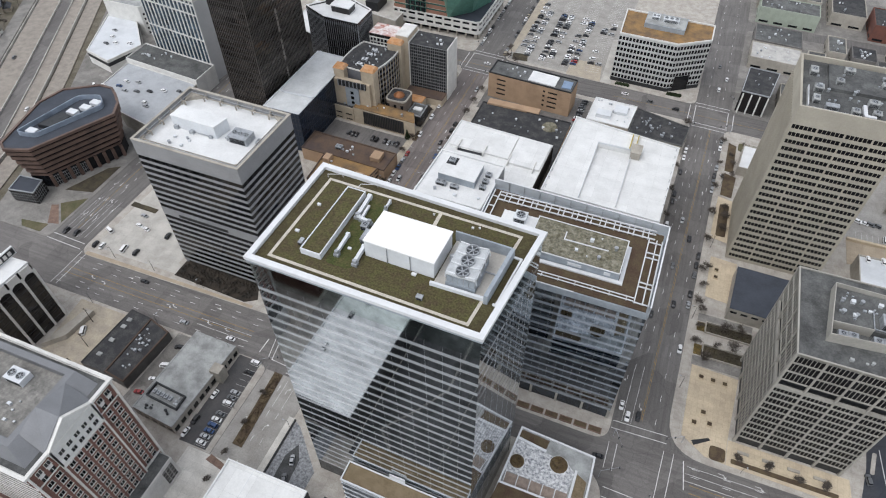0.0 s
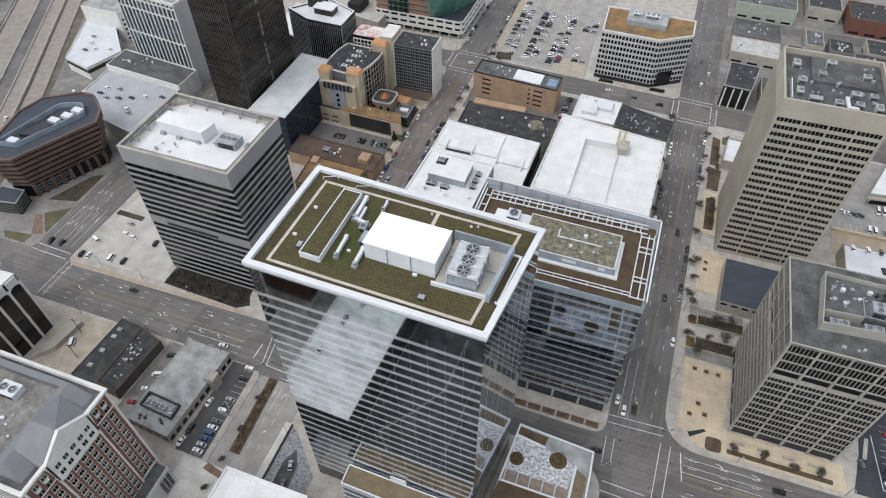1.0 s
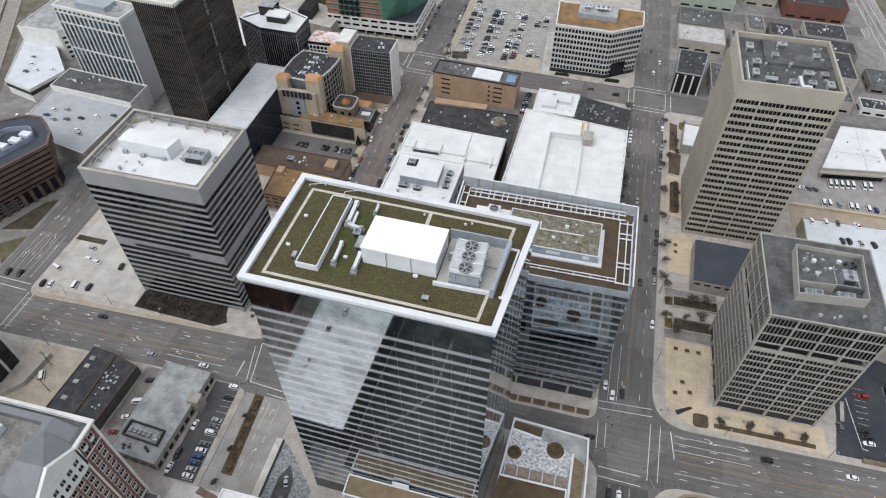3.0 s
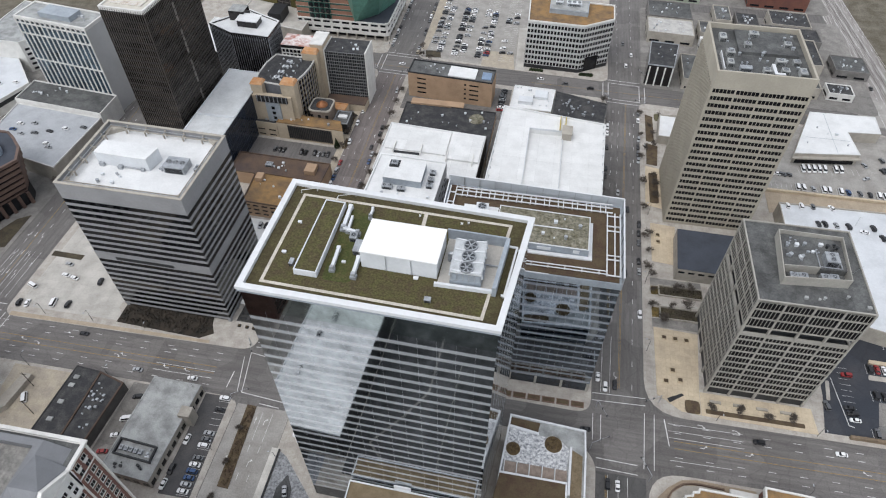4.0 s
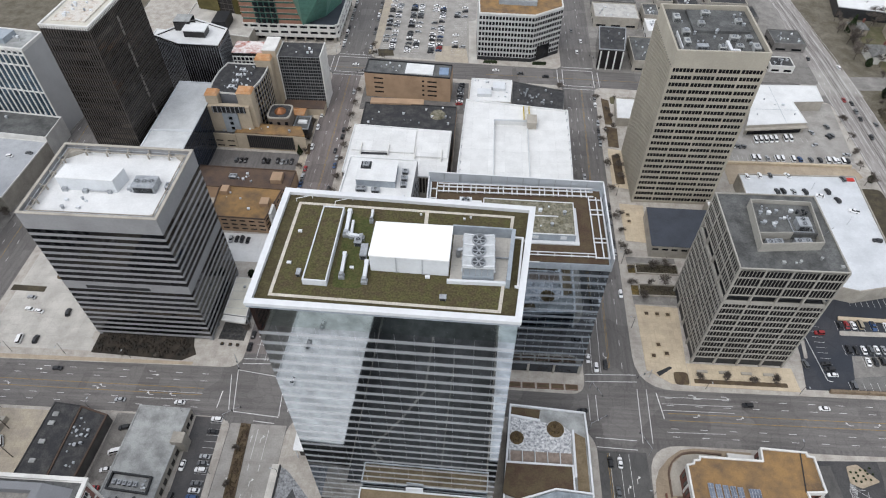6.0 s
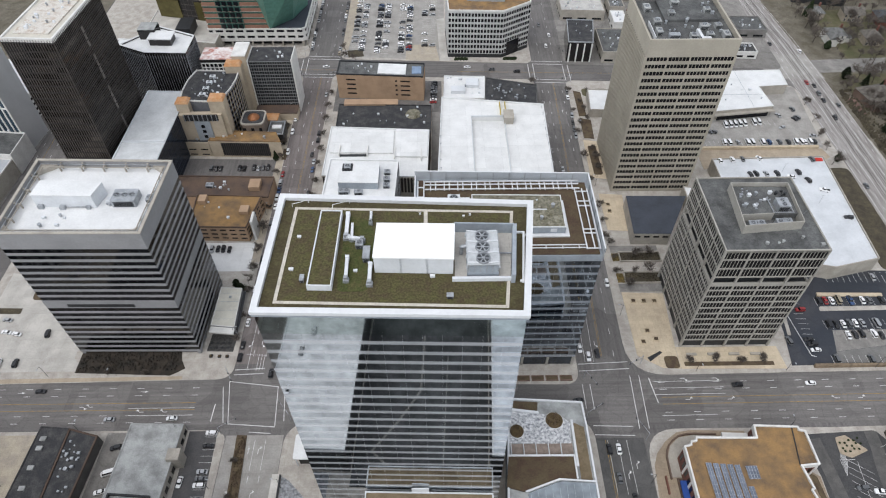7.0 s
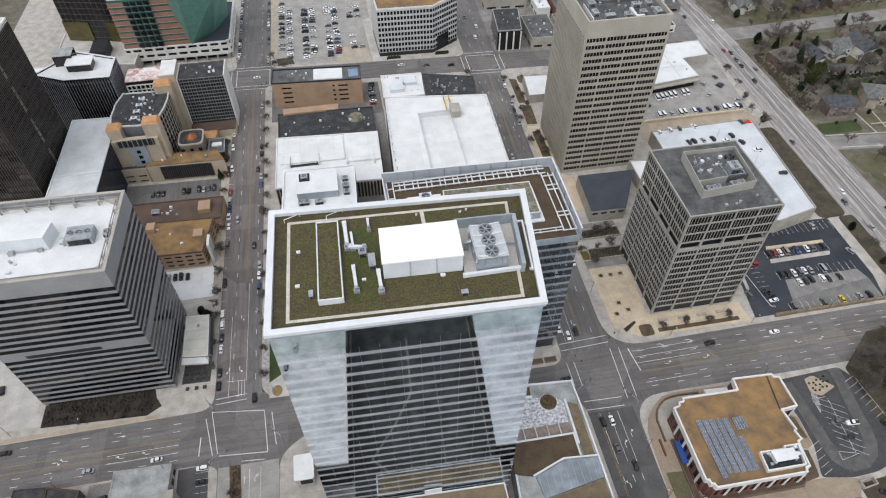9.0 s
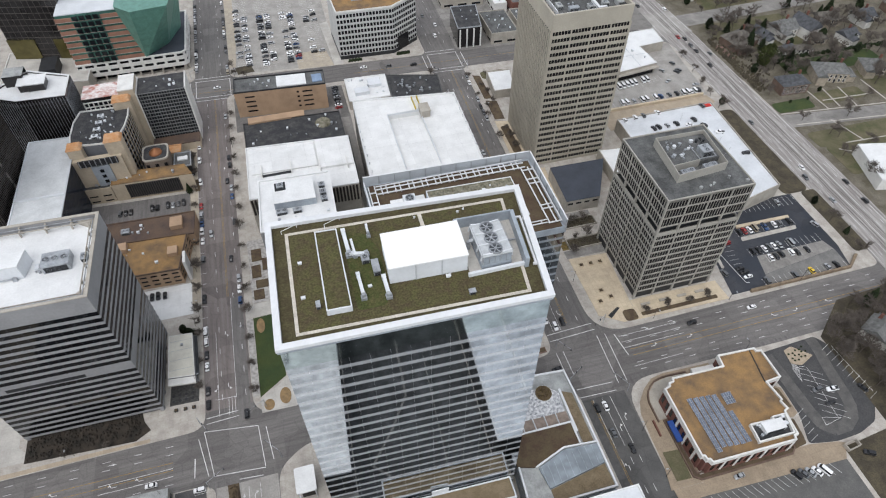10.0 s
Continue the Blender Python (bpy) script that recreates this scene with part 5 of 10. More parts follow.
part("sedum_bed", Shape().prism(inset(TOWER, 1.65), ROOFZ - 0.04, ROOFZ), SEDUM, b, "olive and brown sedum planting")
part("moss_patch", Shape().prism(rounded([(-67, 86.5), (-60, 86.5), (-59, 91), (-58.6, 104), (-61, 110), (-66.8, 112)], 1.5, 3), ROOFZ, ROOFZ + 0.05), SEDUM_GREEN, b, "bright green moss")
LOOP = [(-81.6, 83.2), (-26.6, 81.2), (-23.0, 113.0), (-80.8, 115.2)]
part("sedum_margin", Shape().ring(inset(TOWER, 1.66), inset(LOOP, 0.02), ROOFZ - 0.03, ROOFZ + 0.02), mat("dark_brown_sedum", (0.062, 0.05, 0.026), 1.0, var=0.5, size=2.0, fine=0.4, col2=(0.085, 0.075, 0.035), bump=0.08), b, "dark brown sedum margin")
part("paver_path", Shape().ring(LOOP, inset(LOOP, 0.8), ROOFZ, ROOFZ + 0.07), PAVER, b, "pale concrete paver path")
part("paver_path", Shape().box(-46.6, 102.3, ROOFZ, -45.6, 113.2, ROOFZ + 0.064), PAVER, b)
part("yard_kerb", Shape().prism([(-22.9, 88.6), (-22.4, 88.6), (-20.8, 105.0), (-21.3, 105.0)], ROOFZ, ROOFZ + 0.5), COPING, b)
part("yard_kerb", Shape().prism([(-24.0, 104.9), (-20.8, 104.7), (-20.8, 105.2), (-24.0, 105.4)], ROOFZ, ROOFZ + 0.48), COPING, b)
# raised planter
P = [(-74.0, 87.0), (-68.1, 86.8), (-67.8, 112.0), (-73.4, 112.2)]
pl = part("raised_planter", Shape().ring(P, inset(P, 0.3), ROOFZ, ROOFZ + 1.9), WHITE_PANEL, b, "long white-walled planter")
part("planting", Shape().prism(inset(P, 0.31), ROOFZ, ROOFZ + 1.7), SEDUM, pl)
# penthouse
P = [(-58.3, 92.3), (-39.3, 91.6), (-38.9, 102.9), (-57.9, 103.4)]
ph = part("penthouse", Shape().prism(P, ROOFZ, ROOFZ + 5.4), WHITE_PANEL, b, "white metal plant room")
part("roof", Shape().prism(inset(P, -0.18), ROOFZ + 5.4, ROOFZ + 5.75), mat("clean_white_membrane", (0.8, 0.8, 0.79), 0.7, var=0.03, size=9, fine=0.7), ph)
for i in range(1, 3):
    x = -58.3 + 19 * i / 3
    part("panel_joint", Shape().box(x - 0.02, 92.0 - 0.02 - 0.037 * (x + 58.3), ROOFZ, x + 0.02, 92.5 - 0.037 * (x + 58.3), ROOFZ + 5.3), STEEL, ph)
part("wall_hood", Shape().box(-54, 103.2, ROOFZ, -52.5, 104.8, ROOFZ + 1.8).box(-52.5, 103.4, ROOFZ + 1, -51, 104.4, ROOFZ + 2.2), STEEL, ph)
# screened yard with the cooling tower
yard = part("cooling_yard", Shape().prism([(-39.0, 90.2), (-25.6, 89.7), (-23.9, 105.4), (-38.6, 105.9)], ROOFZ, ROOFZ + 0.12), CONCRETE_PALE, b, "walled concrete equipment yard")
part("front_wall", Shape().box(-39.6, 89.2, ROOFZ, -25.3, 89.9, ROOFZ + 1.1), WHITE_PANEL, yard)
part("back_wall", Shape().prism([(-38.9, 105.4), (-23.8, 104.9), (-23.8, 105.3), (-38.9, 105.8)], ROOFZ, ROOFZ + 3.4), GREY_PANEL, yard)
part("side_wall", Shape().prism([(-25.6, 88.6), (-24.6, 88.6), (-23.0, 105.3), (-24.0, 105.3)], ROOFZ, ROOFZ + 3.2), GREY_PANEL, yard, "blue-grey metal screen wall")
part("cable_tray", Shape().box(-28.5, 97.2, ROOFZ + 0.8, -24.4, 97.6, ROOFZ + 1.1).box(-28.4, 92.4, ROOFZ + 0.8, -28, 97.4, ROOFZ + 1.1), STEEL, yard)
ct = thing("cooling_tower", -32.1, 95.8, ROOFZ + 0.12, "galvanised cooling tower with three large fans", "cooling tower")
z = ROOFZ + 0.12
part("basin", Shape().box(-36.0, 90.6, z, -28.4, 101.2, z + 1.4), GREY_PANEL, ct)
part("casing", Shape().box(-35.9, 90.7, z + 1.4, -28.5, 101.1, z + 4.3), STEEL, ct)
part("deck", Shape().box(-36.1, 90.5, z + 4.3, -28.3, 101.3, z + 4.55), mat("dull_zinc", (0.56, 0.58, 0.59), 0.5, 0.2, var=0.12, size=1.5), ct)
for x in (-36.0, -28.4):
    part("guard_rail", Shape().box(x - 0.04, 90.6, z + 5.5, x + 0.04, 101.2, z + 5.58).box(x - 0.04, 90.6, z + 4.55, x + 0.04, 90.7, z + 5.5).box(x - 0.04, 95.8, z + 4.55, x + 0.04, 95.9, z + 5.5).box(x - 0.04, 101.1, z + 4.55, x + 0.04, 101.2, z + 5.5), STEEL, ct)
for i in range(4):
    part("casing_rib", Shape().box(-36.0, 92.9 + 2.1 * i, z + 1.4, -35.86, 93.05 + 2.1 * i, z + 4.3), GREY_PANEL, ct)
for y in (92.3, 95.9, 99.5):
    fan_at(ct, -32.2, y, z + 4.55, 1.76, STEEL, STEEL, mat("fan_well", (0.11, 0.12, 0.13), 0.6, 0.2))
for y in (90.9, 94.1, 97.7, 101.0):
    for sx in (-1, 1):
        part("pipe", Shape().tube((-32.2 + sx * 1.2, y, z + 4.8), (-32.2 + sx * 3.6, y + 0.3, z + 4.75), 0.2, 0.2, 8).tube((-32.2 + sx * 3.6, y + 0.3, z + 4.75), (-32.2 + sx * 3.95, y + 0.3, z + 2.6), 0.2, 0.2, 8), WHITE_PANEL, ct)
for i in range(5):
    part("louvre", Shape().box(-35.5 + i * 1.42, 90.55, z + 1.6, -34.3 + i * 1.42, 90.72, z + 3.9), GREY_PANEL, ct)
part("riser_pipe", Shape().tube((-37.2, 98, z), (-37.2, 98, z + 2.6), 0.5, 0.5, 10).tube((-37.2, 98, z + 2.6), (-36, 98, z + 2.8), 0.5, 0.5, 10), STEEL, ct)


def duct(x0, y0, x1, y1, w, h, label, hood=True):
    d = thing("roof_duct", (x0 + x1) / 2, (y0 + y1) / 2, ROOFZ, label, "duct", "roof ducts")
    w *= 0.78
    a, c = Vector((x0, y0)), Vector((x1, y1))
    u = (c - a).normalized() * 1.0
    n = Vector((-u.y, u.x)) * w / 2
    part("trunk", Shape().prism([tuple(a - n), tuple(c - n), tuple(c + n), tuple(a + n)], ROOFZ + 0.5, ROOFZ + 0.5 + h), WHITE_PANEL, d)
    part("kerb_box", Shape().box(x1 - w * 0.9, y1 - w * 0.8, ROOFZ, x1 + w * 0.9, y1 + w * 0.8, ROOFZ + 0.9), STEEL, d)
    if hood:
        part("fan_box", Shape().box(x1 - w * 0.6, y1 - w * 0.5, ROOFZ + 0.9, x1 + w * 0.6, y1 + w * 0.5, ROOFZ + 1.9), STEEL, d)
        part("end_hood", Shape().prism([(x0 - w * 0.6, y0 - w * 0.4), (x0 + w * 0.6, y0 - w * 0.4), (x0 + w * 0.6, y0 + w * 0.6), (x0 - w * 0.6, y0 + w * 0.6)], ROOFZ + 0.3, ROOFZ + 1.3 + h * 0.4), WHITE_PANEL, d)
    for f in (0.2, 0.8):
        p = a.lerp(c, f)
        part("leg", Shape().box(p.x - 0.1, p.y - 0.1, ROOFZ, p.x + 0.1, p.y + 0.1, ROOFZ + 0.5), STEEL, d)


D = "white insulated duct with grey hoods on sedum"
duct(-66.3, 111.2, -66.1, 103.5, 1.2, 1.0, D)
duct(-64.9, 108.0, -64.7, 102.8, 0.8, 0.8, D, False)
duct(-65.6, 103.2, -62.0, 102.4, 1.0, 0.9, D)
duct(-60.3, 111.5, -60.3, 108.6, 0.7, 0.9, D)
duct(-65.2, 96.2, -65.0, 89.6, 1.0, 1.0, D)
duct(-59.4, 93.8, -59.3, 88.4, 1.1, 1.2, D)
roof_unit(-60.6, 97.5, ROOFZ, 1.6, 4.0, 1.7, "grey louvred exhaust unit on a green roof")
roof_unit(-62.6, 101.0, ROOFZ, 1.8, 2.2, 1.5, "grey exhaust unit on a green roof", 1)
roof_unit(-52.2, 105.6, ROOFZ, 1.6, 1.6, 1.5, "small grey vent unit on a green roof")
roof_unit(-40.2, 84.6, ROOFZ, 1.5, 1.1, 0.9, "small pipe valve assembly on sedum")
roof_unit(-75.6, 90.2, ROOFZ, 0.9, 1.8, 1.0, "small pipe valve assembly on sedum")
for i, (x, y, w) in enumerate([(-78.2, 104.2, 0.9), (-78.7, 93.4, 1.0), (-63.0, 92.7, 0.9), (-44.3, 90.8, 1.1), (-36.2, 111.0, 0.6), (-34.5, 111.6, 0.5), (-47.6, 112, 0.5), (-23, 89, 0.7), (-20.4, 104, 0.6)]):
    solid("roof_drain", Shape().box(x - w / 2, y - w * 0.3, ROOFZ, x + w / 2, y + w * 0.3, ROOFZ + 0.5).box(x - w * 0.56, y - w * 0.36, ROOFZ + 0.5, x + w * 0.56, y + w * 0.36, ROOFZ + 0.58), COPING, "small white roof hatch in sedum", "hatch", "roof hatches")
for pts in ([(-81.5, 115.3, 0), (-81.5, 115.3, 1.1), (-77.5, 116.8, 1.1), (-77.5, 116.8, 0)], [(-70.6, 112.6, 1.6), (-70.6, 114.4, 1.6), (-66.5, 116.6, 0.9), (-66.5, 116.6, 0)]):
    s = Shape()
    for p, q in zip(pts, pts[1:]):
        s.tube((p[0], p[1], ROOFZ + p[2]), (q[0], q[1], ROOFZ + q[2]), 0.09, 0.09, 6)
    solid("stand_pipe", s, COPING, "thin white bent roof pipe", "pipe", "roof pipes")

# south terrace, white canopy
b = thing("terrace_podium", -46, 74, 0, "low glass podium with a brown roof bed", "podium")
P = [(-69.4, 71.9), (-24.6, 70.7), (-24.6, 78.2), (-69.4, 79.4)]
part("body", Shape().prism(inset(P, 0.3), 0, 22.6), WINDOW_BLUE, b)
part("roof_bed", Shape().prism(inset(P, 0.42), 22.6, 22.8), mat("tan_roof_bed", (0.2, 0.155, 0.1), 1.0, var=0.35, size=3, fine=0.4, col2=(0.15, 0.115, 0.07)), b)
parapet(b, P, 22.2, 23.4, 0.4, ROOF_WG, label="pale grey parapet")
part("louvre_panel", Shape().box(-53, 78.75, 23.4, -47, 79.1, 26.4), WHITE_PANEL, b)
for j in range(5):
    part("floor_band", Shape().ring(P, inset(P, 0.4), 1 + j * 4.4, 2.6 + j * 4.4), PODIUM_BAND, b)
b = thing("entrance_canopy", -97, 101, 0, "white flat canopy over a corner entrance", "canopy")
part("roof", Shape().prism(rounded(rect(-100.2, 98, -92.6, 108.2), 0.8, 3), 7.6, 8.3), ROOF_W, b)
for x, y in ((-99.4, 98.8), (-99.4, 107.4), (-93.4, 98.8), (-93.4, 107.4)):
    part("post", Shape().cyl(x, y, 0.15, 0.25, 7.6, 8), WHITE_PANEL, b)
part("glass_wall", Shape().box(-98.6, 99.6, 0.15, -93.8, 106.6, 7.6), WINDOW, b)

# ---- podium with roof garden ----
b = thing("garden_podium", 0, 95, 0, "glass podium with a paved roof garden", "podium")
P = [(-19.5, 68), (15, 68), (15, 108), (14.6, 119.0), (-15.5, 121.0)]
part("body", Shape().prism(inset(P, 0.4), 0, 11.4), WINDOW_BLUE, b)
for j in range(3):
    part("floor_band", Shape().ring(P, inset(P, 0.5), 0.2 + 3.7 * j, 1.5 + 3.7 * j), PODIUM_BAND, b)
parapet(b, P, 11, 12.6, 0.7, COPING, label="white parapet")
part("grey_roof", Shape().prism(inset(P, 0.75), 11.4, 11.9), ROOF_GP, b)
part("mosaic_paving", Shape().prism([(-16.5, 101.8), (7.6, 101.0), (8.6, 110), (5, 113), (-5, 114), (-15, 116.3)], 11.9, 11.96), mat("chip_paving", (0.72, 0.72, 0.72), 0.9, var=0.3, size=1.1, fine=0.6, col2=(0.2, 0.21, 0.23), spread=0.5), b, "white and grey chip paving")
for x, y, r in ((2.2, 110.8, 3.6), (-13.0, 106.4, 2.9)):
    rp = part("round_planter", Shape().cyl(x, y, 11.95, r, 12.5, 24), COPING, b)
    s = Shape().cyl(x, y, 12.5, r * 0.95, 12.7, 24)
    rr = random.Random(3)
    for i in range(60):
        a, q = rr.uniform(0, 6.3), r * 0.85 * rr.random() ** 0.5
        s.cyl(x + q * math.cos(a), y + q * math.sin(a), 12.6, 0.3, 12.7 + rr.uniform(0.2, 0.8), 5, 0.08)
    part("shrubs", s, mat("dry_shrub", (0.1, 0.07, 0.045), 1.0, var=0.4, size=1, fine=0.2, col2=(0.15, 0.11, 0.05)), rp)
part("brown_bed", Shape().prism([(-15.6, 116.6), (-4, 115), (-3.4, 119.0), (-14.8, 119.8)], 11.9, 12.15), SEDUM_RED, b)
part("bed_wall", Shape().prism([(-15.2, 115.4), (-3.6, 113.8), (-3.6, 114.8), (-15.2, 116.4)], 11.9, 12.6), COPING, b)
part("brown_bed", Shape().prism([(9.4, 86.5), (13.6, 86.2), (13.6, 108), (9.6, 110)], 11.9, 12.15), mat("tan_roof_bed", (0.2, 0.155, 0.1), 1.0, var=0.35, size=3, fine=0.4, col2=(0.15, 0.115, 0.07)), b)
part("bed_wall", Shape().prism([(8.4, 92), (9.3, 92), (9.5, 111), (8.6, 111)], 11.9, 12.7), COPING, b)
for i in range(5):
    x = -15.8 + 4.8 * i
    part("timber_deck", Shape().box(x + 0.25, 96.8, 11.9, x + 4.6, 101.3, 12.1), mat("weathered_deck", (0.3, 0.24, 0.2), 0.9, var=0.2, size=2, fine=0.3), b)
    part("deck_beam", Shape().box(x, 96.6, 11.9, x + 0.25, 101.6, 12.5), COPING, b)
P2 = [(-18.6, 84.5), (-11.3, 82.4), (1.0, 86.9), (8.0, 87.0), (8.2, 96.2), (-17.0, 96.4)]
part("upper_bed", Shape().prism(P2, 11.9, 12.9), SEDUM_RED, b, "brown planted roof")
part("upper_coping", Shape().prism([(-17, 95.9), (8.2, 95.7), (8.2, 96.4), (-17, 96.6)], 12.9, 13.3).prism([(7.6, 87), (8.2, 87), (8.2, 95.7), (7.6, 95.7)], 12.9, 13.3), COPING, b)
sk = part("skylight", Shape().prism([(-11.0, 81.8), (1.2, 86.2), (14.2, 85.2), (13.8, 77.5), (-9.6, 73.5)], 11.9, 13.0), glass("skylight_glass", (0.42, 0.47, 0.5), 0.5, 0.25), b, "blue-grey glazed skylight")
for i in range(9):
    x = -10 + 2.7 * i
    part("glazing_bar", Shape().prism([(x, 74.2 + 0.16 * (x + 10)), (x + 0.07, 74.2 + 0.16 * (x + 10)), (x + 0.07, 81.9 + 0.2 * (x + 10)), (x, 81.9 + 0.2 * (x + 10))], 13.0, 13.04), STEEL, sk)
part("skylight_kerb", Shape().prism([(-11.6, 82.0), (1.2, 86.6), (14.3, 85.6), (14.3, 86.2), (1.0, 87.2), (-12, 82.6)], 11.9, 13.4), COPING, b)
part("brown_bed", Shape().prism([(-9.4, 69), (14, 69), (13.8, 77.3), (-9.4, 73.3)], 11.9, 12.2), mat("tan_roof_bed", (0.2, 0.155, 0.1), 1.0, var=0.35, size=3, fine=0.4, col2=(0.15, 0.115, 0.07)), b)

# ---- lower glass wing across the avenue ----
WING = [(-52.0, 143.6), (16.6, 143.4), (17.0, 184.0), (-52.2, 186.2)]
b = thing("glass_office_block", -17, 165, 0, "banded glass office block with planted roof and trellis", "office block")
part("core", Shape().prism(inset(WING, 1.0), 0, 72.5), DARK_METAL, b)
for a, c in sides(inset(WING, 0.4)):
    glass_face(b, a, c, 6.5, 4.3, 15, 1.9, 3.1, WING_VISION, WING_SPANDREL)
    w, m = along(a, c)
    piece("lobby_glass", Shape().box(0.4, 0.4, 0.2, w - 0.4, 0.5, 6.5).mesh("lobby_glass", WINDOW_BLUE), b, m)
    pm = Shape().box(-0.5, -0.1, 0.15, 0.5, 0.8, 6.5).mesh("column", GRID_STONE)
    for i in range(7):
        piece("column", pm, b, m @ Matrix.Translation((0.6 + (w - 1.2) * i / 6, 0, 0)))
part("roof_slab", Shape().prism(inset(WING, 0.3), 71, 73.2), GREY_PANEL, b)
part("sedum_bed", Shape().prism(inset(WING, 1.2), 73.2, 73.5), SEDUM_RED, b, "dark brown planted roof")
w, m = along(*sides(WING)[0])
for i in range(23):
    piece("screen_panel", Shape().box(0.06, 0, 0, w / 23 - 0.06, 0.2, 3.2).mesh("screen_panel", GREY_PANEL) if i == 0 else bpy.data.meshes["screen_panel"], b, m @ Matrix.Translation((i * w / 23, 0, 71.0)))
for k, (z0, z1) in ((1, (71, 77.6)), (2, (71, 77.6)), (3, (71, 75))):
    a, c = sides(WING)[k]
    w, m = along(a, c)
    n = int(w / 6)
    sp = Shape().box(0.05, 0, 0, w / n - 0.05, 0.18, z1 - z0).mesh("screen_panel", GREY_PANEL if k == 3 else mat("pale_screen", (0.5, 0.53, 0.56), 0.5, 0.2, var=0.08))
    pp = Shape().box(-0.12, 0.18, 0, 0.12, 0.6, z1 - z0).mesh("screen_post", STEEL)
    for i in range(n):
        piece("screen_panel", sp, b, m @ Matrix.Translation((i * w / n, 0.1, z0)))
        piece("screen_post", pp, b, m @ Matrix.Translation((i * w / n, 0.1, z0)))
    piece("screen_rail", Shape().box(0, 0, z1, w, 0.5, z1 + 0.2).mesh("screen_rail", COPING), b, m)
piece("screen_rail", Shape().box(0, 0, 74.2, w, 0.3, 74.4).mesh("screen_rail", COPING), b, along(*sides(WING)[0])[1])
# trellis beams
for y in (182.4, 180.6, 178.0):
    part("trellis_beam", Shape().box(-48, y, 74.6, 12.8, y + 0.4, 75.0), COPING, b)
for i in range(11):
    for o in (0, 2.0):
        part("trellis_beam", Shape().box(-46 + 5.4 * i + o, 178, 74.2, -45.6 + 5.4 * i + o, 182.6, 74.59), COPING, b)
for x in (10.6, 13.4, 15.4):
    part("trellis_beam", Shape().box(x, 146, 74.6, x + 0.4, 177.9, 75.0), COPING, b)
for y in (146.5, 154, 156, 168.5, 171, 176.5):
    part("trellis_beam", Shape().box(10.6, y, 74.2, 15.8, y + 0.4, 74.59), COPING, b)
for y in (146.6, 148.0):
    part("trellis_beam", Shape().box(-49, y, 74.6, 10.5, y + 0.3, 74.9), COPING, b)
for i in range(10):
    part("trellis_beam", Shape().box(-46 + 6 * i, 146.6, 74.2, -45.7 + 6 * i, 148.3, 74.59), COPING, b)
for x in (-51, -48.6):
    part("trellis_beam", Shape().box(x, 150, 74.6, x + 0.4, 183, 75.0), COPING, b)
for i in range(6):
    part("trellis_beam", Shape().box(-51, 152 + 5.5 * i, 74.2, -48.3, 152.4 + 5.5 * i, 74.59), COPING, b)
# wing penthouse with gravel roof
P = [(-30.5, 155.0), (4.0, 154.6), (4.2, 171.8), (-30.0, 172.6)]
ph = part("penthouse", Shape().prism(P, 73.5, 77.0), GREY_PANEL, b, "grey panelled plant room")
part("gravel_roof", Shape().prism(inset(P, 0.35), 77.0, 77.12), GRAVEL, ph)
part("roof_edge", Shape().ring(P, inset(P, 0.34), 77.0, 77.3), COPING, ph)
part("ledge", Shape().box(-30.5, 153.0, 73.5, 5.6, 154.5, 74.1).box(4.25, 154.51, 73.5, 5.6, 172, 74.1), COPING, ph, "white ledge")
part("vent_grille", Shape().box(-14.5, 154.4, 75, -9.5, 154.72, 76.2), WHITE_PANEL, ph)
part("vent_grille", Shape().box(-1.5, 154.4, 75, 0.8, 154.7, 76.4), WHITE_PANEL, ph)
part("roof_pipe", Shape().box(-18, 163.8, 77.12, -2, 164.2, 77.4).box(-18.4, 163.8, 77.12, -18, 168, 77.4), COPING, ph)
part("white_pad", Shape().box(-44, 167.5, 73.5, -30.6, 174, 74.3), ROOF_W, b)
roof_unit(-36.8, 171.0, 74.3, 4.6, 4.6, 2.2, "white rooftop cooler with one large fan", 1, material=WHITE_PANEL)
clutter(b, -26, 157, 2, 170, 77.12, 7, 5)


# ---- grid tower beside the tan plaza ----
b = thing("grid_office_tower", 86, 173, 0, "grey-beige precast grid office tower with dark windows", "office tower")
P = rect(66.0, 152.6, 106.4, 194.2)
part("core", Shape().prism(inset(P, 0.6), 0.3, 44.6).prism(inset(P, 2.5), 44.6, 49.3).prism(inset(P, 0.6), 49.3, 64.6), DARK_METAL, b)
for k, (a, c) in enumerate(sides(P)):
    lights = 7 if k % 2 == 0 else 6
    bar = 0.34 if k == 3 else 0.15
    grid_face(b, a, c, 5.0, 3.96, 10, 4, 0.7, 0.85, 0.3, lights, GRID_STONE, RIBBON, 0.15, whole=k in (1, 2), mull=bar)
    grid_face(b, a, c, 49.2, 5.23, 3, 4, 0.7, 0.75, 0.3, lights, GRID_STONE, RIBBON, 0.15, whole=k in (1, 2), mull=bar)
    w, m = along(a, c)
    cm = Shape().box(-0.45, -0.14, 0, 0.45, 0.9, 5.0).mesh("column", GRID_STONE)
    vm = Shape().box(-0.375, -0.14, 44.65, 0.375, 0.9, 49.2).mesh("void_post", GRID_STONE)
    for i in range(5):
        x = min(max(w * i / 4, 0.45), w - 0.45)
        piece("column", cm, b, m @ Matrix.Translation((x, 0, 0.2)))
        piece("void_post", vm, b, m @ Matrix.Translation((x, 0, 0)))
    piece("void_slab", Shape().box(0.01, 0, 44.7, w - 0.01, 0.9, 45.4).mesh("void_slab", GRID_STONE), b, m)
part("lobby", Shape().prism(inset(P, 3.2), 0.2, 5.0), WINDOW, b)
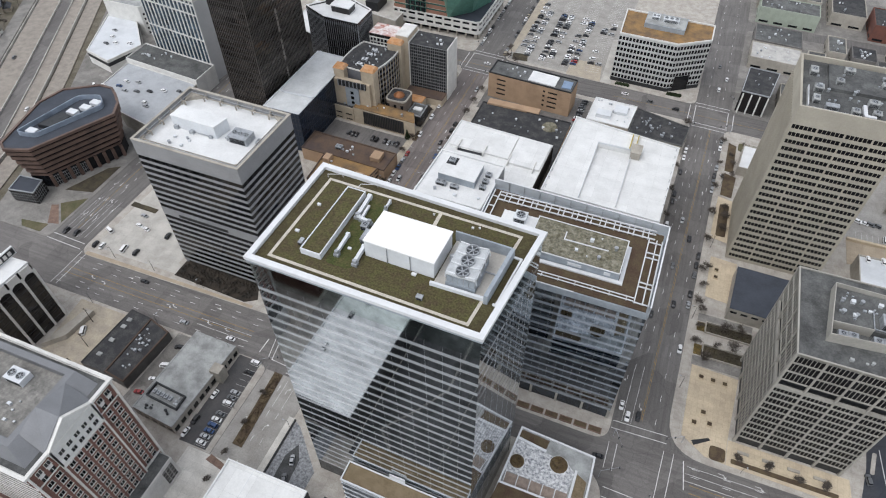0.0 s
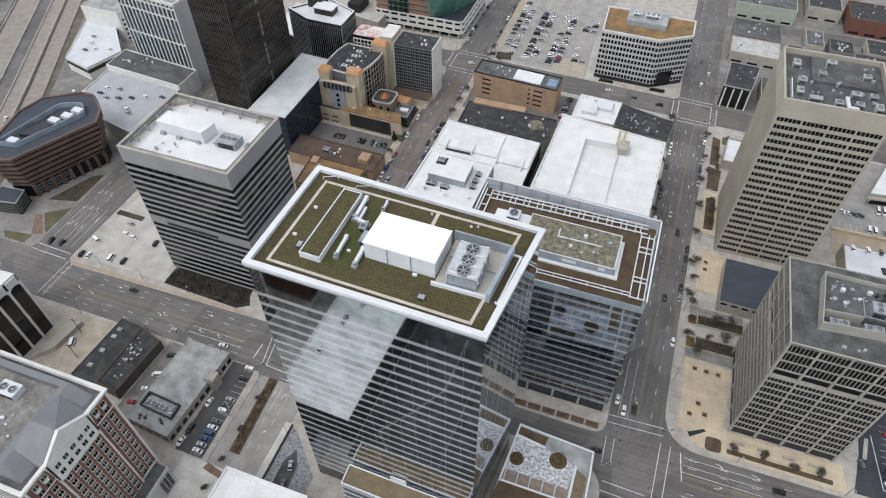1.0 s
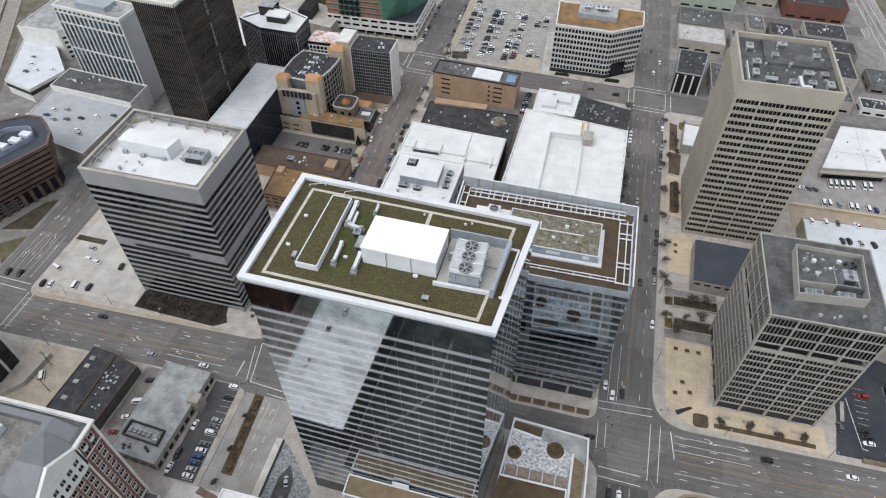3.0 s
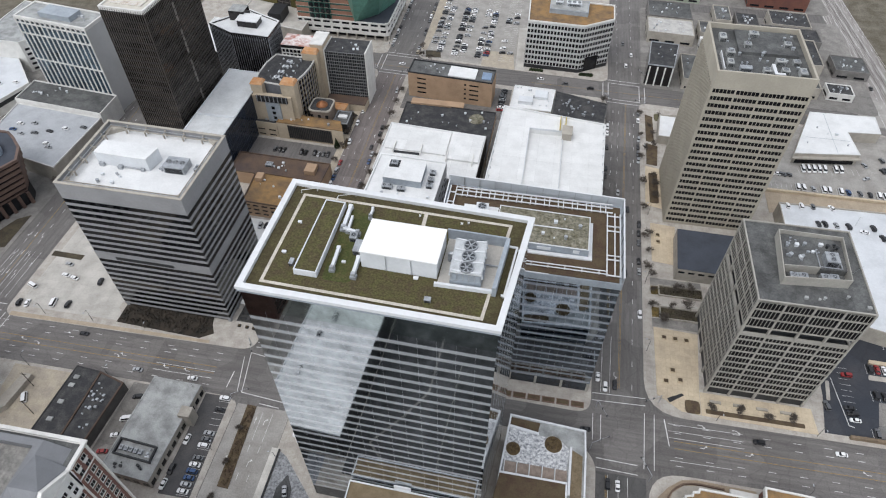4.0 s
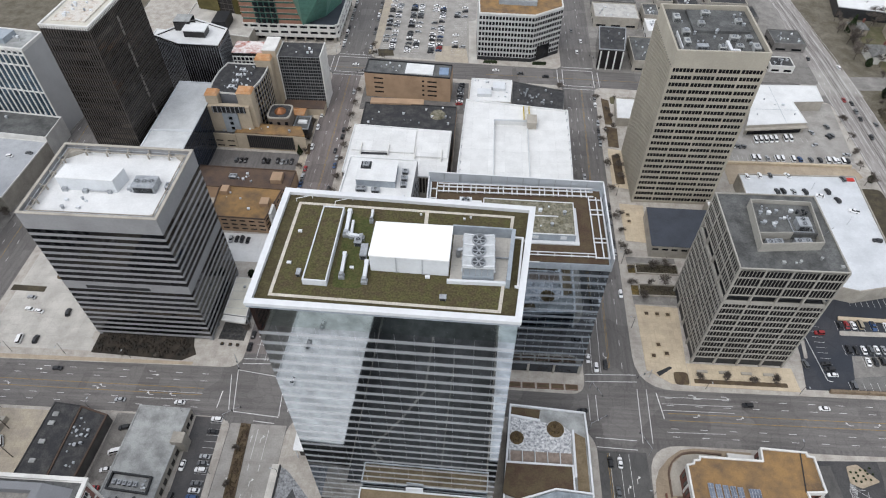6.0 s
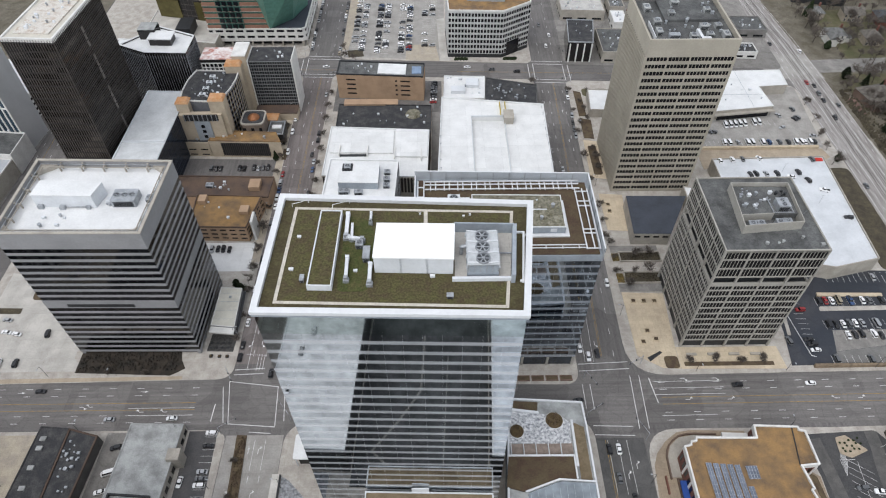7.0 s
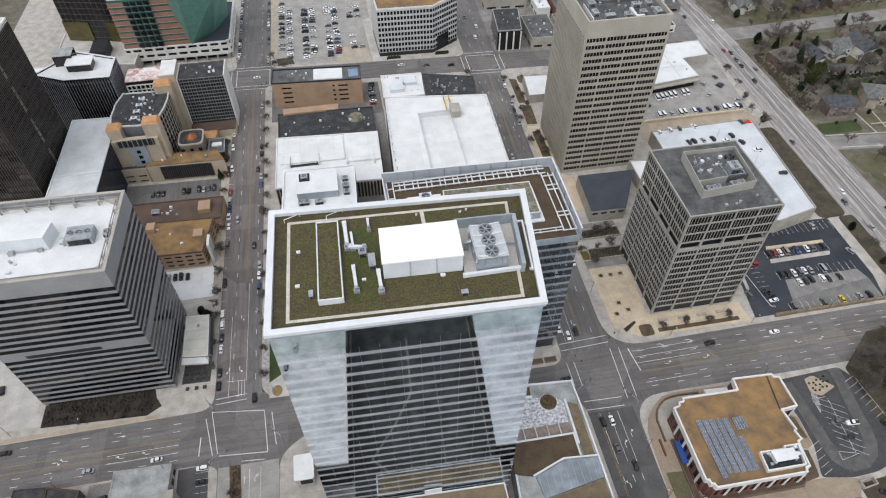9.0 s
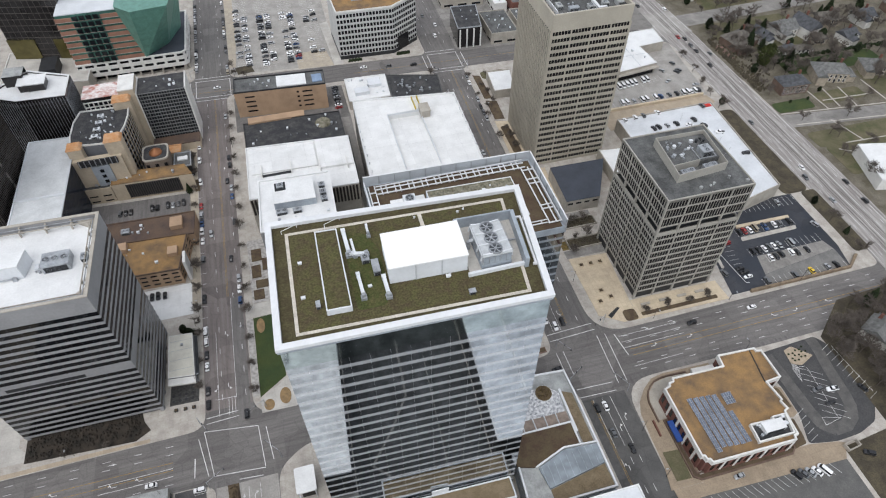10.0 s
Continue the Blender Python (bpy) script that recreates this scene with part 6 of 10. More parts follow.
part("roof", Shape().prism(inset(P, 0.5), 64.5, 65.0), ROOF_G, b, "dark grey felt roof")
parapet(b, P, 64.3, 65.5, 0.55, GRID_STONE)
P = [(75.0, 161.8), (99.0, 164.0), (100.6, 186.2), (77.0, 186.6)]
part("screen_wall", Shape().ring(P, inset(P, 0.35), 65, 69.4), GRID_STONE, b, "beige plant screen wall")
part("plant_deck", Shape().prism([(75.6, 168.8), (99.3, 170), (100.1, 185.6), (77.2, 186)], 65, 67.6), ROOF_G, b)
part("cross_wall", Shape().prism([(75.9, 168.2), (89, 169.0), (89, 169.3), (75.9, 168.5)], 65, 69.0), GRID_STONE, b)
for x in (78.5, 81.8, 89.5, 92.7):
    roof_unit(x + 1.0, 164.6 + 0.09 * (x - 76), 65.0, 2.9, 2.4, 3.0, "grey condenser with a round fan inside a screen", 1)
roof_unit(93.5, 173.5, 67.6, 4.6, 5.0, 3.0, "grey rooftop chiller inside a screen wall", 2)
clutter(b, 78.5, 171, 91, 184.5, 67.6, 14, 8, STEEL)
clutter(b, 79, 171, 98, 184.5, 67.6, 8, 18)
clutter(b, 94, 178, 99, 184, 67.6, 6, 9, DARK_METAL)
clutter(b, 70, 155, 104, 160, 65, 5, 10, ROOF_GP)
part("pipe_frame", Shape().box(88.9, 169.5, 68.6, 97, 169.8, 68.9).box(88.9, 169.8, 68.6, 89.2, 178, 68.9).box(96.6, 169.8, 68.6, 97, 177, 68.9).box(88.9, 169.5, 67.6, 89.2, 169.8, 68.6).box(96.7, 176.7, 67.6, 97, 177, 68.6), STEEL, b)
solid("mast", Shape().tube((101.5, 171, 65), (103.5, 170.5, 71), 0.06, 0.04, 5), STEEL, "thin steel mast on a flat roof", "mast")
for i in range(4):
    solid("bench", Shape().box(68 + 9.6 * i, 147.6, 0.29, 72.6 + 9.6 * i, 148.8, 0.9), DECK_WALL, "long low stone bench on tan paving", "bench", "forecourt benches")

# ---- tan tower ----
b = thing("tan_office_tower", 75, 277, 0, "tall tan precast office tower with punched windows", "office tower")
P = rect(54.2, 256.0, 96.2, 299.5)
part("core", Shape().prism(inset(P, 0.7), 0.1, 88.9), DARK_METAL, b)
for k, (a, c) in enumerate(sides(P)):
    if k in (0, 2):
        grid_face(b, a, c, 0.4, 3.83, 22, 4, 0.7, 1.7, 0.3, 6, TAN_STONE, RIBBON, 0.12, whole=(k == 2), mull=0.17, cap=False)
    else:
        grid_face(b, a, c, 0.4, 3.83, 22, 20, 0.75, 1.5, 0.15, 1, TAN_STONE, RIBBON, 0.5, whole=True, mull=0.6, cap=False)
part("top_band", Shape().ring(P, inset(P, 0.95), 84.66, 93.6), TAN_STONE, b, "plain tan parapet band")
part("roof", Shape().prism(inset(P, 1.0), 89, 91.2), ROOF_G, b, "dark grey felt roof")
part("plant_deck", Shape().box(66, 276, 91.2, 92, 296, 92.6), ROOF_G, b)
for x, y, w, d, h, n in [(61, 266, 2.6, 4.4, 2, 1), (67, 262, 5, 2.6, 2, 0), (76, 262, 3, 3, 1.8, 1), (84, 263, 3, 3, 1.8, 1), (91, 262, 2.8, 5, 2.4, 1), (83, 270, 4, 3, 2.2, 1), (90, 271, 3, 3, 1.8, 1), (62, 275, 3.6, 3.6, 2, 1), (70, 281, 3, 3, 1.6, 1), (88, 284, 3, 3, 1.6, 1), (74, 291, 4, 3, 1.8, 1), (60, 288, 3, 5, 2.2, 1)]:
    roof_unit(x, y, 92.6 if 276 < y < 296 and 66 < x < 92 else 91.2, w, d, h, "pale grey rooftop unit on a dark felt roof", n, material=ROOF_GP if n else STEEL)
part("screen_fence", Shape().box(57.5, 259, 91.2, 57.8, 274, 93.4).box(57.8, 258.8, 91.2, 78, 259.1, 92.4), COPING, b)
part("duct_run", Shape().box(79, 259.5, 91.2, 80.4, 268, 92.4).box(79, 259.2, 91.2, 83.5, 260.6, 92.6), COPING, b)
clutter(b, 60, 262, 93, 296, 92.6, 18, 4, STEEL)

# ---- grey banded tower ----
b = thing("banded_office_tower", -178, 173, 0, "grey banded office tower with dark ribbon windows", "office tower")
P = [(-204.2, 152.2), (-150.2, 151.6), (-149.6, 192.0), (-204.4, 193.6)]
part("core", Shape().prism(inset(P, 0.9), 0, 74.9), DARK_METAL, b)
PITCH = 3.62
for k, (a, c) in enumerate(sides(P)):
    w, m = along(a, c)
    bm_ = Shape().box(0, 0, 0, w, 0.8, 1.5).mesh("stone_band", BAND_GREY)
    gm = Shape().box(0.07, 0.07, -0.05, w - 0.07, 0.3, PITCH - 1.44).mesh("ribbon_window", RIBBON_BRIGHT)
    mm = Shape().box(-0.05, 0.03, 5.7, 0.05, 0.075, 5.5 + PITCH * 18).mesh("window_bar", DARK_METAL)
    for i in range(1, int(w / 3.6)):
        piece("window_bar", mm, b, m @ Matrix.Translation((i * 3.6, 0, 0)))
    for j in range(-1, 18):
        z = 5.6 + PITCH * j
        if j == 8:
            piece("plant_band", Shape().box(0, 0.002, 0, w, 0.8, PITCH).mesh("plant_band", BAND_GREY), b, m @ Matrix.Translation((0, 0, z)))
            if k == 0:
                piece("plant_louvre", Shape().box(w * 0.17, -0.05, PITCH * 0.2, w * 0.68, 0.1, PITCH * 0.72).mesh("plant_louvre", DARK_METAL), b, m @ Matrix.Translation((0, 0, z)))
            continue
        piece("stone_band", bm_, b, m @ Matrix.Translation((0, 0, z)))
        piece("ribbon_window", gm, b, m @ Matrix.Translation((0, 0, z + 1.5)))
    piece("top_band", Shape().box(0, 0.003, 5.6 + PITCH * 18, w, 0.8, 79.0).mesh("top_band", BAND_GREY), b, m)
    cm = Shape().box(-0.7, 0.1, 0, 0.7, 1.6, 5.6).mesh("column", BAND_GREY)
    for i in range(6):
        if k == 0 and 0 < i < 5:
            continue
        piece("column", cm, b, m @ Matrix.Translation((1 + (w - 2) * i / 5, 0, 0.1)))
# lobby walls all dark: the deep shadow under the tower is in their colour
part("lobby", Shape().prism(inset(P, 3), 0.1, 5.6), DARK_METAL, b)
part("coping", Shape().ring(inset(P, -0.15), inset(P, 1.0), 79.0, 79.35), DECK_WALL, b, "pale beige coping")
part("roof", Shape().prism(inset(P, 0.85), 75, 75.6), ROOF_W, b, "bright white roof membrane")
I = inset(P, 1.2)
for i, q in enumerate(I):
    n, p = I[(i + 1) % 4], I[i - 1]
    f = Vector(q).lerp(Vector(n), 0.13), Vector(q).lerp(Vector(p), 0.13)
    part("corner_deck", Shape().prism([q, tuple(f[0]), tuple(f[1])], 75.6, 77.6), DECK_WALL, b)
RR = inset(P, 3.0)
part("screen_rail", Shape().ring(RR, inset(RR, 0.25), 77.6, 78.0), DECK_WALL, b)
part("track_rail", Shape().ring(inset(P, 1.9), inset(P, 2.1), 78.2, 78.5), STEEL, b)
for a, c in sides(inset(P, 1.0)):
    w, m = along(a, c)
    bm2 = Shape().box(-0.3, 0, 75.6, 0.3, 0.6, 78.6).box(-0.25, 0.6, 77.4, 0.25, 2.4, 77.9).box(-0.25, 1.9, 75.6, 0.25, 2.4, 77.4).mesh("bracket", DECK_WALL)
    n = 6 if w > 45 else 5
    for i in range(1, n):
        piece("bracket", bm2, b, m @ Matrix.Translation((w * i / n, 0, 0)))
P = [(-196.0, 169.6), (-173.0, 168.8), (-171.4, 176.4), (-195.4, 177.6)]
ph = part("penthouse", Shape().prism(P, 75.6, 81.6), WHITE_PANEL, b, "white plant room")
part("roof", Shape().prism(inset(P, -0.12), 81.6, 81.9), ROOF_W, ph)
part("wall_pipe", Shape().tube((-184, 168.9, 76.2), (-175.5, 168.6, 76.2), 0.25, 0.25, 6).box(-186.5, 167.6, 75.6, -184.6, 169.2, 77).box(-176.5, 167.8, 75.6, -175, 168.8, 77), STEEL, b)
part("wall_vent", Shape().box(-195, 168.2, 75.6, -193, 169.8, 77.2), STEEL, b)
roof_unit(-162.4, 172.2, 75.6, 9.0, 6.6, 3.4, "grey louvred chiller with fans on a white roof", 3)
roof_unit(-153.8, 172.6, 75.6, 2.0, 3.0, 1.8, "small grey pump unit on a white roof", 1)
clutter(b, -170, 169, -167.5, 175, 75.6, 4, 13)
clutter(b, -195, 157, -156, 166, 75.6, 5, 14)

# ---- towers of fins and floor lines ----
def fin_tower(name, label, P, h, fh, step, finw, proud, fin, pane, roofm, edge, lines=(), lineh=0.5, line_mat=None, plain=(), plain_mat=None, top=1.4, seen=(0, 1, 2, 3, 4, 5)):
    """A glass shaft with storey panes, slim upright fins, some level bands and, on some sides, a plain wall."""
    b = thing(name, sum(p[0] for p in P) / len(P), sum(p[1] for p in P) / len(P), 0, label, "office tower")
    part("core", Shape().prism(inset(P, 0.3), 0, h - 0.5), DARK_METAL, b)
    nf = int(h / fh)
    for k, (a, c) in enumerate(sides(P)):
        w, m = along(a, c)
        if k in plain:
            piece("plain_wall", Shape().box(0, -0.1, 0, w, 0.8, h).mesh("plain_wall", plain_mat), b, m)
            continue
        pm = Shape().box(0.02, 0.0, 0.04, w - 0.02, 0.8, fh - 0.04).mesh("window_strip", pane)
        for j in range(nf if k in seen else 0):
            piece("window_strip", pm, b, m @ Matrix.Translation((0, 0, j * fh)))
        if k not in seen:
            continue
        n = round(w / step)
        fm = Shape().box(-finw / 2, -proud, 0, finw / 2, 0.3, h - 0.2).mesh("fin", fin)
        for i in range(n + 1):
            piece("fin", fm, b, m @ Matrix.Translation((min(max(w * i / n, finw / 2), w - finw / 2), 0, 0)))
        lm = Shape().box(0, -proud * 0.6, 0, w, 0.3, lineh).mesh("floor_band", line_mat or fin)
        for z in lines:
            piece("floor_band", lm, b, m @ Matrix.Translation((0, 0, z)))
    part("top_band", Shape().ring(inset(P, -0.12), inset(P, 0.85), h - top, h + 0.6), edge, b)
    part("roof", Shape().prism(inset(P, 0.8), h - 0.6, h - 0.1), roofm, b)
    return b


BLACK_RIB = mat("black_rib", (0.115, 0.103, 0.095), 0.6, 0.2, var=0.25, size=5, fine=0.6)
# the wide swing puts mottled reflections into the tint of the panes
PANE_BROWN = glass("brown_black_glass", (0.14, 0.127, 0.115), 0.8, 0.1, wave=0.02, panes=(9.0, 9.0, 3.75), swing=(0.25, 1.7))
FLOORS = [3.75 * j - 0.5 for j in range(1, 24)]
b = fin_tower("black_office_tower", "tall near-black ribbed office tower with pale roof rim", [(-244.2, 263.4), (-219.3, 261.8), (-216.2, 310.3), (-241.2, 312)], 92.5, 3.75, 1.3, 0.24, 0.3, BLACK_RIB, PANE_BROWN, mat("cream_roof", (0.58, 0.55, 0.48), 0.85, var=0.1, size=5), WHITE_TRIM, FLOORS, 0.9, mat("black_floor_line", (0.022, 0.02, 0.02), 0.6), seen=(0, 1))
w, m = along((-219.3, 261.8), (-216.2, 310.3))
pm = Shape().box(-0.8, -0.38, 0, 0.8, 0.0, 3.0).mesh("pale_panel", mat("grey_brown_panel", (0.24, 0.22, 0.2), 0.6, 0.2, var=0.3, size=2.5, fine=0.6))
for j in range(22):
    if j % 5 != 3:
        piece("pale_panel", pm, b, m @ Matrix.Translation((w * 0.5, 0, 4.2 + 3.75 * j)))
part("mech_deck", Shape().prism([(-240, 268), (-223, 267), (-220.4, 305), (-237.4, 307)], 92.4, 93.0), mat("speckled_roof", (0.6, 0.57, 0.52), 0.9, var=0.3, size=2.5, fine=0.5, col2=(0.36, 0.26, 0.18), spread=0.6), b)
clutter(b, -236, 271, -224, 302, 93.0, 18, 31)
b = fin_tower("white_fin_tower", "white office tower with slim vertical fins and blue glass", [(-338, 304), (-287, 297), (-285, 316), (-336, 323)], 58, 3.7, 3.6, 0.85, 0.4, WHITE_TRIM, glass("pale_blue_glass", (0.09, 0.14, 0.19), 0.5, 0.06, panes=(3.4, 30.0, 3.7), swing=(0.6, 1.3)), ROOF_GP, WHITE_TRIM, (0.3, 29.5, 47.2, 54.0), 1.0, None, (1,), mat("grey_end_wall", (0.5, 0.5, 0.5), 0.7, var=0.06, size=9), 1.4, (0,))
part("penthouse", Shape().prism([(-322, 306), (-300, 303), (-298.6, 313), (-320.6, 316)], 57.9, 61), GREY_PANEL, b)
clutter(b, -318, 305, -292, 314, 57.9, 10, 32)
SILVER_FIN = mat("silver_fin", (0.34, 0.35, 0.37), 0.5, 0.3, var=0.1)
b = fin_tower("black_office_block", "black office block with thin silver fins and white roof", [(-233, 340), (-215, 331), (-190.2, 330), (-190, 350), (-214, 361)], 44, 3.7, 1.6, 0.14, 0.3, SILVER_FIN, BLACK_GLASS, ROOF_W, BLACK_GLASS, (), 0.3, None, seen=(0, 1, 2))
part("roof_rim", Shape().ring([(-233, 340), (-215, 331), (-190.2, 330), (-190, 350), (-214, 361)], inset([(-233, 340), (-215, 331), (-190.2, 330), (-190, 350), (-214, 361)], 0.9), 44.6, 45.0), ROOF_W, b)
part("upper_storey", Shape().prism([(-214, 340), (-201, 339.5), (-201, 348), (-214, 349)], 43.9, 48), BLACK_GLASS, b)
part("upper_roof", Shape().prism([(-214.6, 339.4), (-200.4, 338.9), (-200.4, 348.6), (-214.6, 349.6)], 48, 48.5), ROOF_W, b)
part("upper_storey", Shape().box(-222, 347, 43.9, -212, 356, 50), BLACK_GLASS, b)
part("upper_roof", Shape().box(-222, 347, 50, -212, 356, 50.3), ROOF_GP, b)
b = thing("window_grid_block", -144, 342, 0, "dark window-grid office block with pale end walls", "office block")
P = rect(-157, 334, -130.5, 350.5)
part("body", Shape().prism(inset(P, 0.6), 0, 36), DARK_METAL, b)
for k, (a, c) in enumerate(sides(P)):
    if k in (0, 2):
        grid_face(b, a, c, 4, 2.3, 14, 9, 0.35, 0.4, 0.5, 2, mat("dark_mesh", (0.2, 0.205, 0.21), 0.7), WINDOW, 0.05, mull=0.2, whole=(k == 2))
    else:
        part("end_wall", Shape().box(-157.2 if k == 3 else -130.9, 333.8, 0, -156.6 if k == 3 else -130.3, 350.7, 37), WHITE_TRIM, b)
part("roof", Shape().box(-156.5, 334.5, 35.9, -131, 350, 36.5), ROOF_K, b)
part("stair_tower", Shape().box(-165.5, 333.5, 0, -157.4, 349, 40), BUFF, b, "tall cream stair tower")
part("stair_roof", Shape().box(-165.7, 333.3, 40, -157.2, 349.2, 40.6), WHITE_TRIM, b)
P = rect(-186, 337, -165.7, 350)
part("rear_body", Shape().prism(P, 0, 36), BLACK_GLASS, b)
for a, c in sides(P)[:1]:
    grid_face(b, (a[0], a[1] - 0.6), (c[0], c[1] - 0.6), 6, 3.5, 8, 8, 0.5, 0.6, 0.5, 1, WHITE_TRIM, WINDOW, 0.1)
part("rear_roof", Shape().prism(inset(P, -0.2), 36, 36.4), ROOF_RED, b, "white roof with red patches")
part("base", Shape().box(-157, 325, 0, -131, 333.6, 5), BUFF, b)
part("base_roof", Shape().box(-157.2, 324.8, 5, -130.8, 333.7, 5.4), ROOF_BROWN, b)
clutter(b, -154, 336, -133, 348, 36.5, 7, 41)


# ---- plain blocks with a roof, a parapet and windows ----
def low_block(name, label, pts, h, wall, roofm, category="building", edge=None, rim=0.5, lip=0.7, rows=0, bays=6, winh=1.6, z0=0.0, faces=None, sill=1.2, fh=3.6, pane=None, wfrac=0.62):
    """A flat-roofed building: walls, roof, parapet and single windows set into shallow frames."""
    b = thing(name, sum(p[0] for p in pts) / len(pts), sum(p[1] for p in pts) / len(pts), z0, label, category)
    part("wall", Shape().prism(pts, z0, h), wall, b)
    part("roof", Shape().prism(inset(pts, rim), h, h + 0.12), roofm, b)
    parapet(b, pts, h, h + lip, rim, edge or wall)
    if rows:
        add_windows(b, pts, h, rows, bays, winh, z0, faces, sill, fh, pane or WINDOW, wfrac)
    return b


def add_windows(b, pts, h, rows, bays, winh, z0, faces, sill, fh, pane, wfrac=0.62, frame_m=None):
    for k, (a, c) in enumerate(sides(pts)):
        if faces is not None and k not in faces:
            continue
        w, m = along(a, c)
        n = max(1, round(w / bays))
        ww = w / n * wfrac
        fm = Shape().ring([(0, 0), (ww, 0), (ww, 1), (0, 1)], [(0.1, 0), (ww - 0.1, 0), (ww - 0.1, 1), (0.1, 1)], 0, 0.1)
        pm = Shape().box(0.0, -0.05, 0, ww, 0.1, winh).mesh("window", pane)
        sm = Shape().box(-0.08, -0.14, -0.14, ww + 0.08, 0.05, -0.001).mesh("sill", frame_m or WHITE_TRIM)
        for j in range(rows):
            for i in range(n):
                mm = m @ Matrix.Translation(((i + 0.5) * w / n - ww / 2, 0, z0 + sill + j * fh))
                piece("window", pm, b, mm)
                if frame_m:
                    piece("sill", sm, b, mm)


# white-roofed block with plant room, behind the tower
P = [(-98.2, 205.5), (-63.6, 204.8), (-62.4, 238.6), (-96.8, 240.0)]
b = low_block("white_roofed_block", "pale block with a white roof and plant room", P, 38.5, BAND_GREY, ROOF_W, edge=ROOF_W, rim=0.7, lip=0.9, rows=8, bays=7, fh=4.2, winh=1.9, faces=(1, 3))
Q = [(-90.3, 218.5), (-71.4, 217.8), (-71.4, 232.2), (-90.2, 232.4)]
ph = part("penthouse", Shape().prism(Q, 38.6, 42.6), GREY_PANEL, b)
part("roof", Shape().prism(inset(Q, -0.2), 42.6, 42.9), ROOF_W, ph)
part("roof_opening", Shape().box(-89, 226.2, 42.9, -84, 231.6, 43.1), DARK_METAL, ph)
roof_unit(-86.5, 228.8, 43.1, 3.0, 3.0, 1.0, "dark condenser in a roof opening", 1)
roof_unit(-87.5, 215.6, 38.6, 5.0, 2.6, 1.8, "grey condenser on a white roof", 2)
roof_unit(-80.5, 214.9, 38.6, 4.0, 2.2, 1.8, "grey condenser on a white roof", 1)
for y in (219.5, 224, 229):
    roof_unit(-67.6, y, 38.6, 3.0, 2.6, 1.7, "grey condenser on a white roof", 1)
clutter(b, -96, 208, -66, 213, 38.6, 6, 51)
# two-level white deck with a dark louvred side
P = [(-103.5, 244.0), (-48.4, 242.0), (-47.4, 281.2), (-102.8, 285.0)]
BROWN_FIN = mat("dark_brown_fin", (0.03, 0.024, 0.022), 0.7)
b = low_block("white_deck_building", "white-roofed parking deck with dark louvred edge", P, 24.2, DECK_WALL, DECK_W, edge=ROOF_W, rim=0.5, lip=0.8)
for a, c in sides(P)[:2]:
    w, m = along(a, c)
    lm = Shape().box(-0.5, -0.6, 14, 0.5, 0.0, 23.8).mesh("fin", BROWN_FIN)
    piece("pale_band", Shape().box(0.5, -0.12, 14, w - 0.5, 0.05, 23.6).mesh("pale_band", DECK_WALL), b, m)
    for i in range(int(w / 1.7)):
        piece("fin", lm, b, m @ Matrix.Translation((1 + 1.7 * i, 0, 0)))
part("raised_roof", Shape().prism([(-66, 258), (-48.6, 257.4), (-47.9, 280.6), (-66, 281.6)], 24.3, 25.6), DECK_W, b)
part("raised_roof", Shape().prism([(-101, 262), (-67, 261), (-67, 280.5), (-101.6, 283.6)], 24.3, 25.2), DECK_W, b)
# thin dark plate on the deck stands for the shade in a ramp slot
part("ramp_slot", Shape().box(-96, 259.2, 24.33, -81, 261.2, 24.4), DARK_METAL, b)
for x, y in ((-96, 262), (-81, 261.6), (-66.2, 259), (-52, 258)):
    part("low_wall", Shape().box(x, y - 3, 24.3, x + 0.5, y + 5, 26.4), WHITE_TRIM, b)
w, m = along(P[2], P[3])
pm = Shape().box(0, -0.2, 21, 1.3, 0.3, 24.9).mesh("merlon", DECK_WALL)
for i in range(18):
    piece("merlon", pm, b, m @ Matrix.Translation((0.8 + i * 3.05, 0, 0)))
# large white parking deck
P = [(-43.0, 238.6), (16.2, 236.6), (17.6, 297.0), (-40.4, 304.8)]
b = thing("parking_deck", -13, 270, 0, "large parking deck with a bright white top", "parking deck")
part("wall", Shape().prism(P, 0, 26.0), DECK_WALL, b)
RAMP = [(-23.9, 239.4), (-5.7, 238.8), (-5.7, 286.0), (-23.9, 286.0)]
for pts in ([P[0], (-23.9, 238.0), (-23.9, 302.6), P[3]], [(-5.7, 237.4), P[1], P[2], (-5.7, 300.1)], [(-23.9, 286.0), (-5.7, 286.0), (-5.7, 300.1), (-23.9, 302.6)]):
    part("deck", Shape().prism(pts, 26.0, 29.5), DECK_W, b)
v = [(-23.9, 238.0, 29.46), (-5.7, 237.4, 29.46), (-5.7, 286.0, 27.0), (-23.9, 286.0, 27.0)]
part("ramp", Shape().add([(x, y, 26.0) for x, y, z in v] + v, [(3, 2, 1, 0), (4, 5, 6, 7), (0, 1, 5, 4), (1, 2, 6, 5), (2, 3, 7, 6), (3, 0, 4, 7)]), DECK_W, b)
parapet(b, P, 29.5, 30.5, 0.45, ROOF_W)
# dark bands on the solid wall stand for the shade inside open storeys
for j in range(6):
    part("storey_shade_band", Shape().ring(inset(P, -0.05), inset(P, 0.3), 2.6 + 3.8 * j, 4.4 + 3.8 * j), DARK_METAL, b)
for x in (-24.2, -5.7):
    part("deck_wall", Shape().box(x, 240, 29.5, x + 0.3, 286, 30.5), ROOF_WG, b)
part("ramp_head_wall", Shape().box(-24.2, 286.0, 29.5, -5.4, 286.35, 30.6), ROOF_WG, b)
part("stair_tower", Shape().box(-6, 279.5, 29.5, -1, 287, 33.4), DECK_WALL, b, "beige stair tower")
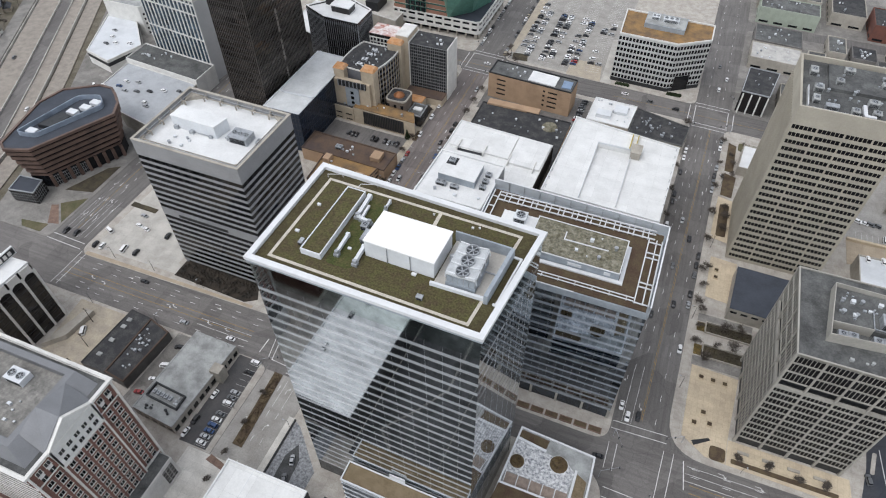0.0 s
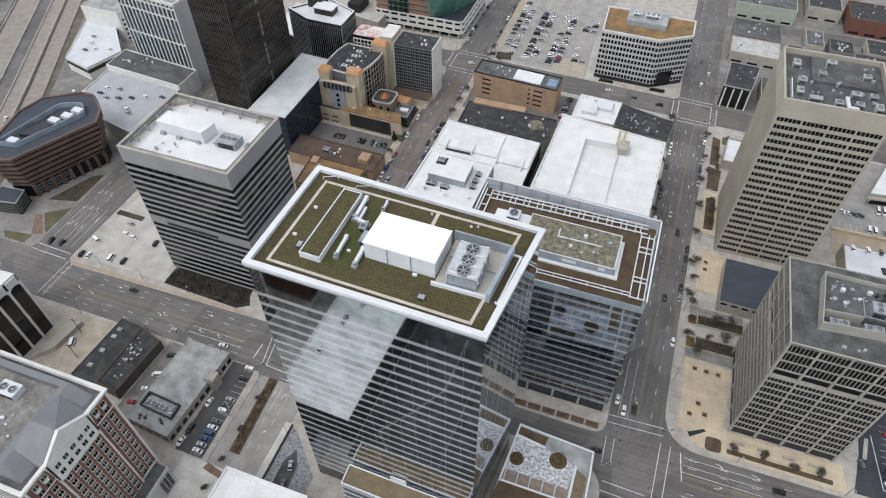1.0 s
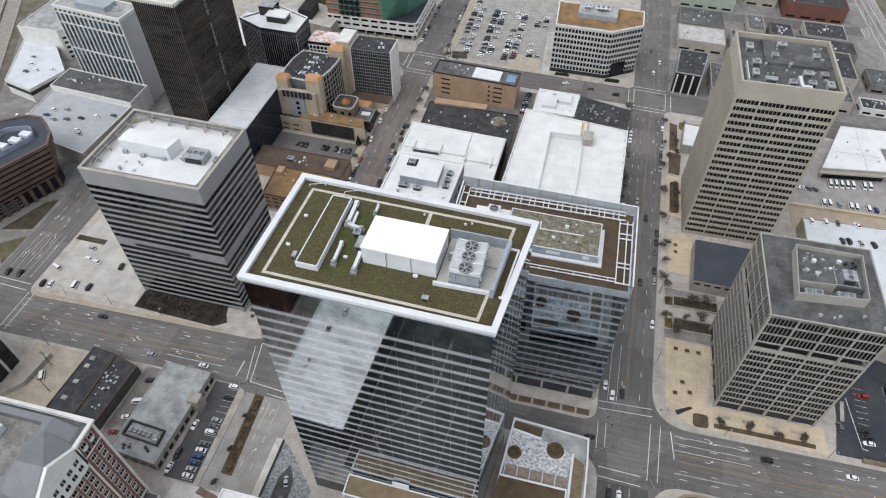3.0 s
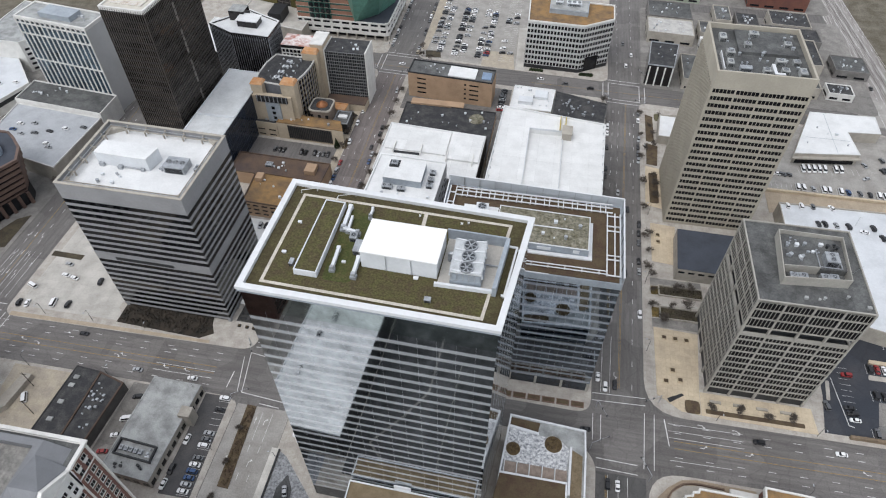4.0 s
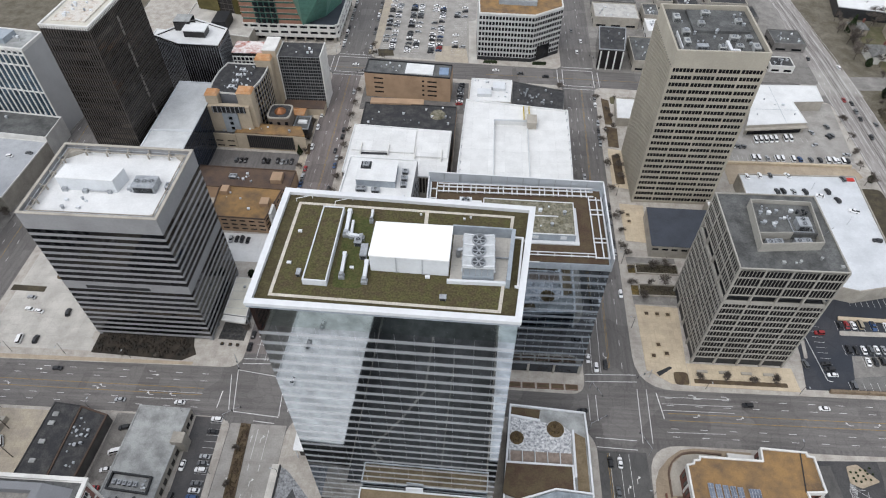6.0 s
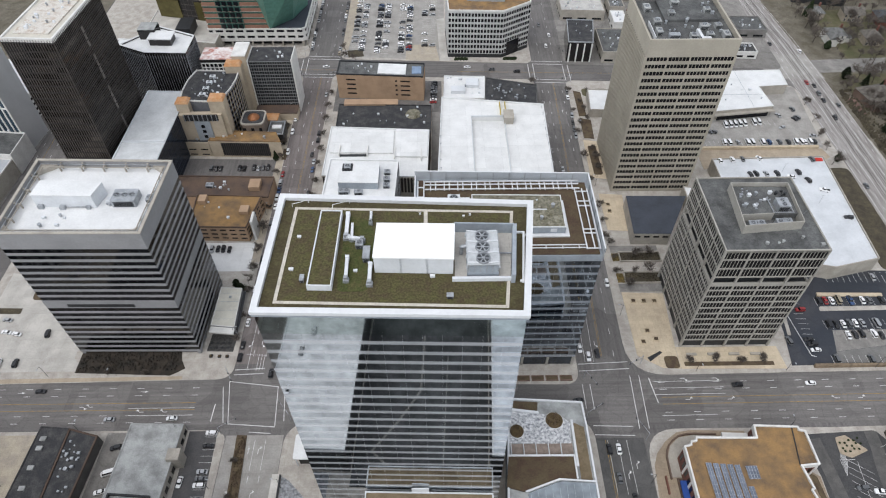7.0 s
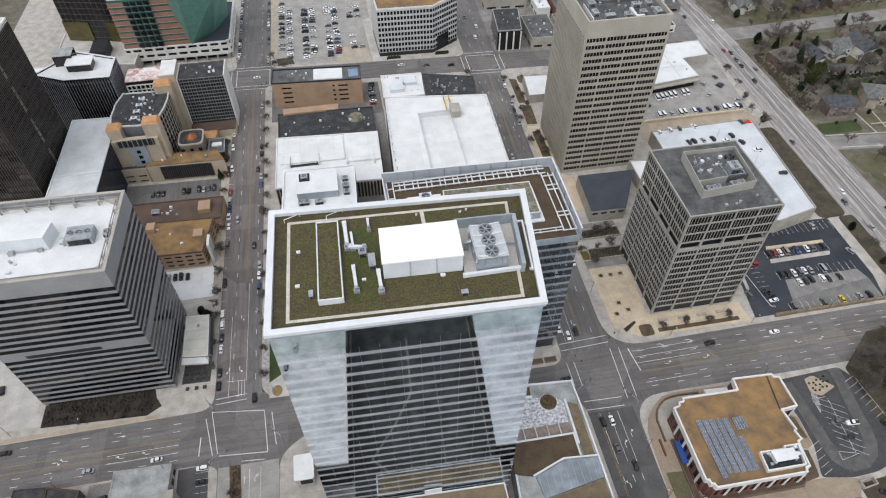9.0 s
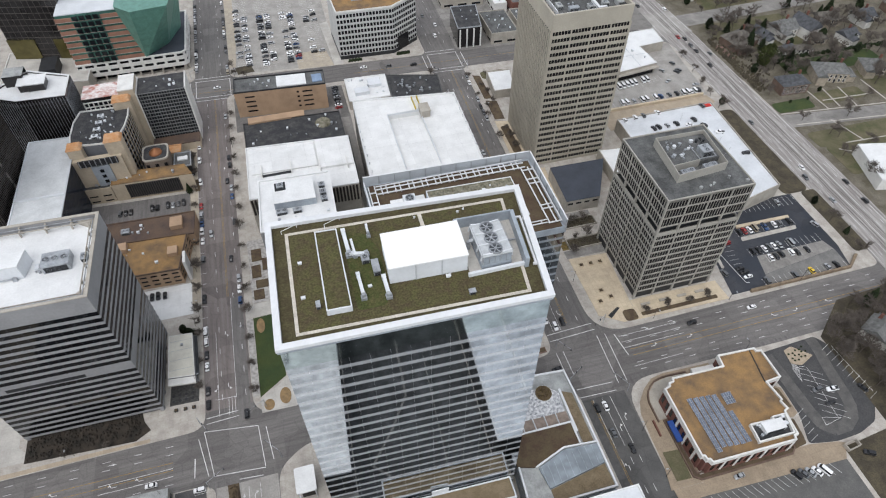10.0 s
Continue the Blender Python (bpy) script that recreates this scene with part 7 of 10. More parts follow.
part("stair_roof", Shape().box(-6.3, 279.2, 33.4, -0.7, 287.3, 33.8), DECK_WALL, b)
part("yellow_rail", Shape().box(-7.6, 287.2, 29.5, -7.2, 299, 31).box(-4.6, 287.2, 29.5, -4.2, 299, 31), mat("yellow_steel", (0.5, 0.38, 0.05), 0.6), b)
for i in range(9):
    for x in (-41.2, 16.2):
        part("light_pole", Shape().tube((x, 242 + 6.5 * i, 29.5), (x, 242 + 6.5 * i, 31), 0.12, 0.12, 5).box(x - 0.35, 241.8 + 6.5 * i, 31, x + 0.35, 242.2 + 6.5 * i, 31.15), STEEL, b)
# black-roofed yard, tan brick building
P = [(-105, 286.5), (-47.2, 283), (-46.6, 331.0), (-105.2, 333.0)]
b = low_block("black_roofed_shop", "low shop with a patched black roof", P, 5.6, TAN_BRICK, ROOF_K, edge=ROOF_K, rows=1, bays=5)
part("front_canopy", Shape().box(-102, 331.5, 4.5, -68, 337, 6.8), TAN_BRICK, b)
part("roof_hump", Shape().cyl(-58, 322, 5.7, 5.0, 6.8, 16, 4.2), GRAVEL, b)
clutter(b, -102, 312, -50, 330, 5.7, 14, 52)
P = [(-107.2, 348.4), (-51.6, 344.2), (-50.8, 359.6), (-106.6, 364.0)]
b = low_block("tan_brick_building", "tan brick office building with few windows", P, 17.6, TAN_BRICK, ROOF_G, edge=DARK_METAL, rim=0.5, lip=0.9)
part("white_penthouse", Shape().prism([(-81, 348.6), (-63, 347.2), (-62.6, 358.5), (-80.6, 360)], 17.7, 18.4), ROOF_W, b)
part("blue_tarp", Shape().box(-59, 348, 17.75, -53, 356, 18.3), mat("blue_tarp", (0.22, 0.3, 0.42), 0.6), b)
w, m = along(P[0], P[1])
wm = Shape().box(0, -0.06, 0, 6.0, 0.1, 1.0).mesh("window_strip", WINDOW)
wm2 = Shape().box(0, -0.06, 0, 1.4, 0.1, 1.2).mesh("window", WINDOW)
for j in range(4):
    piece("window_strip", wm, b, m @ Matrix.Translation((6, 0, 3.6 + 3.4 * j)))
    piece("window_strip", wm, b, m @ Matrix.Translation((41, 0, 3.6 + 3.4 * j)))
    piece("window", wm2, b, m @ Matrix.Translation((37.5, 0, 3.6 + 3.4 * j)))
clutter(b, -104, 351, -84, 361, 17.7, 6, 53)
b = low_block("flat_roofed_shop", "low shop with a bright white patched roof", [(-39, 337.6), (-12.6, 336.6), (-11.2, 361.4), (-38.2, 362.6)], 6.5, DECK_WALL, ROOF_W, edge=ROOF_W)
clutter(b, -37, 340, -14, 360, 6.62, 14, 54)
part("plant_box", Shape().box(-34, 342, 6.62, -25, 348, 9), WHITE_PANEL, b)
part("plant_box", Shape().box(-24, 349, 6.62, -16, 357, 8.6), WHITE_PANEL, b)
b = low_block("dark_roofed_shop", "low shop with a cluttered dark roof", [(-12.2, 333.6), (20.5, 331.6), (22.6, 352), (-10.8, 361)], 6.0, DECK_WALL, ROOF_K, edge=ROOF_G)
clutter(b, -9, 336, 18, 352, 6.1, 22, 55, STEEL)

# angled white office building with punched windows
P = [(-35, 397), (2.5, 395.5), (22, 408.5), (22, 428.5), (-36.5, 431)]
b = low_block("angled_office_building", "white angled office building with rows of windows", P, 34.2, mat("grey_white_panel", (0.52, 0.52, 0.505), 0.8, var=0.1), ROOF_TAN, edge=WHITE_TRIM, rim=0.8, lip=1.0, rows=8, bays=2.2, wfrac=0.72, winh=2.3, fh=3.9, sill=3.4, faces=(0, 1, 2))
part("entrance_glass", Shape().prism([(6, 397.6), (15, 403.6), (14.6, 404.2), (5.6, 398.2)], 0.2, 11), WINDOW, b)
part("base_band", Shape().ring(inset(P, -0.12), inset(P, 0.3), 0.2, 2.9), DARK_METAL, b)
part("plant_screen", Shape().prism([(-22, 411), (4, 409.5), (4.5, 426), (-22, 427.5)], 34.3, 37.4), GREY_PANEL, b)
part("plant_roof", Shape().prism([(-21.5, 411.5), (3.5, 410), (4, 425.5), (-21.5, 427)], 37.4, 37.5), ROOF_GP, b)
roof_unit(-6, 418, 37.5, 10, 4, 2.2, "white rooftop cooler on a plant deck", 3, material=WHITE_PANEL)
roof_unit(-16, 419, 37.5, 5, 4, 2, "white rooftop cooler on a plant deck", 2, material=WHITE_PANEL)
s = Shape()
for i in range(90):
    a = i * 0.9
    x, y = 4 + i * 0.1 - 38 * (i % 3 == 0) * 0.9, 392.6 + (i % 7) * 0.25
    s.cyl(x, y, 0.15, 0.7, 1.5, 6, 0.4)
solid("hedge", s, LEAF, "dark clipped hedge before an office", "hedge", kind="stuff")

# long low block with navy glass, by the black tower
P = [(-214.6, 252), (-190.6, 252), (-190.2, 316), (-214.2, 317)]
b = low_block("navy_glass_block", "low block with navy glass sides and pale roof", P, 27.5, glass("navy_glass", (0.025, 0.04, 0.07), 0.3, 0.1), mat("dull_grey_roof", (0.57, 0.585, 0.59), 0.8, var=0.12, size=7, fine=0.7, col2=(0.47, 0.485, 0.49)), edge=ROOF_WG, rim=0.6, lip=0.6)
part("lower_roof_step", Shape().box(-214, 268.6, 27.62, -191, 269.6, 28.6), ROOF_WG, b)
for a, c in sides(P)[:2]:
    w, m = along(a, c)
    fm = Shape().box(-0.08, -0.14, 0.2, 0.08, 0.0, 27.2).mesh("fin", mat("navy_fin", (0.03, 0.035, 0.05), 0.4, 0.3))
    for i in range(int(w / 2)):
        piece("fin", fm, b, m @ Matrix.Translation((1 + 2 * i, 0, 0)))
    for j in range(6):
        piece("floor_line", Shape().box(0, -0.1, 0, w, 0.0, 0.25).mesh("floor_line", DARK_METAL), b, m @ Matrix.Translation((0, 0, 3 + 4.2 * j)))

# cream building with a curved dark wing and orange roofs
b = thing("postmodern_block", -175, 310, 0, "cream stone block with curved dark wing and orange roofs", "office block")
R = [(-190, 301), (-168, 299), (-165.5, 305), (-163.2, 313), (-162, 322), (-162, 331), (-188, 332), (-190.6, 322), (-191.2, 311)]
part("curved_body", Shape().prism(R, 0, 31.5), mat("blue_grey_stone", (0.16, 0.165, 0.18), 0.7, var=0.2), b)
for a, c in sides(R)[1:5] + sides(R)[7:8]:
    w, m = along(a, c)
    for j in range(8):
        piece("window_band", Shape().box(0.3, -0.08, 0, w - 0.3, 0.1, 2.0).mesh("window_band", WINDOW), b, m @ Matrix.Translation((0, 0, 3 + 3.6 * j)))
    for i in range(3):
        piece("pilaster", Shape().box(-0.25, -0.3, 0, 0.25, 0.1, 31).mesh("pilaster", BUFF), b, m @ Matrix.Translation((w * (i + 0.5) / 3, 0, 0)))
part("curved_roof", Shape().prism(inset(R, 0.6), 31.5, 31.7), ROOF_K, b)
part("roof_rim", Shape().ring(R, inset(R, 0.5), 31.5, 32.4), WHITE_TRIM, b)
for x0, y0, x1, y1, h in [(-191, 296, -184, 301.6, 33), (-172, 295.6, -163.5, 302, 35), (-169.5, 328.6, -160, 334.6, 36.5)]:
    part("corner_tower", Shape().box(x0, y0, 0, x1, y1, h), BUFF, b)
    part("orange_roof", Shape().prism(rect(x0 - 0.4, y0 - 0.4, x1 + 0.4, y1 + 0.4), h, h + 1.6, 0, rect(x0 + 0.6, y0 + 0.6, x1 - 0.6, y1 - 0.6)), ROOF_ORANGE, b, "orange tiled hip roof")
part("front_wall", Shape().box(-190.4, 293.6, 0, -166, 297.2, 27), BUFF, b)
part("dark_loggia", Shape().box(-187.6, 292.9, 23.5, -168.2, 293.7, 27.4), DARK_METAL, b)
for i in range(8):
    part("loggia_post", Shape().box(-187.2 + 2.6 * i, 292.4, 23.4, -186.8 + 2.6 * i, 292.95, 27.5), STEEL, b)
part("blue_bay", Shape().box(-182.5, 292.8, 6, -173.5, 293.9, 23), GREY_PANEL, b)
for j in range(4):
    part("window", Shape().box(-179, 292.7, 8 + 3.6 * j, -177, 292.95, 10 + 3.6 * j), WINDOW, b)
for i in range(4):
    roof_unit(-178 + 0.6 * i, 306 + 6 * i, 31.7, 3.2, 2.2, 1.5, "white rooftop unit on a black roof", 1, material=WHITE_PANEL)
clutter(b, -187, 304, -168, 328, 31.7, 24, 61)
b = low_block("cream_annex", "low cream annex with a dark fin-screened wall", [(-176.6, 289.6), (-134.2, 288.0), (-138.2, 297.2), (-175.6, 299.6)], 11.6, BUFF, ROOF_TAN, edge=ROOF_TAN, rim=0.4, lip=0.5)
w, m = along((-176.6, 289.6), (-134.2, 288.0))
piece("dark_panel", Shape().box(7, -0.25, 1.6, 35, 0.02, 10.6).mesh("dark_panel", DARK_METAL), b, m)
fm = Shape().box(-0.12, -0.7, 1.4, 0.12, -0.25, 10.8).mesh("fin", BLACK_RIB)
for i in range(24):
    piece("fin", fm, b, m @ Matrix.Translation((7.3 + 1.19 * i, 0, 0)))
clutter(b, -172, 291, -142, 296, 11.72, 5, 62)
b = low_block("cream_wing", "low cream wing with a dark flat roof", [(-191, 290.4), (-177, 289.8), (-176.8, 299.6), (-191, 300.4)], 9.6, BUFF, ROOF_K, edge=BUFF, rows=2, bays=6, winh=0.8, faces=(0,))
clutter(b, -189, 292, -179, 298, 9.7, 7, 63, STEEL)
b = thing("domed_pavilion", -151, 305, 0, "dark stone pavilion with a copper dome", "pavilion")
part("body", Shape().prism(rounded(rect(-159.5, 300.4, -146, 314), 3, 3), 0, 15), mat("pavilion_stone", (0.2, 0.16, 0.13), 0.8, var=0.2), b)
part("roof", Shape().prism(rounded(rect(-159, 301, -146.5, 313.4), 3, 3), 15, 15.3), ROOF_K, b)
part("rim", Shape().ring(rounded(rect(-159.8, 300.2, -145.8, 314.2), 3, 3), rounded(rect(-159, 301, -146.6, 313.4), 3, 3), 14.6, 15.5), DECK_WALL, b)
s = Shape()
for i in range(5):
    s.cyl(-152.6, 307, 15.3 + 0.55 * i, 3.6 * math.cos(i * 0.3), 15.86 + 0.55 * i, 20, 3.6 * math.cos((i + 1) * 0.3))
part("dome", s, mat("copper_dome", (0.3, 0.13, 0.06), 0.5, 0.5), b)
for x in (-157.5, -152.7, -148):
    part("arched_window", Shape().box(x - 0.9, 300.2, 3, x + 0.9, 300.5, 12).cyl(x, 300.4, 11.8, 0.9, 12.4, 10), WINDOW, b)
b = low_block("entrance_pavilion", "dark entrance pavilion with a white skylight", [(-145.2, 300.6), (-135.5, 300.2), (-135.8, 313), (-145, 313.4)], 7.4, DARK_METAL, ROOF_G, edge=STEEL, rows=1, bays=3, winh=3)
part("skylight", Shape().box(-143, 306, 7.5, -137.5, 309, 8.4), ROOF_W, b)
b = low_block("orange_hall", "small hall with an orange roof", [(-150.5, 316), (-141.5, 315.6), (-141.3, 323), (-150.3, 323.4)], 6, BUFF, ROOF_ORANGE, edge=ROOF_ORANGE)

# tan brick block with brown roofs
b = low_block("brown_roofed_block", "tan block with stained rusty brown roof", [(-171.2, 221.5), (-141.5, 220.4), (-137.6, 244.0), (-172.6, 245.6)], 10.0, TAN_BRICK, ROOF_TAN, edge=ROOF_BROWN, rows=3, bays=4.6, winh=0.9, fh=2.9, sill=2.0, faces=(0, 1))
part("chimney", Shape().box(-146.6, 230, 10.1, -142, 235, 12.4), TAN_BRICK, b)
part("white_pier", Shape().box(-139.2, 221.5, 0, -137.9, 229, 13.5), WHITE_TRIM, b)
part("stair_head", Shape().box(-170, 238, 10.1, -166, 243, 12.8), TAN_BRICK, b)
clutter(b, -168, 224, -148, 242, 10.1, 5, 64)
b = low_block("dark_brown_block", "low block with a dark brown roof", [(-189, 246.2), (-134.6, 244.6), (-134.0, 261.2), (-189.6, 263)], 8.4, TAN_BRICK, ROOF_BROWN, edge=ROOF_BROWN)
part("chimney", Shape().box(-146, 250, 8.5, -140, 257, 11.2), TAN_BRICK, b)
roof_unit(-168, 254, 8.5, 4, 3, 1.6, "weathered rooftop unit on a brown roof", 2)
clutter(b, -166, 250, -156, 258, 8.5, 6, 65)
CREAM_ROOF = mat("cream_membrane", (0.62, 0.6, 0.52), 0.85, var=0.12, size=5, fine=0.5, col2=(0.5, 0.48, 0.42))
b = low_block("cafe_building", "small shop with a cream roof and white canopy", [(-147.2, 162.6), (-136.2, 161.4), (-137.0, 184.0), (-147.2, 184.6)], 6.4, BAND_GREY, CREAM_ROOF, edge=WHITE_TRIM, rim=0.3, lip=0.35, rows=1, bays=4, winh=2.4)
part("front_canopy", Shape().prism([(-147.4, 159.2), (-136.0, 158.0), (-136.2, 161.2), (-147.2, 162.4)], 5.4, 6.1), WHITE_TRIM, b)
part("side_canopy", Shape().prism([(-136.0, 163), (-134.9, 163), (-135.6, 183.6), (-136.8, 183.6)], 4.2, 4.5), DARK_METAL, b)
for y in (166, 171, 176, 181):
    part("roof_seam", Shape().box(-146.6, y, 6.52, -137.4, y + 0.12, 6.56), GREY_PANEL, b)
part("vent", Shape().box(-142, 178, 6.5, -141, 179.2, 7.1), STEEL, b)
sheet("terrace", [(-148.4, 152.8), (-136.4, 152.4), (-136.0, 161), (-147.8, 162.2)], mat("dark_terrace_paving", (0.09, 0.088, 0.085), 0.9, var=0.3, size=1.5, fine=0.5, joints=1.2), "dark paved cafe terrace", "terrace", 0.2, 0.2)
for i in range(8):
    x, y = -146.6 + 2.6 * (i % 4), 154.2 + 2.6 * (i // 4)
    t = thing("cafe_table", x, y, 0.2, "dark cafe table on a terrace", "table", "cafe tables")
    part("tabletop", Shape().cyl(x, y, 0.86, 0.65, 0.93, 10), DARK_METAL, t)
    part("stem", Shape().cyl(x, y, 0.2, 0.08, 0.86, 6), DARK_METAL, t)
for x, y in ((-145.7, 150.1), (-141.9, 149.9), (-138.5, 149.8)):
    solid("planter", Shape().ring(rect(x - 0.7, y - 0.7, x + 0.7, y + 0.7), rect(x - 0.55, y - 0.55, x + 0.55, y + 0.55), 0.15, 0.8).box(x - 0.56, y - 0.56, 0.15, x + 0.56, y + 0.56, 0.7, 1).cyl(x, y, 0.7, 0.6, 1.3, 7, 0.3, 1), [DARK_METAL, SOIL], "square dark planter on a pale forecourt", "planter", "forecourt planters")

# rounded brown granite building by the freeway
P = [(-327, 167), (-321, 163.2), (-307, 168), (-286.5, 210.8), (-292, 221), (-300, 228), (-306, 232), (-315, 232), (-333, 220), (-336.5, 204)]
b = thing("rounded_granite_building", -310, 198, 0, "faceted brown granite office building with navy roof", "office building")
part("base", Shape().prism(inset(P, 5), 0, 8), WINDOW, b)
for j in range(6):
    o = 5.2 - 0.95 * j
    part("granite_band", Shape().prism(inset(P, max(0.2, o)), 7.2 + 3.8 * j, 9.3 + 3.8 * j), BROWN_GRANITE, b)
    part("window_band", Shape().prism(inset(P, max(0.2, o) + 0.6), 9.3 + 3.8 * j, 11.0 + 3.8 * j), WINDOW, b)
part("roof", Shape().prism(inset(P, 1.4), 30.0, 30.3), ROOF_NAVY, b)
part("rim", Shape().ring(P, inset(P, 1.4), 29.4, 31.0), BROWN_GRANITE, b)
Q = rounded([(-324, 176), (-312, 178), (-296.5, 214), (-304, 221), (-316, 216)], 3, 3)
part("plant_screen", Shape().ring(Q, inset(Q, 0.5), 30.3, 33.2), mat("blue_grey_screen", (0.3, 0.35, 0.42), 0.6, 0.2), b)
part("plant_block", Shape().prism([(-318, 186), (-309, 187), (-306, 199), (-313, 200)], 30.3, 32.6), DARK_METAL, b)
for x, y in ((-309, 203), (-305, 209), (-303, 215), (-317, 181)):
    part("plant_cover", Shape().box(x - 3, y - 2, 30.3, x + 3, y + 2, 32.4), WHITE_PANEL, b)
w, m = along(*sides(inset(P, 4.9))[2])
for i in range(9):
    piece("pier", Shape().box(-0.9, -1.2, 0.1, 0.9, 0.3, 8.0).mesh("pier", BROWN_GRANITE), b, m @ Matrix.Translation((1 + (w - 2) * i / 8, 0, 0)))
    if i < 4:
        for q in range(3):
            piece("glazing_bar", Shape().box(-0.09, -0.16, 0.2, 0.09, 0.0, 7.2).mesh("glazing_bar", STEEL), b, m @ Matrix.Translation((1 + (w - 2) * (i + 0.28 + 0.22 * q) / 8, 0, 0)))
for z in (2.2, 4.4, 6.6):
    piece("transom", Shape().box(0.4, -0.14, z, w * 0.5, 0.0, z + 0.16).mesh("transom", STEEL), b, m)
LB = [(-322.9, 154.9), (-307.4, 157.5), (-311, 168), (-326, 166.4)]
b = low_block("glass_lobby", "low dark glass lobby pavilion with pale mullions", LB, 8, BLACK_GLASS, ROOF_NAVY, edge=STEEL)
for a, c in sides(LB)[:2]:
    w, m = along(a, c)
    for i in range(int(w / 1.6)):
        piece("mullion", Shape().box(-0.06, -0.1, 0.2, 0.06, 0.0, 7.8).mesh("mullion", STEEL), b, m @ Matrix.Translation((0.8 + 1.6 * i, 0, 0)))
    for z in (2, 4, 6):
        piece("transom", Shape().box(0, -0.08, z, w, 0.0, z + 0.12).mesh("transom", STEEL), b, m)
# decks between the freeway and the white tower
b = low_block("grey_parking_deck", "pale grey open parking deck", [(-343, 254.6), (-311, 233.2), (-286.5, 228), (-284.6, 275.6), (-345, 281)], 10.6, DECK_WALL, mat("grey_deck_coating", (0.4, 0.415, 0.435), 0.8, var=0.12, size=7, fine=0.7, col2=(0.33, 0.345, 0.36)), edge=WHITE_TRIM)
b = low_block("grey_annex", "annex with a dark felt roof and white rim", [(-346, 281.6), (-284.2, 275.9), (-284.2, 296), (-346, 302.6)], 13.2, WHITE_TRIM, ROOF_G, edge=WHITE_TRIM, lip=0.9)
clutter(b, -342, 288, -292, 298, 13.4, 12, 71, WHITE_PANEL)
b = low_block("white_garage", "white parking garage with open sides", [(-384.6, 284.5), (-361, 278.4), (-353, 304), (-386, 338), (-408.6, 336)], 9.6, WHITE_TRIM, ROOF_WG, edge=WHITE_TRIM)
# a dark band in place of the shaded gap below the deck
part("storey_shade_band", Shape().ring(inset([(-384.6, 284.5), (-361, 278.4), (-353, 304), (-386, 338), (-408.6, 336)], -0.06), inset([(-384.6, 284.5), (-361, 278.4), (-353, 304), (-386, 338), (-408.6, 336)], 0.3), 5.5, 8.2), DARK_METAL, b)
for x, y, a, c in [(-330, 262, 80, "white"), (-322, 264, 75, "silver"), (-316, 255, 85, "grey"), (-308, 258, 80, "black"), (-300, 262, 75, "white"), (-331, 256, 90, "blue"), (-324, 253, 80, "silver"), (-303, 247, 80, "white"), (-300, 244, 80, "silver"), (-290, 265, 80, "grey")]:
    car(x, y, a, "sedan", c, "parked on a pale grey deck", 10.72, "cars on the grey deck")
for x, y, a, c in [(-372, 300, 80, "white"), (-380, 306, 80, "white"), (-385, 314, 80, "silver"), (-362, 303, 80, "white"), (-378, 297, 80, "grey")]:
    car(x, y, a, "sedan", c, "parked on a white deck", 9.72, "cars on the white deck")
car_row(-362, 262, 7, 3.0, 20, 60, 0.8, "parked below a garage", 0.16)

# ---- south-west corner ----
P = [(-170.4, 73.0), (-149.0, 71.3), (-146.9, 114.4), (-168.6, 114.9)]
b = low_block("flat_bank_building", "low building with a stained pale grey roof", P, 5.8, DECK_WALL, ROOF_GP, edge=ROOF_GP, rim=0.6, lip=0.35, rows=1, bays=4, winh=2.6, sill=0.8)
Q = [(-168.2, 79.4), (-151.6, 78.1), (-151.8, 85.0), (-168.0, 86.2)]
part("plant_kerb", Shape().ring(Q, inset(Q, 0.6), 5.92, 7.2), DARK_METAL, b, "black plant screen")
for i in range(5):
    roof_unit(-165.8 + 2.1 * i, 82.4 - 0.16 * i, 5.92, 1.3, 1.8, 1.1, "small condenser inside a black screen", 1)
clutter(b, -155.4, 80, -153.2, 83.6, 5.92, 4, 81)
part("stair_block", Shape().box(-149.5, 98.4, 0, -144.6, 103, 8.2), DECK_WALL, b)
clutter(b, -167, 74.4, -153, 77, 5.92, 6, 82, DARK_METAL)
b = low_block("black_roofed_store", "store with a tarry black roof and vents", [(-206.8, 82.4), (-193.8, 82.3), (-193.4, 113.3), (-205, 114.4)], 5.2, DARK_WALL, ROOF_K, edge=ROOF_K, rim=0.4, lip=0.4)
for y in (88, 96, 104, 108):
    part("skylight", Shape().box(-203, y, 5.3, -200.6, y + 1.8, 5.9), ROOF_GP, b)
b = low_block("brown_rimmed_store", "store with a black roof and brick rim", [(-193.4, 82.3), (-182.2, 81.0), (-180.2, 109.8), (-193.0, 113.2)], 5.4, DARK_WALL, ROOF_K, edge=mat("brown_rim", (0.1, 0.07, 0.055), 0.9), rim=0.7, lip=0.6)
clutter(b, -191.5, 86, -184.5, 109, 5.5, 20, 83, STEEL)
# brick tower with grey mansard
b = thing("brick_hotel_tower", -165, 30, 0, "red brick tower with white trim and grey roof", "tower")
GREY_METAL = mat("grey_metal_roof", (0.2, 0.205, 0.215), 0.5, 0.2, var=0.1, size=8)
P = [(-196, 24.7), (-142.0, 24.7), (-142.0, 60.0), (-196, 60.2)]
BRICK = mat("dark_red_brick", (0.2, 0.105, 0.085), 0.9, var=0.25, size=5, fine=0.35, col2=(0.155, 0.085, 0.072))
part("wall", Shape().prism(P, 0, 65), BRICK, b)
part("cornice", Shape().ring(inset(P, -0.6), inset(P, 0.6), 64.6, 65.4), WHITE_TRIM, b, "white moulded cornice")
part("cornice_lip", Shape().ring(inset(P, -0.9), inset(P, 0.3), 65.4, 66.0), WHITE_TRIM, b)
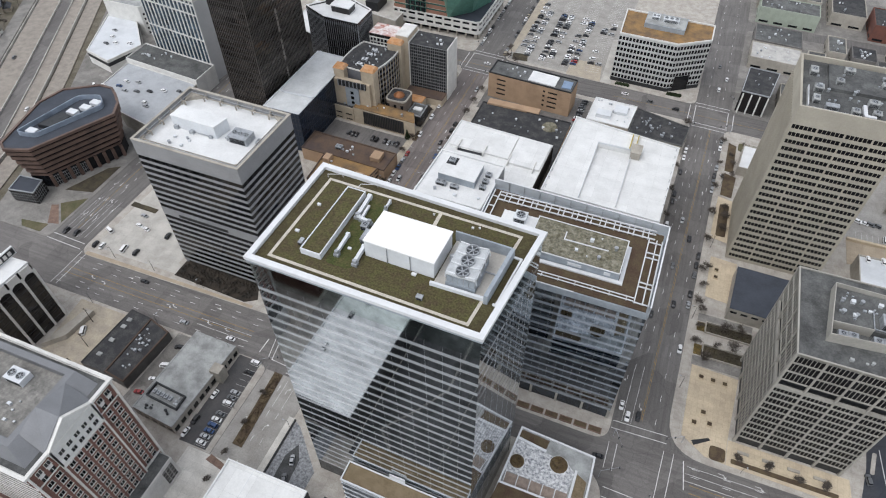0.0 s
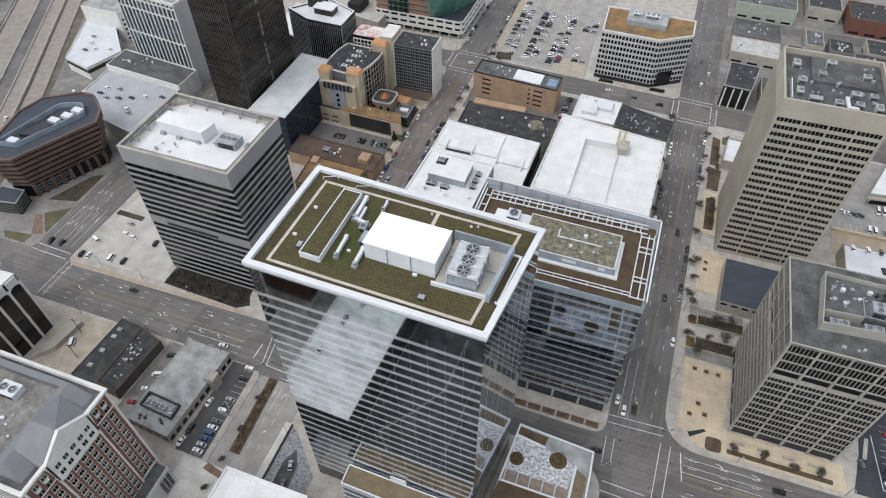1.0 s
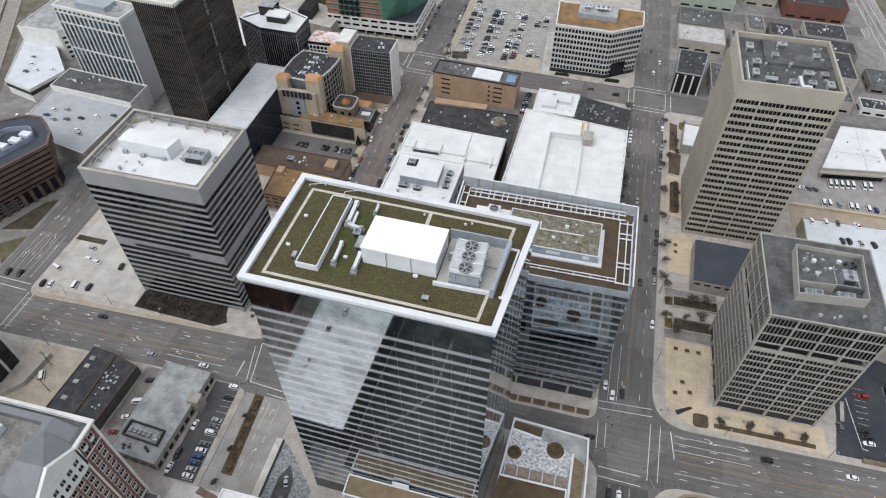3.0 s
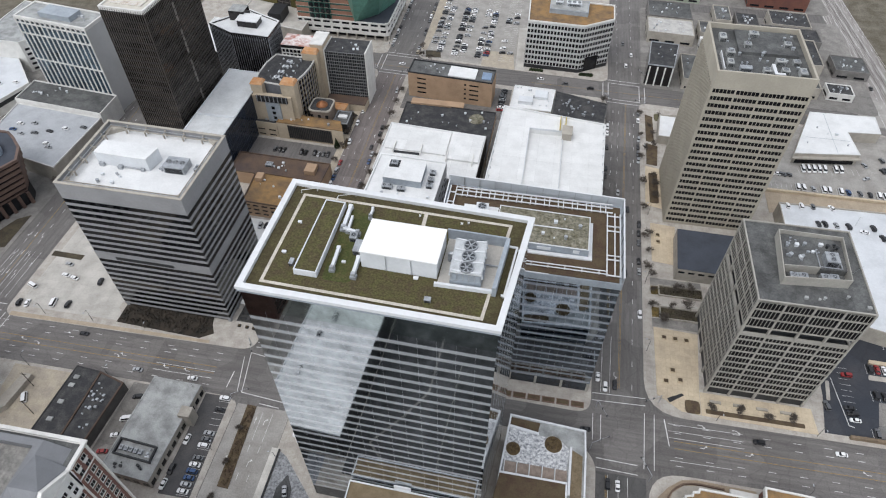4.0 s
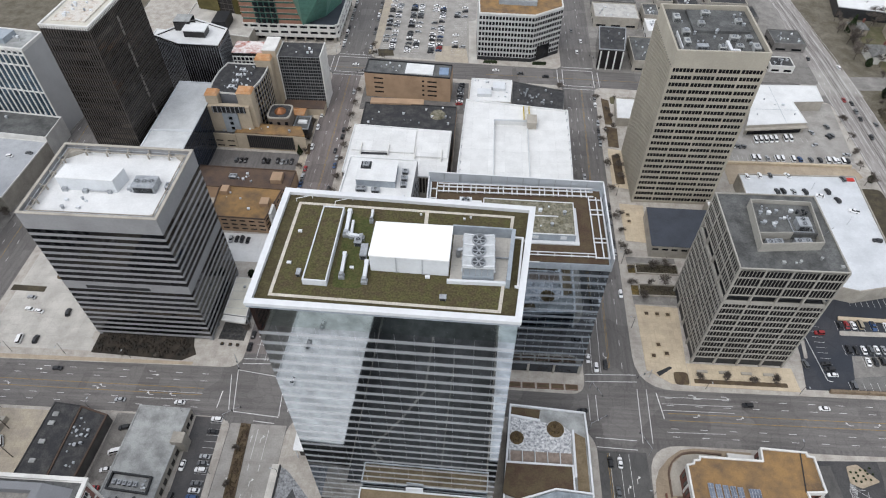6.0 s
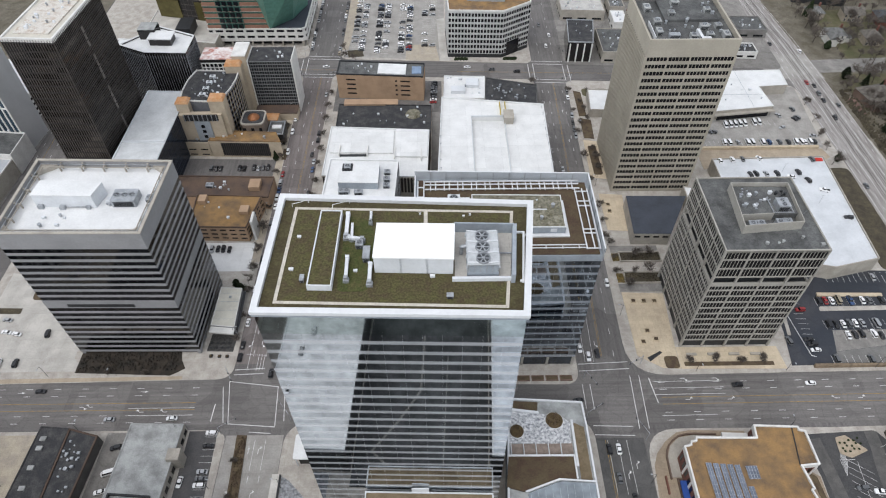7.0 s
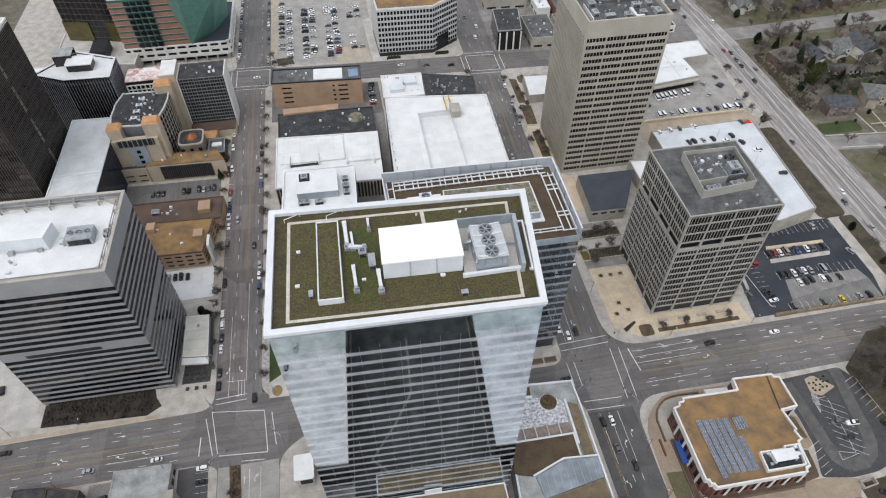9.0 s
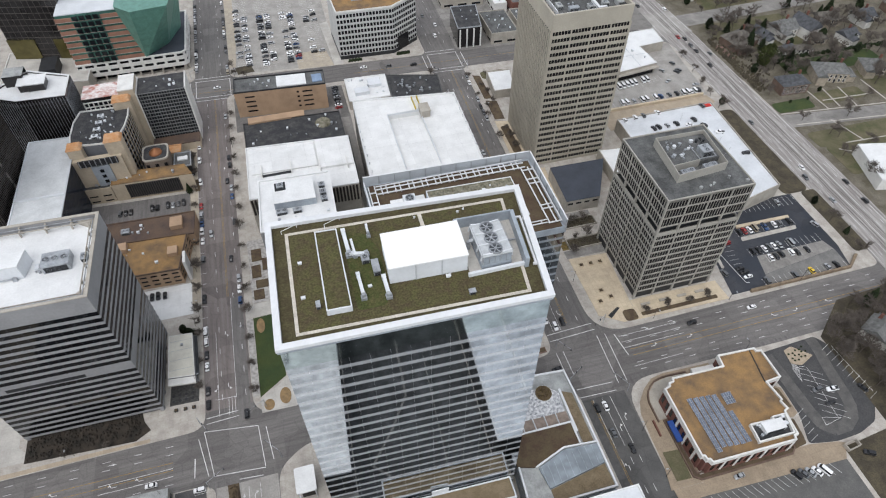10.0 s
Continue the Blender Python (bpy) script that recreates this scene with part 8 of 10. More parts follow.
part("string_course", Shape().ring(inset(P, -0.25), inset(P, 0.2), 56.6, 57.1), WHITE_TRIM, b)
part("string_course", Shape().ring(inset(P, -0.3), inset(P, 0.2), 14.2, 15.2), WHITE_TRIM, b)
WELL = [(-185, 31.9), (-153.8, 31.9), (-153.8, 55.3), (-185, 55.3)]
part("roof_gutter", Shape().ring(inset(P, 0.2), inset(P, 2.6), 65.0, 65.3), ROOF_G, b)
v = [(x, y, 65.3) for x, y in inset(P, 2.4)] + [(x, y, 69.0) for x, y in inset(WELL, -2.2)] + [(x, y, 69.0) for x, y in WELL] + [(x, y, 66.2) for x, y in WELL]
part("mansard_slope", Shape().add(v, [(4 * k + i, 4 * k + (i + 1) % 4, 4 * k + 4 + (i + 1) % 4, 4 * k + 4 + i) for k in range(3) for i in range(4)]), GREY_METAL, b)
part("roof_well", Shape().prism(WELL, 65.01, 66.25), mat("grey_roof_pavers", (0.27, 0.26, 0.24), 0.9, var=0.25, size=2.5, fine=1.2, col2=(0.16, 0.155, 0.145), joints=1.2), b)
# a window pair: white surround, two dark lights, a sill
pair = Shape().box(-0.05, -1.05, -0.1, 0.1, 1.05, 2.1, 1).box(0.06, -0.9, 0.05, 0.14, -0.06, 1.95).box(0.06, 0.06, 0.05, 0.14, 0.9, 1.95).box(0.06, -1.2, -0.3, 0.3, 1.2, -0.06, 1).mesh("window", WINDOW, WHITE_TRIM)
plain_pair = Shape().box(0.06, -0.9, 0.05, 0.14, -0.06, 1.95).box(0.06, 0.06, 0.05, 0.14, 0.9, 1.95).box(0.05, -0.06, 0.05, 0.16, 0.06, 1.95, 1).mesh("window", WINDOW, WHITE_TRIM)
for j in range(11):
    for y in (28.0, 31.2, 53.8, 57.1):
        piece("window", pair, b, Matrix.Translation((-142.0, y, 15.6 + 3.75 * j)))
    for y in (35.8, 39.05, 42.3, 45.5, 48.7):
        piece("window", pair, b, Matrix.Translation((-141.4, y, 14.4 + 3.75 * j)))
for y in (28.0, 31.2, 53.8, 57.1):
    piece("window", pair, b, Matrix.Translation((-142.0, y, 61.0)))
    part("spandrel_panel", Shape().box(-142.02, y - 0.9, 58.9, -141.92, y + 0.9, 60.6), WHITE_TRIM, b)
    piece("window", plain_pair, b, Matrix.Translation((-142.0, y, 57.2)))
for j in range(13):
    part("window_row", Shape().box(-195, 24.6, 15.8 + 3.75 * j, -143.5, 24.75, 17.7 + 3.75 * j), WINDOW, b)
    part("sill_row", Shape().box(-195.2, 24.45, 15.4 + 3.75 * j, -143.3, 24.74, 15.75 + 3.75 * j), WHITE_TRIM, b)
part("brick_bay", Shape().box(-142.05, 33.6, 0, -141.4, 50.9, 55), BRICK, b)
v = [(x, y, z) for x in (-146.0, -141.2) for y, z in ((33.4, 55), (51.1, 55), (51.9, 63.8), (51.6, 65.2), (42.3, 71.2), (33.2, 65.2), (32.9, 63.8))]
gw = part("gable_wall", Shape().add(v, [tuple(range(7, 14)), tuple(range(6, -1, -1))] + [(i, (i + 1) % 7, 7 + (i + 1) % 7, 7 + i) for i in range(7)]), mat("white_render", (0.62, 0.62, 0.6), 0.8, var=0.08, size=4), b, "white rendered gable wall")
for y0, y1 in ((32.5, 42.3), (52.3, 42.3)):
    v = [(x, y, z) for x in (-142.0, -140.9) for y, z in ((y0, 64.9), (y0, 65.4), (42.3, 71.9), (42.3, 71.3))]
    part("gable_coping", Shape().add(v, [(4, 5, 6, 7), (3, 2, 1, 0), (0, 1, 5, 4), (1, 2, 6, 5), (2, 3, 7, 6), (3, 0, 4, 7)]), WHITE_TRIM, b)
part("gable_roof", Shape().add([(-142.3, 32.6, 65.3), (-142.3, 42.3, 71.7), (-142.3, 52.2, 65.3), (-151.8, 42.3, 71.4), (-151.6, 34, 68.9), (-151.6, 53, 68.9)], [(0, 1, 3, 4), (1, 2, 5, 3)]), GREY_METAL, b)
for z in (56.5, 60.2):
    for y in (35.9, 39.1, 42.3, 45.5, 48.6):
        piece("window", plain_pair, b, Matrix.Translation((-141.3, y, z)))
part("string_course", Shape().box(-141.6, 33.3, 54.7, -141.0, 51.2, 55.5), WHITE_TRIM, b)
for y in (33.5, 51.0, 59.7, 25.0):
    part("corner_trim", Shape().box(-142.05, y - 0.3, 8, -141.2, y + 0.3, 65), WHITE_TRIM, b)
part("low_wing", Shape().box(-142.3, 26, 0, -137.0, 59, 13.4), WHITE_TRIM, b)
part("low_wing_roof", Shape().box(-142.2, 26.3, 13.4, -137.3, 58.7, 13.7), ROOF_G, b)
part("low_wing_window", Shape().box(-137.05, 52.4, 2, -136.9, 58, 11), WINDOW, b)
for i in range(4):
    part("glazing_bar", Shape().box(-137.0, 52.4 + 1.8 * i, 2, -136.82, 52.6 + 1.8 * i, 11), WHITE_TRIM, b)
for j in range(4):
    part("glazing_bar", Shape().box(-137.0, 52.4, 3.6 + 2.2 * j, -136.85, 58, 3.8 + 2.2 * j), WHITE_TRIM, b)
roof_unit(-168.6, 49.6, 66.25, 7.0, 4.6, 2.6, "white rooftop unit with two large fans", 2, material=WHITE_PANEL)
roof_unit(-178, 45, 66.25, 7, 4, 2.2, "white rooftop unit with two large fans", 2, material=WHITE_PANEL)
clutter(b, -172, 34, -158, 44, 66.25, 5, 84)
# black and white arched tower
b = thing("black_arched_tower", -255, 90, 0, "black tower with white piers and arched tops", "tower")
P = [(-279, 63.5), (-238.8, 64.2), (-237.2, 102.8), (-279, 101.5)]
part("wall", Shape().prism(P, 0, 37.5), BLACK_GLASS, b)
for a, c in sides(P):
    w, m = along(a, c)
    pm = Shape().box(-0.5, -0.6, 0, 0.5, 0.0, 33.6).mesh("pier", WHITE_TRIM)
    n = 6
    for i in range(n + 1):
        piece("pier", pm, b, m @ Matrix.Translation((w * i / n, 0, 0)))
    for i in range(n):
        s = Shape()
        x0, x1 = w * i / n + 0.5, w * (i + 1) / n - 0.5
        r = (x1 - x0) / 2
        pts = [(x0 + r - r * math.cos(math.pi * q / 8), 33.6 - 2 + 2 * math.sin(math.pi * q / 8)) for q in range(9)]
        s.add([(x, -0.55, z) for x, z in pts] + [(x1, -0.55, 37.5), (x0, -0.55, 37.5)] + [(x, 0.0, z) for x, z in pts] + [(x1, 0, 37.5), (x0, 0, 37.5)], [tuple(range(11)), tuple(range(21, 10, -1))] + [(q, q + 11, q + 12, q + 1) for q in range(10)])
        piece("arch_panel", s.mesh("arch_panel", WHITE_TRIM), b, m)
sign = part("sign_wall", Shape().box(-247.4, 94.5, 37.9, -246.4, 105.5, 42.2), ROOF_W, b)
part("sign_plate", Shape().box(-246.4, 95.2, 38.6, -246.2, 105.0, 41.8), DARK_METAL, sign)
for i in range(3):
    part("number_bar", Shape().box(-246.2, 96.8 + 2.5 * i, 39.2, -246.05, 98.4 + 2.5 * i, 41.2), WHITE_TRIM, sign)
part("roof", Shape().prism(inset(P, 0.5), 37.5, 37.9), ROOF_W, b)
part("plant_room", Shape().box(-268, 72, 37.9, -252, 86, 41), ROOF_W, b)
part("roof_rim", Shape().ring(P, inset(P, 0.5), 37.5, 38.4), ROOF_W, b)
for a, c in sides(P)[1:3]:
    w, m = along(a, c)
    for j in range(9):
        piece("floor_line", Shape().box(0.4, -0.1, 0, w - 0.4, 0.0, 0.3).mesh("floor_line", DARK_METAL), b, m @ Matrix.Translation((0, 0, 3 + 3.4 * j)))
part("ramp_wall", Shape().prism([(-233, 84), (-226, 92), (-224, 108), (-228, 108)], 0, 3), DECK_WALL, b)
for x, y in ((-222, 104), (-214, 92), (-209, 80)):
    p = thing("timber_pole", x, y, 0, "weathered timber utility pole", "utility pole", "utility poles")
    part("shaft", Shape().tube((x, y, 0), (x, y, 11), 0.2, 0.13, 6), BARK, p)
    part("crossarm", Shape().box(x - 1.4, y - 0.1, 9.6, x + 1.4, y + 0.1, 9.85), BARK, p)
# block added out of view, so that the glass tower mirrors something dark
b = low_block("unseen_brick_block", "unseen dark brick block added to darken glass reflections", rect(-196, -150, -133, 8), 44, mat("dark_red_brick", (0, 0, 0)), ROOF_K, edge=DARK_METAL)
for j in range(11):
    part("window_row", Shape().box(-133.05, -148, 2.5 + 3.8 * j, -132.9, 6, 4.4 + 3.8 * j), WINDOW, b)
# white-topped garages south of the tower
def garage(label, x0, x1, y1, top, levels):
    """A parking garage: a coated top deck, dark bands for the shade in open storeys, a joint grid and small drains on
    the deck.
    """
    P = rect(x0, -156, x1, y1)
    b = low_block("white_topped_garage", label, P, 19.0, DARK_WALL, top, edge=ROOF_W, lip=1.0)
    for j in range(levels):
        part("storey_shade_band", Shape().ring(inset(P, -0.05), inset(P, 0.3), 2.2 + 3.6 * j, 3.9 + 3.6 * j), DARK_METAL, b)
    for x in (x0 + (x1 - x0) / 3, x0 + 2 * (x1 - x0) / 3):
        part("deck_joint", Shape().box(x - 0.06, -155, 19.12, x + 0.06, y1 - 0.6, 19.13), ROOF_WG, b)
    return b


garage("parking garage with a bright white top deck", -112.8, -79.4, 64.8, DECK_W, 5)
for i in range(9):
    car(RC.uniform(-108, -84), 38 - 13 * i + RC.uniform(-3, 3), RC.choice((0, 90)), "sedan", any_paint(), "parked on a white garage deck", 19.12, "cars on the garage deck")
b = garage("parking garage with a pale blue-grey top deck", -24.6, 19.5, 64.6, ROOF_WG, 5)
part("deck_wall", Shape().box(-8.2, -118, 19.12, -7.6, 62, 20.4), ROOF_W, b)

# ---- brick building with solar panels ----
b = thing("solar_roofed_building", 74, 86, 0, "brick and white building with rusty roof and solar panels", "building")
P = [(51.3, 70.4), (52.4, 70.2), (52.6, 68.6), (53.6, 68.5), (54.2, 67.0), (90.2, 66.6), (90.6, 68.3), (92.2, 68.4), (93.2, 78.4), (95.0, 79.0), (94.2, 82.6), (95.2, 83), (93.9, 91.8), (100.8, 92.4), (100.6, 105.8), (98.4, 106.2), (98.2, 107.6), (81.2, 108.4), (80.6, 103.2), (57.0, 103.6), (56.6, 102.2), (54.6, 102.0), (54.2, 100.6), (51.6, 100.0)]
part("wall", Shape().prism(P, 0.1, 10.2), RED_BRICK, b)
part("roof", Shape().prism(P, 10.2, 10.5), ROOF_TAN, b)
part("base_wall", Shape().ring([(48.9, 67), (51.6, 64.9), (92.4, 64.6), (94.6, 66.6), (94.8, 68.4), (51.4, 68.0), (51, 91.6), (49.3, 91.6)], [(49.4, 67.2), (51.8, 65.5), (92.2, 65.2), (94.2, 66.8), (94.3, 68.0), (50.9, 67.6), (50.6, 91.1), (49.7, 91.1)], 0.1, 1.1), mat("brown_brick", (0.16, 0.11, 0.085)), b)
part("base_bed", Shape().prism([(49.4, 67.2), (51.8, 65.5), (92.2, 65.2), (94.2, 66.8), (94.3, 66.9), (51.9, 67.0), (51.2, 70), (51.2, 91.1), (49.7, 91.1)], 0.1, 0.7), SOIL, b)
for a, c in sides(P):
    w, m = along(a, c)
    n = int(w / 3)
    for i in range(n):
        mm = m @ Matrix.Translation(((i + 0.5) * w / n, 0, 0))
        piece("window", Shape().box(-0.7, -0.08, 3, 0.7, 0.1, 7.4).mesh("window", WINDOW), b, mm)
        if i % 2:
            piece("pilaster", Shape().box(w / n / 2 - 0.5, -0.2, 1.2, w / n / 2 + 0.5, 0.05, 8.6).mesh("pilaster", WHITE_TRIM), b, mm)
part("parapet", Shape().ring(inset(P, -0.2), inset(P, 0.3), 8.6, 11.2).ring(inset(P, -0.28), inset(P, 0.4), 11.2, 11.42), WHITE_TRIM, b, "stepped white parapet")
part("roof_line", Shape().prism([(93.4, 92.0), (93.75, 92.0), (96.2, 107.4), (95.85, 107.4)], 10.5, 10.8), DARK_METAL, b)
Q = [(75.2, 69.0), (90.9, 68.9), (92.4, 77.3), (86, 77.4), (86, 76.4), (75.8, 76.8)]
part("plant_screen", Shape().ring(Q, inset(Q, 0.55), 10.5, 12.2), WHITE_TRIM, b, "white plant screen")
part("plant_floor", Shape().prism(inset(Q, 0.6), 10.5, 10.7), ROOF_K, b)
roof_unit(84.2, 73.6, 10.7, 9.0, 4.2, 2.3, "long white rooftop unit on a black well", 0, material=ROOF_W)
clutter(b, 78, 70.6, 80, 76, 10.7, 4, 91)
clutter(b, 89.4, 71, 91, 76.5, 10.7, 4, 92)
pm = Shape().box(-0.46, -0.76, 0.0, 0.46, 0.76, 0.05).box(-0.53, -0.83, -0.03, 0.53, 0.83, 0.03, 1).mesh("solar_panel", SOLAR, STEEL)
for r in range(6):
    for i in range(14 if r < 5 else 9):
        for q in range(2):
            x, y = 58.3 + 2.65 * r + 1.08 * q + 0.02 * i, 92.6 - 1.68 * i - 0.25 * r + (0 if r < 5 else -8)
            if y < 70.6:
                continue
            m = pose(x, y, 10.95, 8, 0, 3)
            piece("solar_panel", pm, b, m)
for i in range(3):
    for q in range(4):
        m = pose(73.0 + 1.08 * q, 91.2 - 1.68 * i, 10.95, 8, 0, 3)
        piece("solar_panel", pm, b, m)
part("blue_awning", Shape().prism([(49.0, 80.6), (51.5, 80.4), (51.6, 89.6), (49.2, 89.6)], 2.9, 3.7), mat("blue_awning", (0.03, 0.08, 0.3), 0.7), b)
part("entry_canopy", Shape().prism([(70.6, 103.7), (80.4, 103.4), (80.9, 108.3), (70.6, 108.8)], 3.6, 4.5).box(71, 108, 0.1, 71.5, 108.5, 3.6).box(79.6, 107.6, 0.1, 80.1, 108.1, 3.6), WHITE_TRIM, b)
solid("garden_wall", Shape().prism([(44.6, 85.6), (45.2, 85.6), (45.4, 92.6), (44.8, 92.6)], 0.15, 1.2), RED_BRICK, "low brick garden wall", "wall")

# ---- around the two office towers ----
P = [(57.0, 215.6), (76, 215.2), (91.0, 243), (58.6, 243.6)]
b = low_block("navy_roofed_link", "low link building with a navy flat roof", P, 8.2, DECK_WALL, ROOF_NAVY, edge=ROOF_NAVY, rim=0.3, lip=0.15, rows=1, bays=5, winh=1.2, sill=5.4, faces=(0,))
b = low_block("tan_low_link", "low tan roof beside a tower", [(91.5, 226), (112, 224), (112, 250), (92, 252)], 6.8, DECK_WALL, ROOF_W, edge=DECK_WALL)
P = [(113, 200), (150, 191), (174, 196.6), (178, 274.4), (113.6, 273)]
b = low_block("low_parking_deck", "low parking deck with a pale blue-white top", P, 8.4, DECK_WALL, ROOF_WG, edge=DECK_WALL, rim=0.5, lip=0.9)
for x, y, a, k, c in [(118, 271, 0, "sedan", "white"), (125, 272, 0, "suv", "white"), (131, 272.5, 0, "sedan", "grey"), (140.6, 273.0, 30, "sedan", "white"), (134.4, 259.8, 10, "suv", "black"), (131.2, 259.4, 10, "sedan", "black"), (140.1, 259.8, 10, "sedan", "silver"), (146.2, 259.9, 10, "suv", "black"), (153.3, 257.2, 70, "sedan", "white"), (158.4, 260.8, 8, "suv", "black"), (161.4, 254.1, 15, "suv", "black"), (170.4, 271.8, 10, "suv", "grey"), (167, 246, 70, "pickup", "white"), (171, 225, 80, "suv", "black")]:
    car(x, y, a, k, c, "parked on a pale deck", 8.52, "cars on the low deck")
part("red_kiosk", Shape().box(171.6, 270.4, 8.52, 176.4, 273.0, 9.0), mat("red_canvas", (0.5, 0.04, 0.03), 0.8), b)
for x, y in ((160, 236), (150, 262)):
    solid("lamp_post", Shape().tube((x, y, 8.5), (x, y, 14.5), 0.09, 0.06, 6).tube((x - 1, y, 14.5), (x + 1, y, 14.5), 0.06, 0.06, 5), STEEL, "thin steel lamp post on a deck", "lamp post", "deck lamps")
solid("retaining_wall", Shape().prism([(112, 291.6), (186, 291.8), (186, 293.2), (112, 293.0)], 0, 1.8), TANPAVE, "long tan retaining wall", "wall")
solid("perimeter_wall", Shape().prism([(123, 140.6), (180, 141), (188, 147), (187, 148), (179.6, 142), (123, 141.8)], 0.1, 2.0), mat("brown_block_wall", (0.25, 0.19, 0.13), 0.9, var=0.25, size=2, fine=0.6), "brown masonry wall round a parking lot", "wall")
b = low_block("white_roofed_shop", "low shop with a bright white roof", [(131, 320.6), (168.6, 325.4), (166.6, 347), (186, 348.6), (187, 366), (148, 365)], 7.0, DECK_WALL, ROOF_W, edge=ROOF_W, rim=0.4, lip=0.4)
part("front_canopy", Shape().prism([(130, 318.0), (169.5, 322.9), (168.7, 325.3), (131, 320.5)], 4.6, 5.4), DECK_WALL, b)
part("glass_front", Shape().prism([(133, 320.4), (166.5, 324.7), (166.5, 325.1), (133, 320.9)], 0.3, 4.4), WINDOW, b)
part("roof_joint", Shape().box(141, 338, 7.13, 166, 338.2, 7.2), GREY_PANEL, b)
part("roof_joint", Shape().box(156, 325, 7.13, 156.2, 364, 7.19), GREY_PANEL, b)
clutter(b, 140, 330, 165, 355, 7.12, 5, 95)
b = low_block("small_white_hall", "small white hall beside bare trees", [(53, 325), (67, 324.4), (71.4, 346.6), (55, 347.6)], 5.4, DECK_WALL, ROOF_W, edge=DECK_WALL)
b = low_block("dark_pillared_office", "dark glass office on white pillars", [(47.6, 390.6), (64.6, 389.4), (69.6, 420), (50.6, 421.4)], 14.4, BLACK_GLASS, ROOF_K, edge=STEEL)
for i in range(4):
    part("pillar", Shape().box(48.6 + 5 * i, 388.6, 0.1, 49.4 + 5 * i, 389.6, 14), WHITE_TRIM, b)
clutter(b, 51, 395, 66, 416, 14.5, 5, 96)
ROOF_RED2 = mat("patched_pale_roof", (0.48, 0.47, 0.44), 0.85, var=0.15, size=5, fine=0.6, col2=(0.34, 0.33, 0.32), spread=0.52)
PALE_GREEN = mat("pale_green_wall", (0.36, 0.4, 0.33), 0.8, var=0.1, size=5)
GREY_SHOP = mat("grey_shop_wall", (0.2, 0.19, 0.18), 0.85, var=0.2, size=5, fine=0.6)
for i, (x0, y0, x1, y1, h, m, r, l) in enumerate([(51.2, 447, 84, 470, 8, DECK_WALL, ROOF_RED2, "low store with a white roof"), (52.4, 472.4, 84.6, 497, 8, GREY_SHOP, ROOF_G, "store with a grey felt roof"), (53, 516, 95, 536, 12, PALE_GREEN, ROOF_G, "pale green hall with a grey roof"), (72, 388, 92, 420, 8, DECK_WALL, ROOF_G, "grey shop roof beside a dark office"), (96, 392, 126, 420, 7, DECK_WALL, ROOF_G, "shop row with grey roof"), (100, 424, 124, 446, 9, RED_BRICK, ROOF_G, "shop with pale grey roof"), (130, 392, 160, 412, 8, DECK_WALL, ROOF_G, "low shop with a dark roof"), (130, 418, 166, 452, 10, DECK_WALL, ROOF_K, "long block with black roof"), (88, 430, 98, 448, 7, WHITE_TRIM, ROOF_W, "small white-roofed shop"), (88.6, 452, 100, 470, 8, DECK_WALL, ROOF_G, "shop with a cluttered grey roof"), (132, 452, 172, 470, 9, GREY_SHOP, ROOF_K, "shop row with black roofs"), (102, 476, 114, 499, 7, DECK_WALL, ROOF_G, "office with a pale grey roof"), (132, 516, 176, 545, 12, RED_BRICK, ROOF_K, "shop row with black roofs"), (176, 420, 198, 440, 6, GREY_SHOP, ROOF_G, "small building with a grey roof"), (166, 392, 182, 404, 5, WHITE_TRIM, ROOF_K, "white house with a black roof"), (52, 540, 96, 572, 12, DECK_WALL, ROOF_G, "office with a felt roof"), (118, 474, 134, 492, 6, GREY_SHOP, ROOF_K, "low shop with a black roof"), (142, 474, 170, 496, 8, DECK_WALL, ROOF_K, "shop row with black roofs"), (104, 530, 128, 570, 10, DECK_WALL, ROOF_K, "shop row with black roofs")]):
    b = low_block("shop_building", l + " on a town street", [(x0, y0), (x1, y0 - 0.055 * (x1 - x0)), (x1, y1 - 0.055 * (x1 - x0)), (x0, y1)], h, m, r, rows=1, bays=10, fh=4, winh=1.5, faces=(0, 3))
    clutter(b, x0 + 3, y0 + 2, x1 - 3, y1 - 4, h + 0.12, 10, 200 + i)

# ---- north-west: teal glass hall, black glass block ----
b = thing("terracotta_teal_building", -160, 420, 0, "terracotta banded building with a teal glass prow", "office building")
P = [(-205, 413.9), (-161, 413.5), (-150, 424), (-150, 450), (-205, 470)]
for j in range(8):
    part("terracotta_band", Shape().prism(P, 14 + 4.2 * j, 16.4 + 4.2 * j), TERRACOTTA, b)
    part("window_band", Shape().prism(inset(P, 0.5), 16.4 + 4.2 * j, 18.2 + 4.2 * j), TEAL_GLASS, b)
    part("white_ledge", Shape().ring(inset(P, -0.25), inset(P, 0.6), 13.75 + 4.2 * j, 13.99 + 4.2 * j), DECK_WALL, b)
part("roof", Shape().prism(inset(P, 0.5), 47.6, 48.2), ROOF_WG, b)
w, m = along((-205, 413.9), (-161, 413.5))
for j in range(8):
    piece("glass_strip", Shape().box(w * 0.22, -0.3, 0.3, w * 0.6, 0.1, 3.9).mesh("glass_strip", TEAL_GLASS), b, m @ Matrix.Translation((0, 0, 14 + 4.2 * j)))
    for i in range(4):
        piece("angled_pane", Shape().prism([(0, -0.3), (3.2, -1.6), (3.2, -0.3)], 0.5, 3.2).mesh("angled_pane", WINDOW), b, m @ Matrix.Translation((w * 0.23 + 4.1 * i, 0, 14 + 4.2 * j)))
Q = [(-163, 415), (-161, 412.8), (-147, 427), (-139, 448), (-150, 450), (-163, 448)]
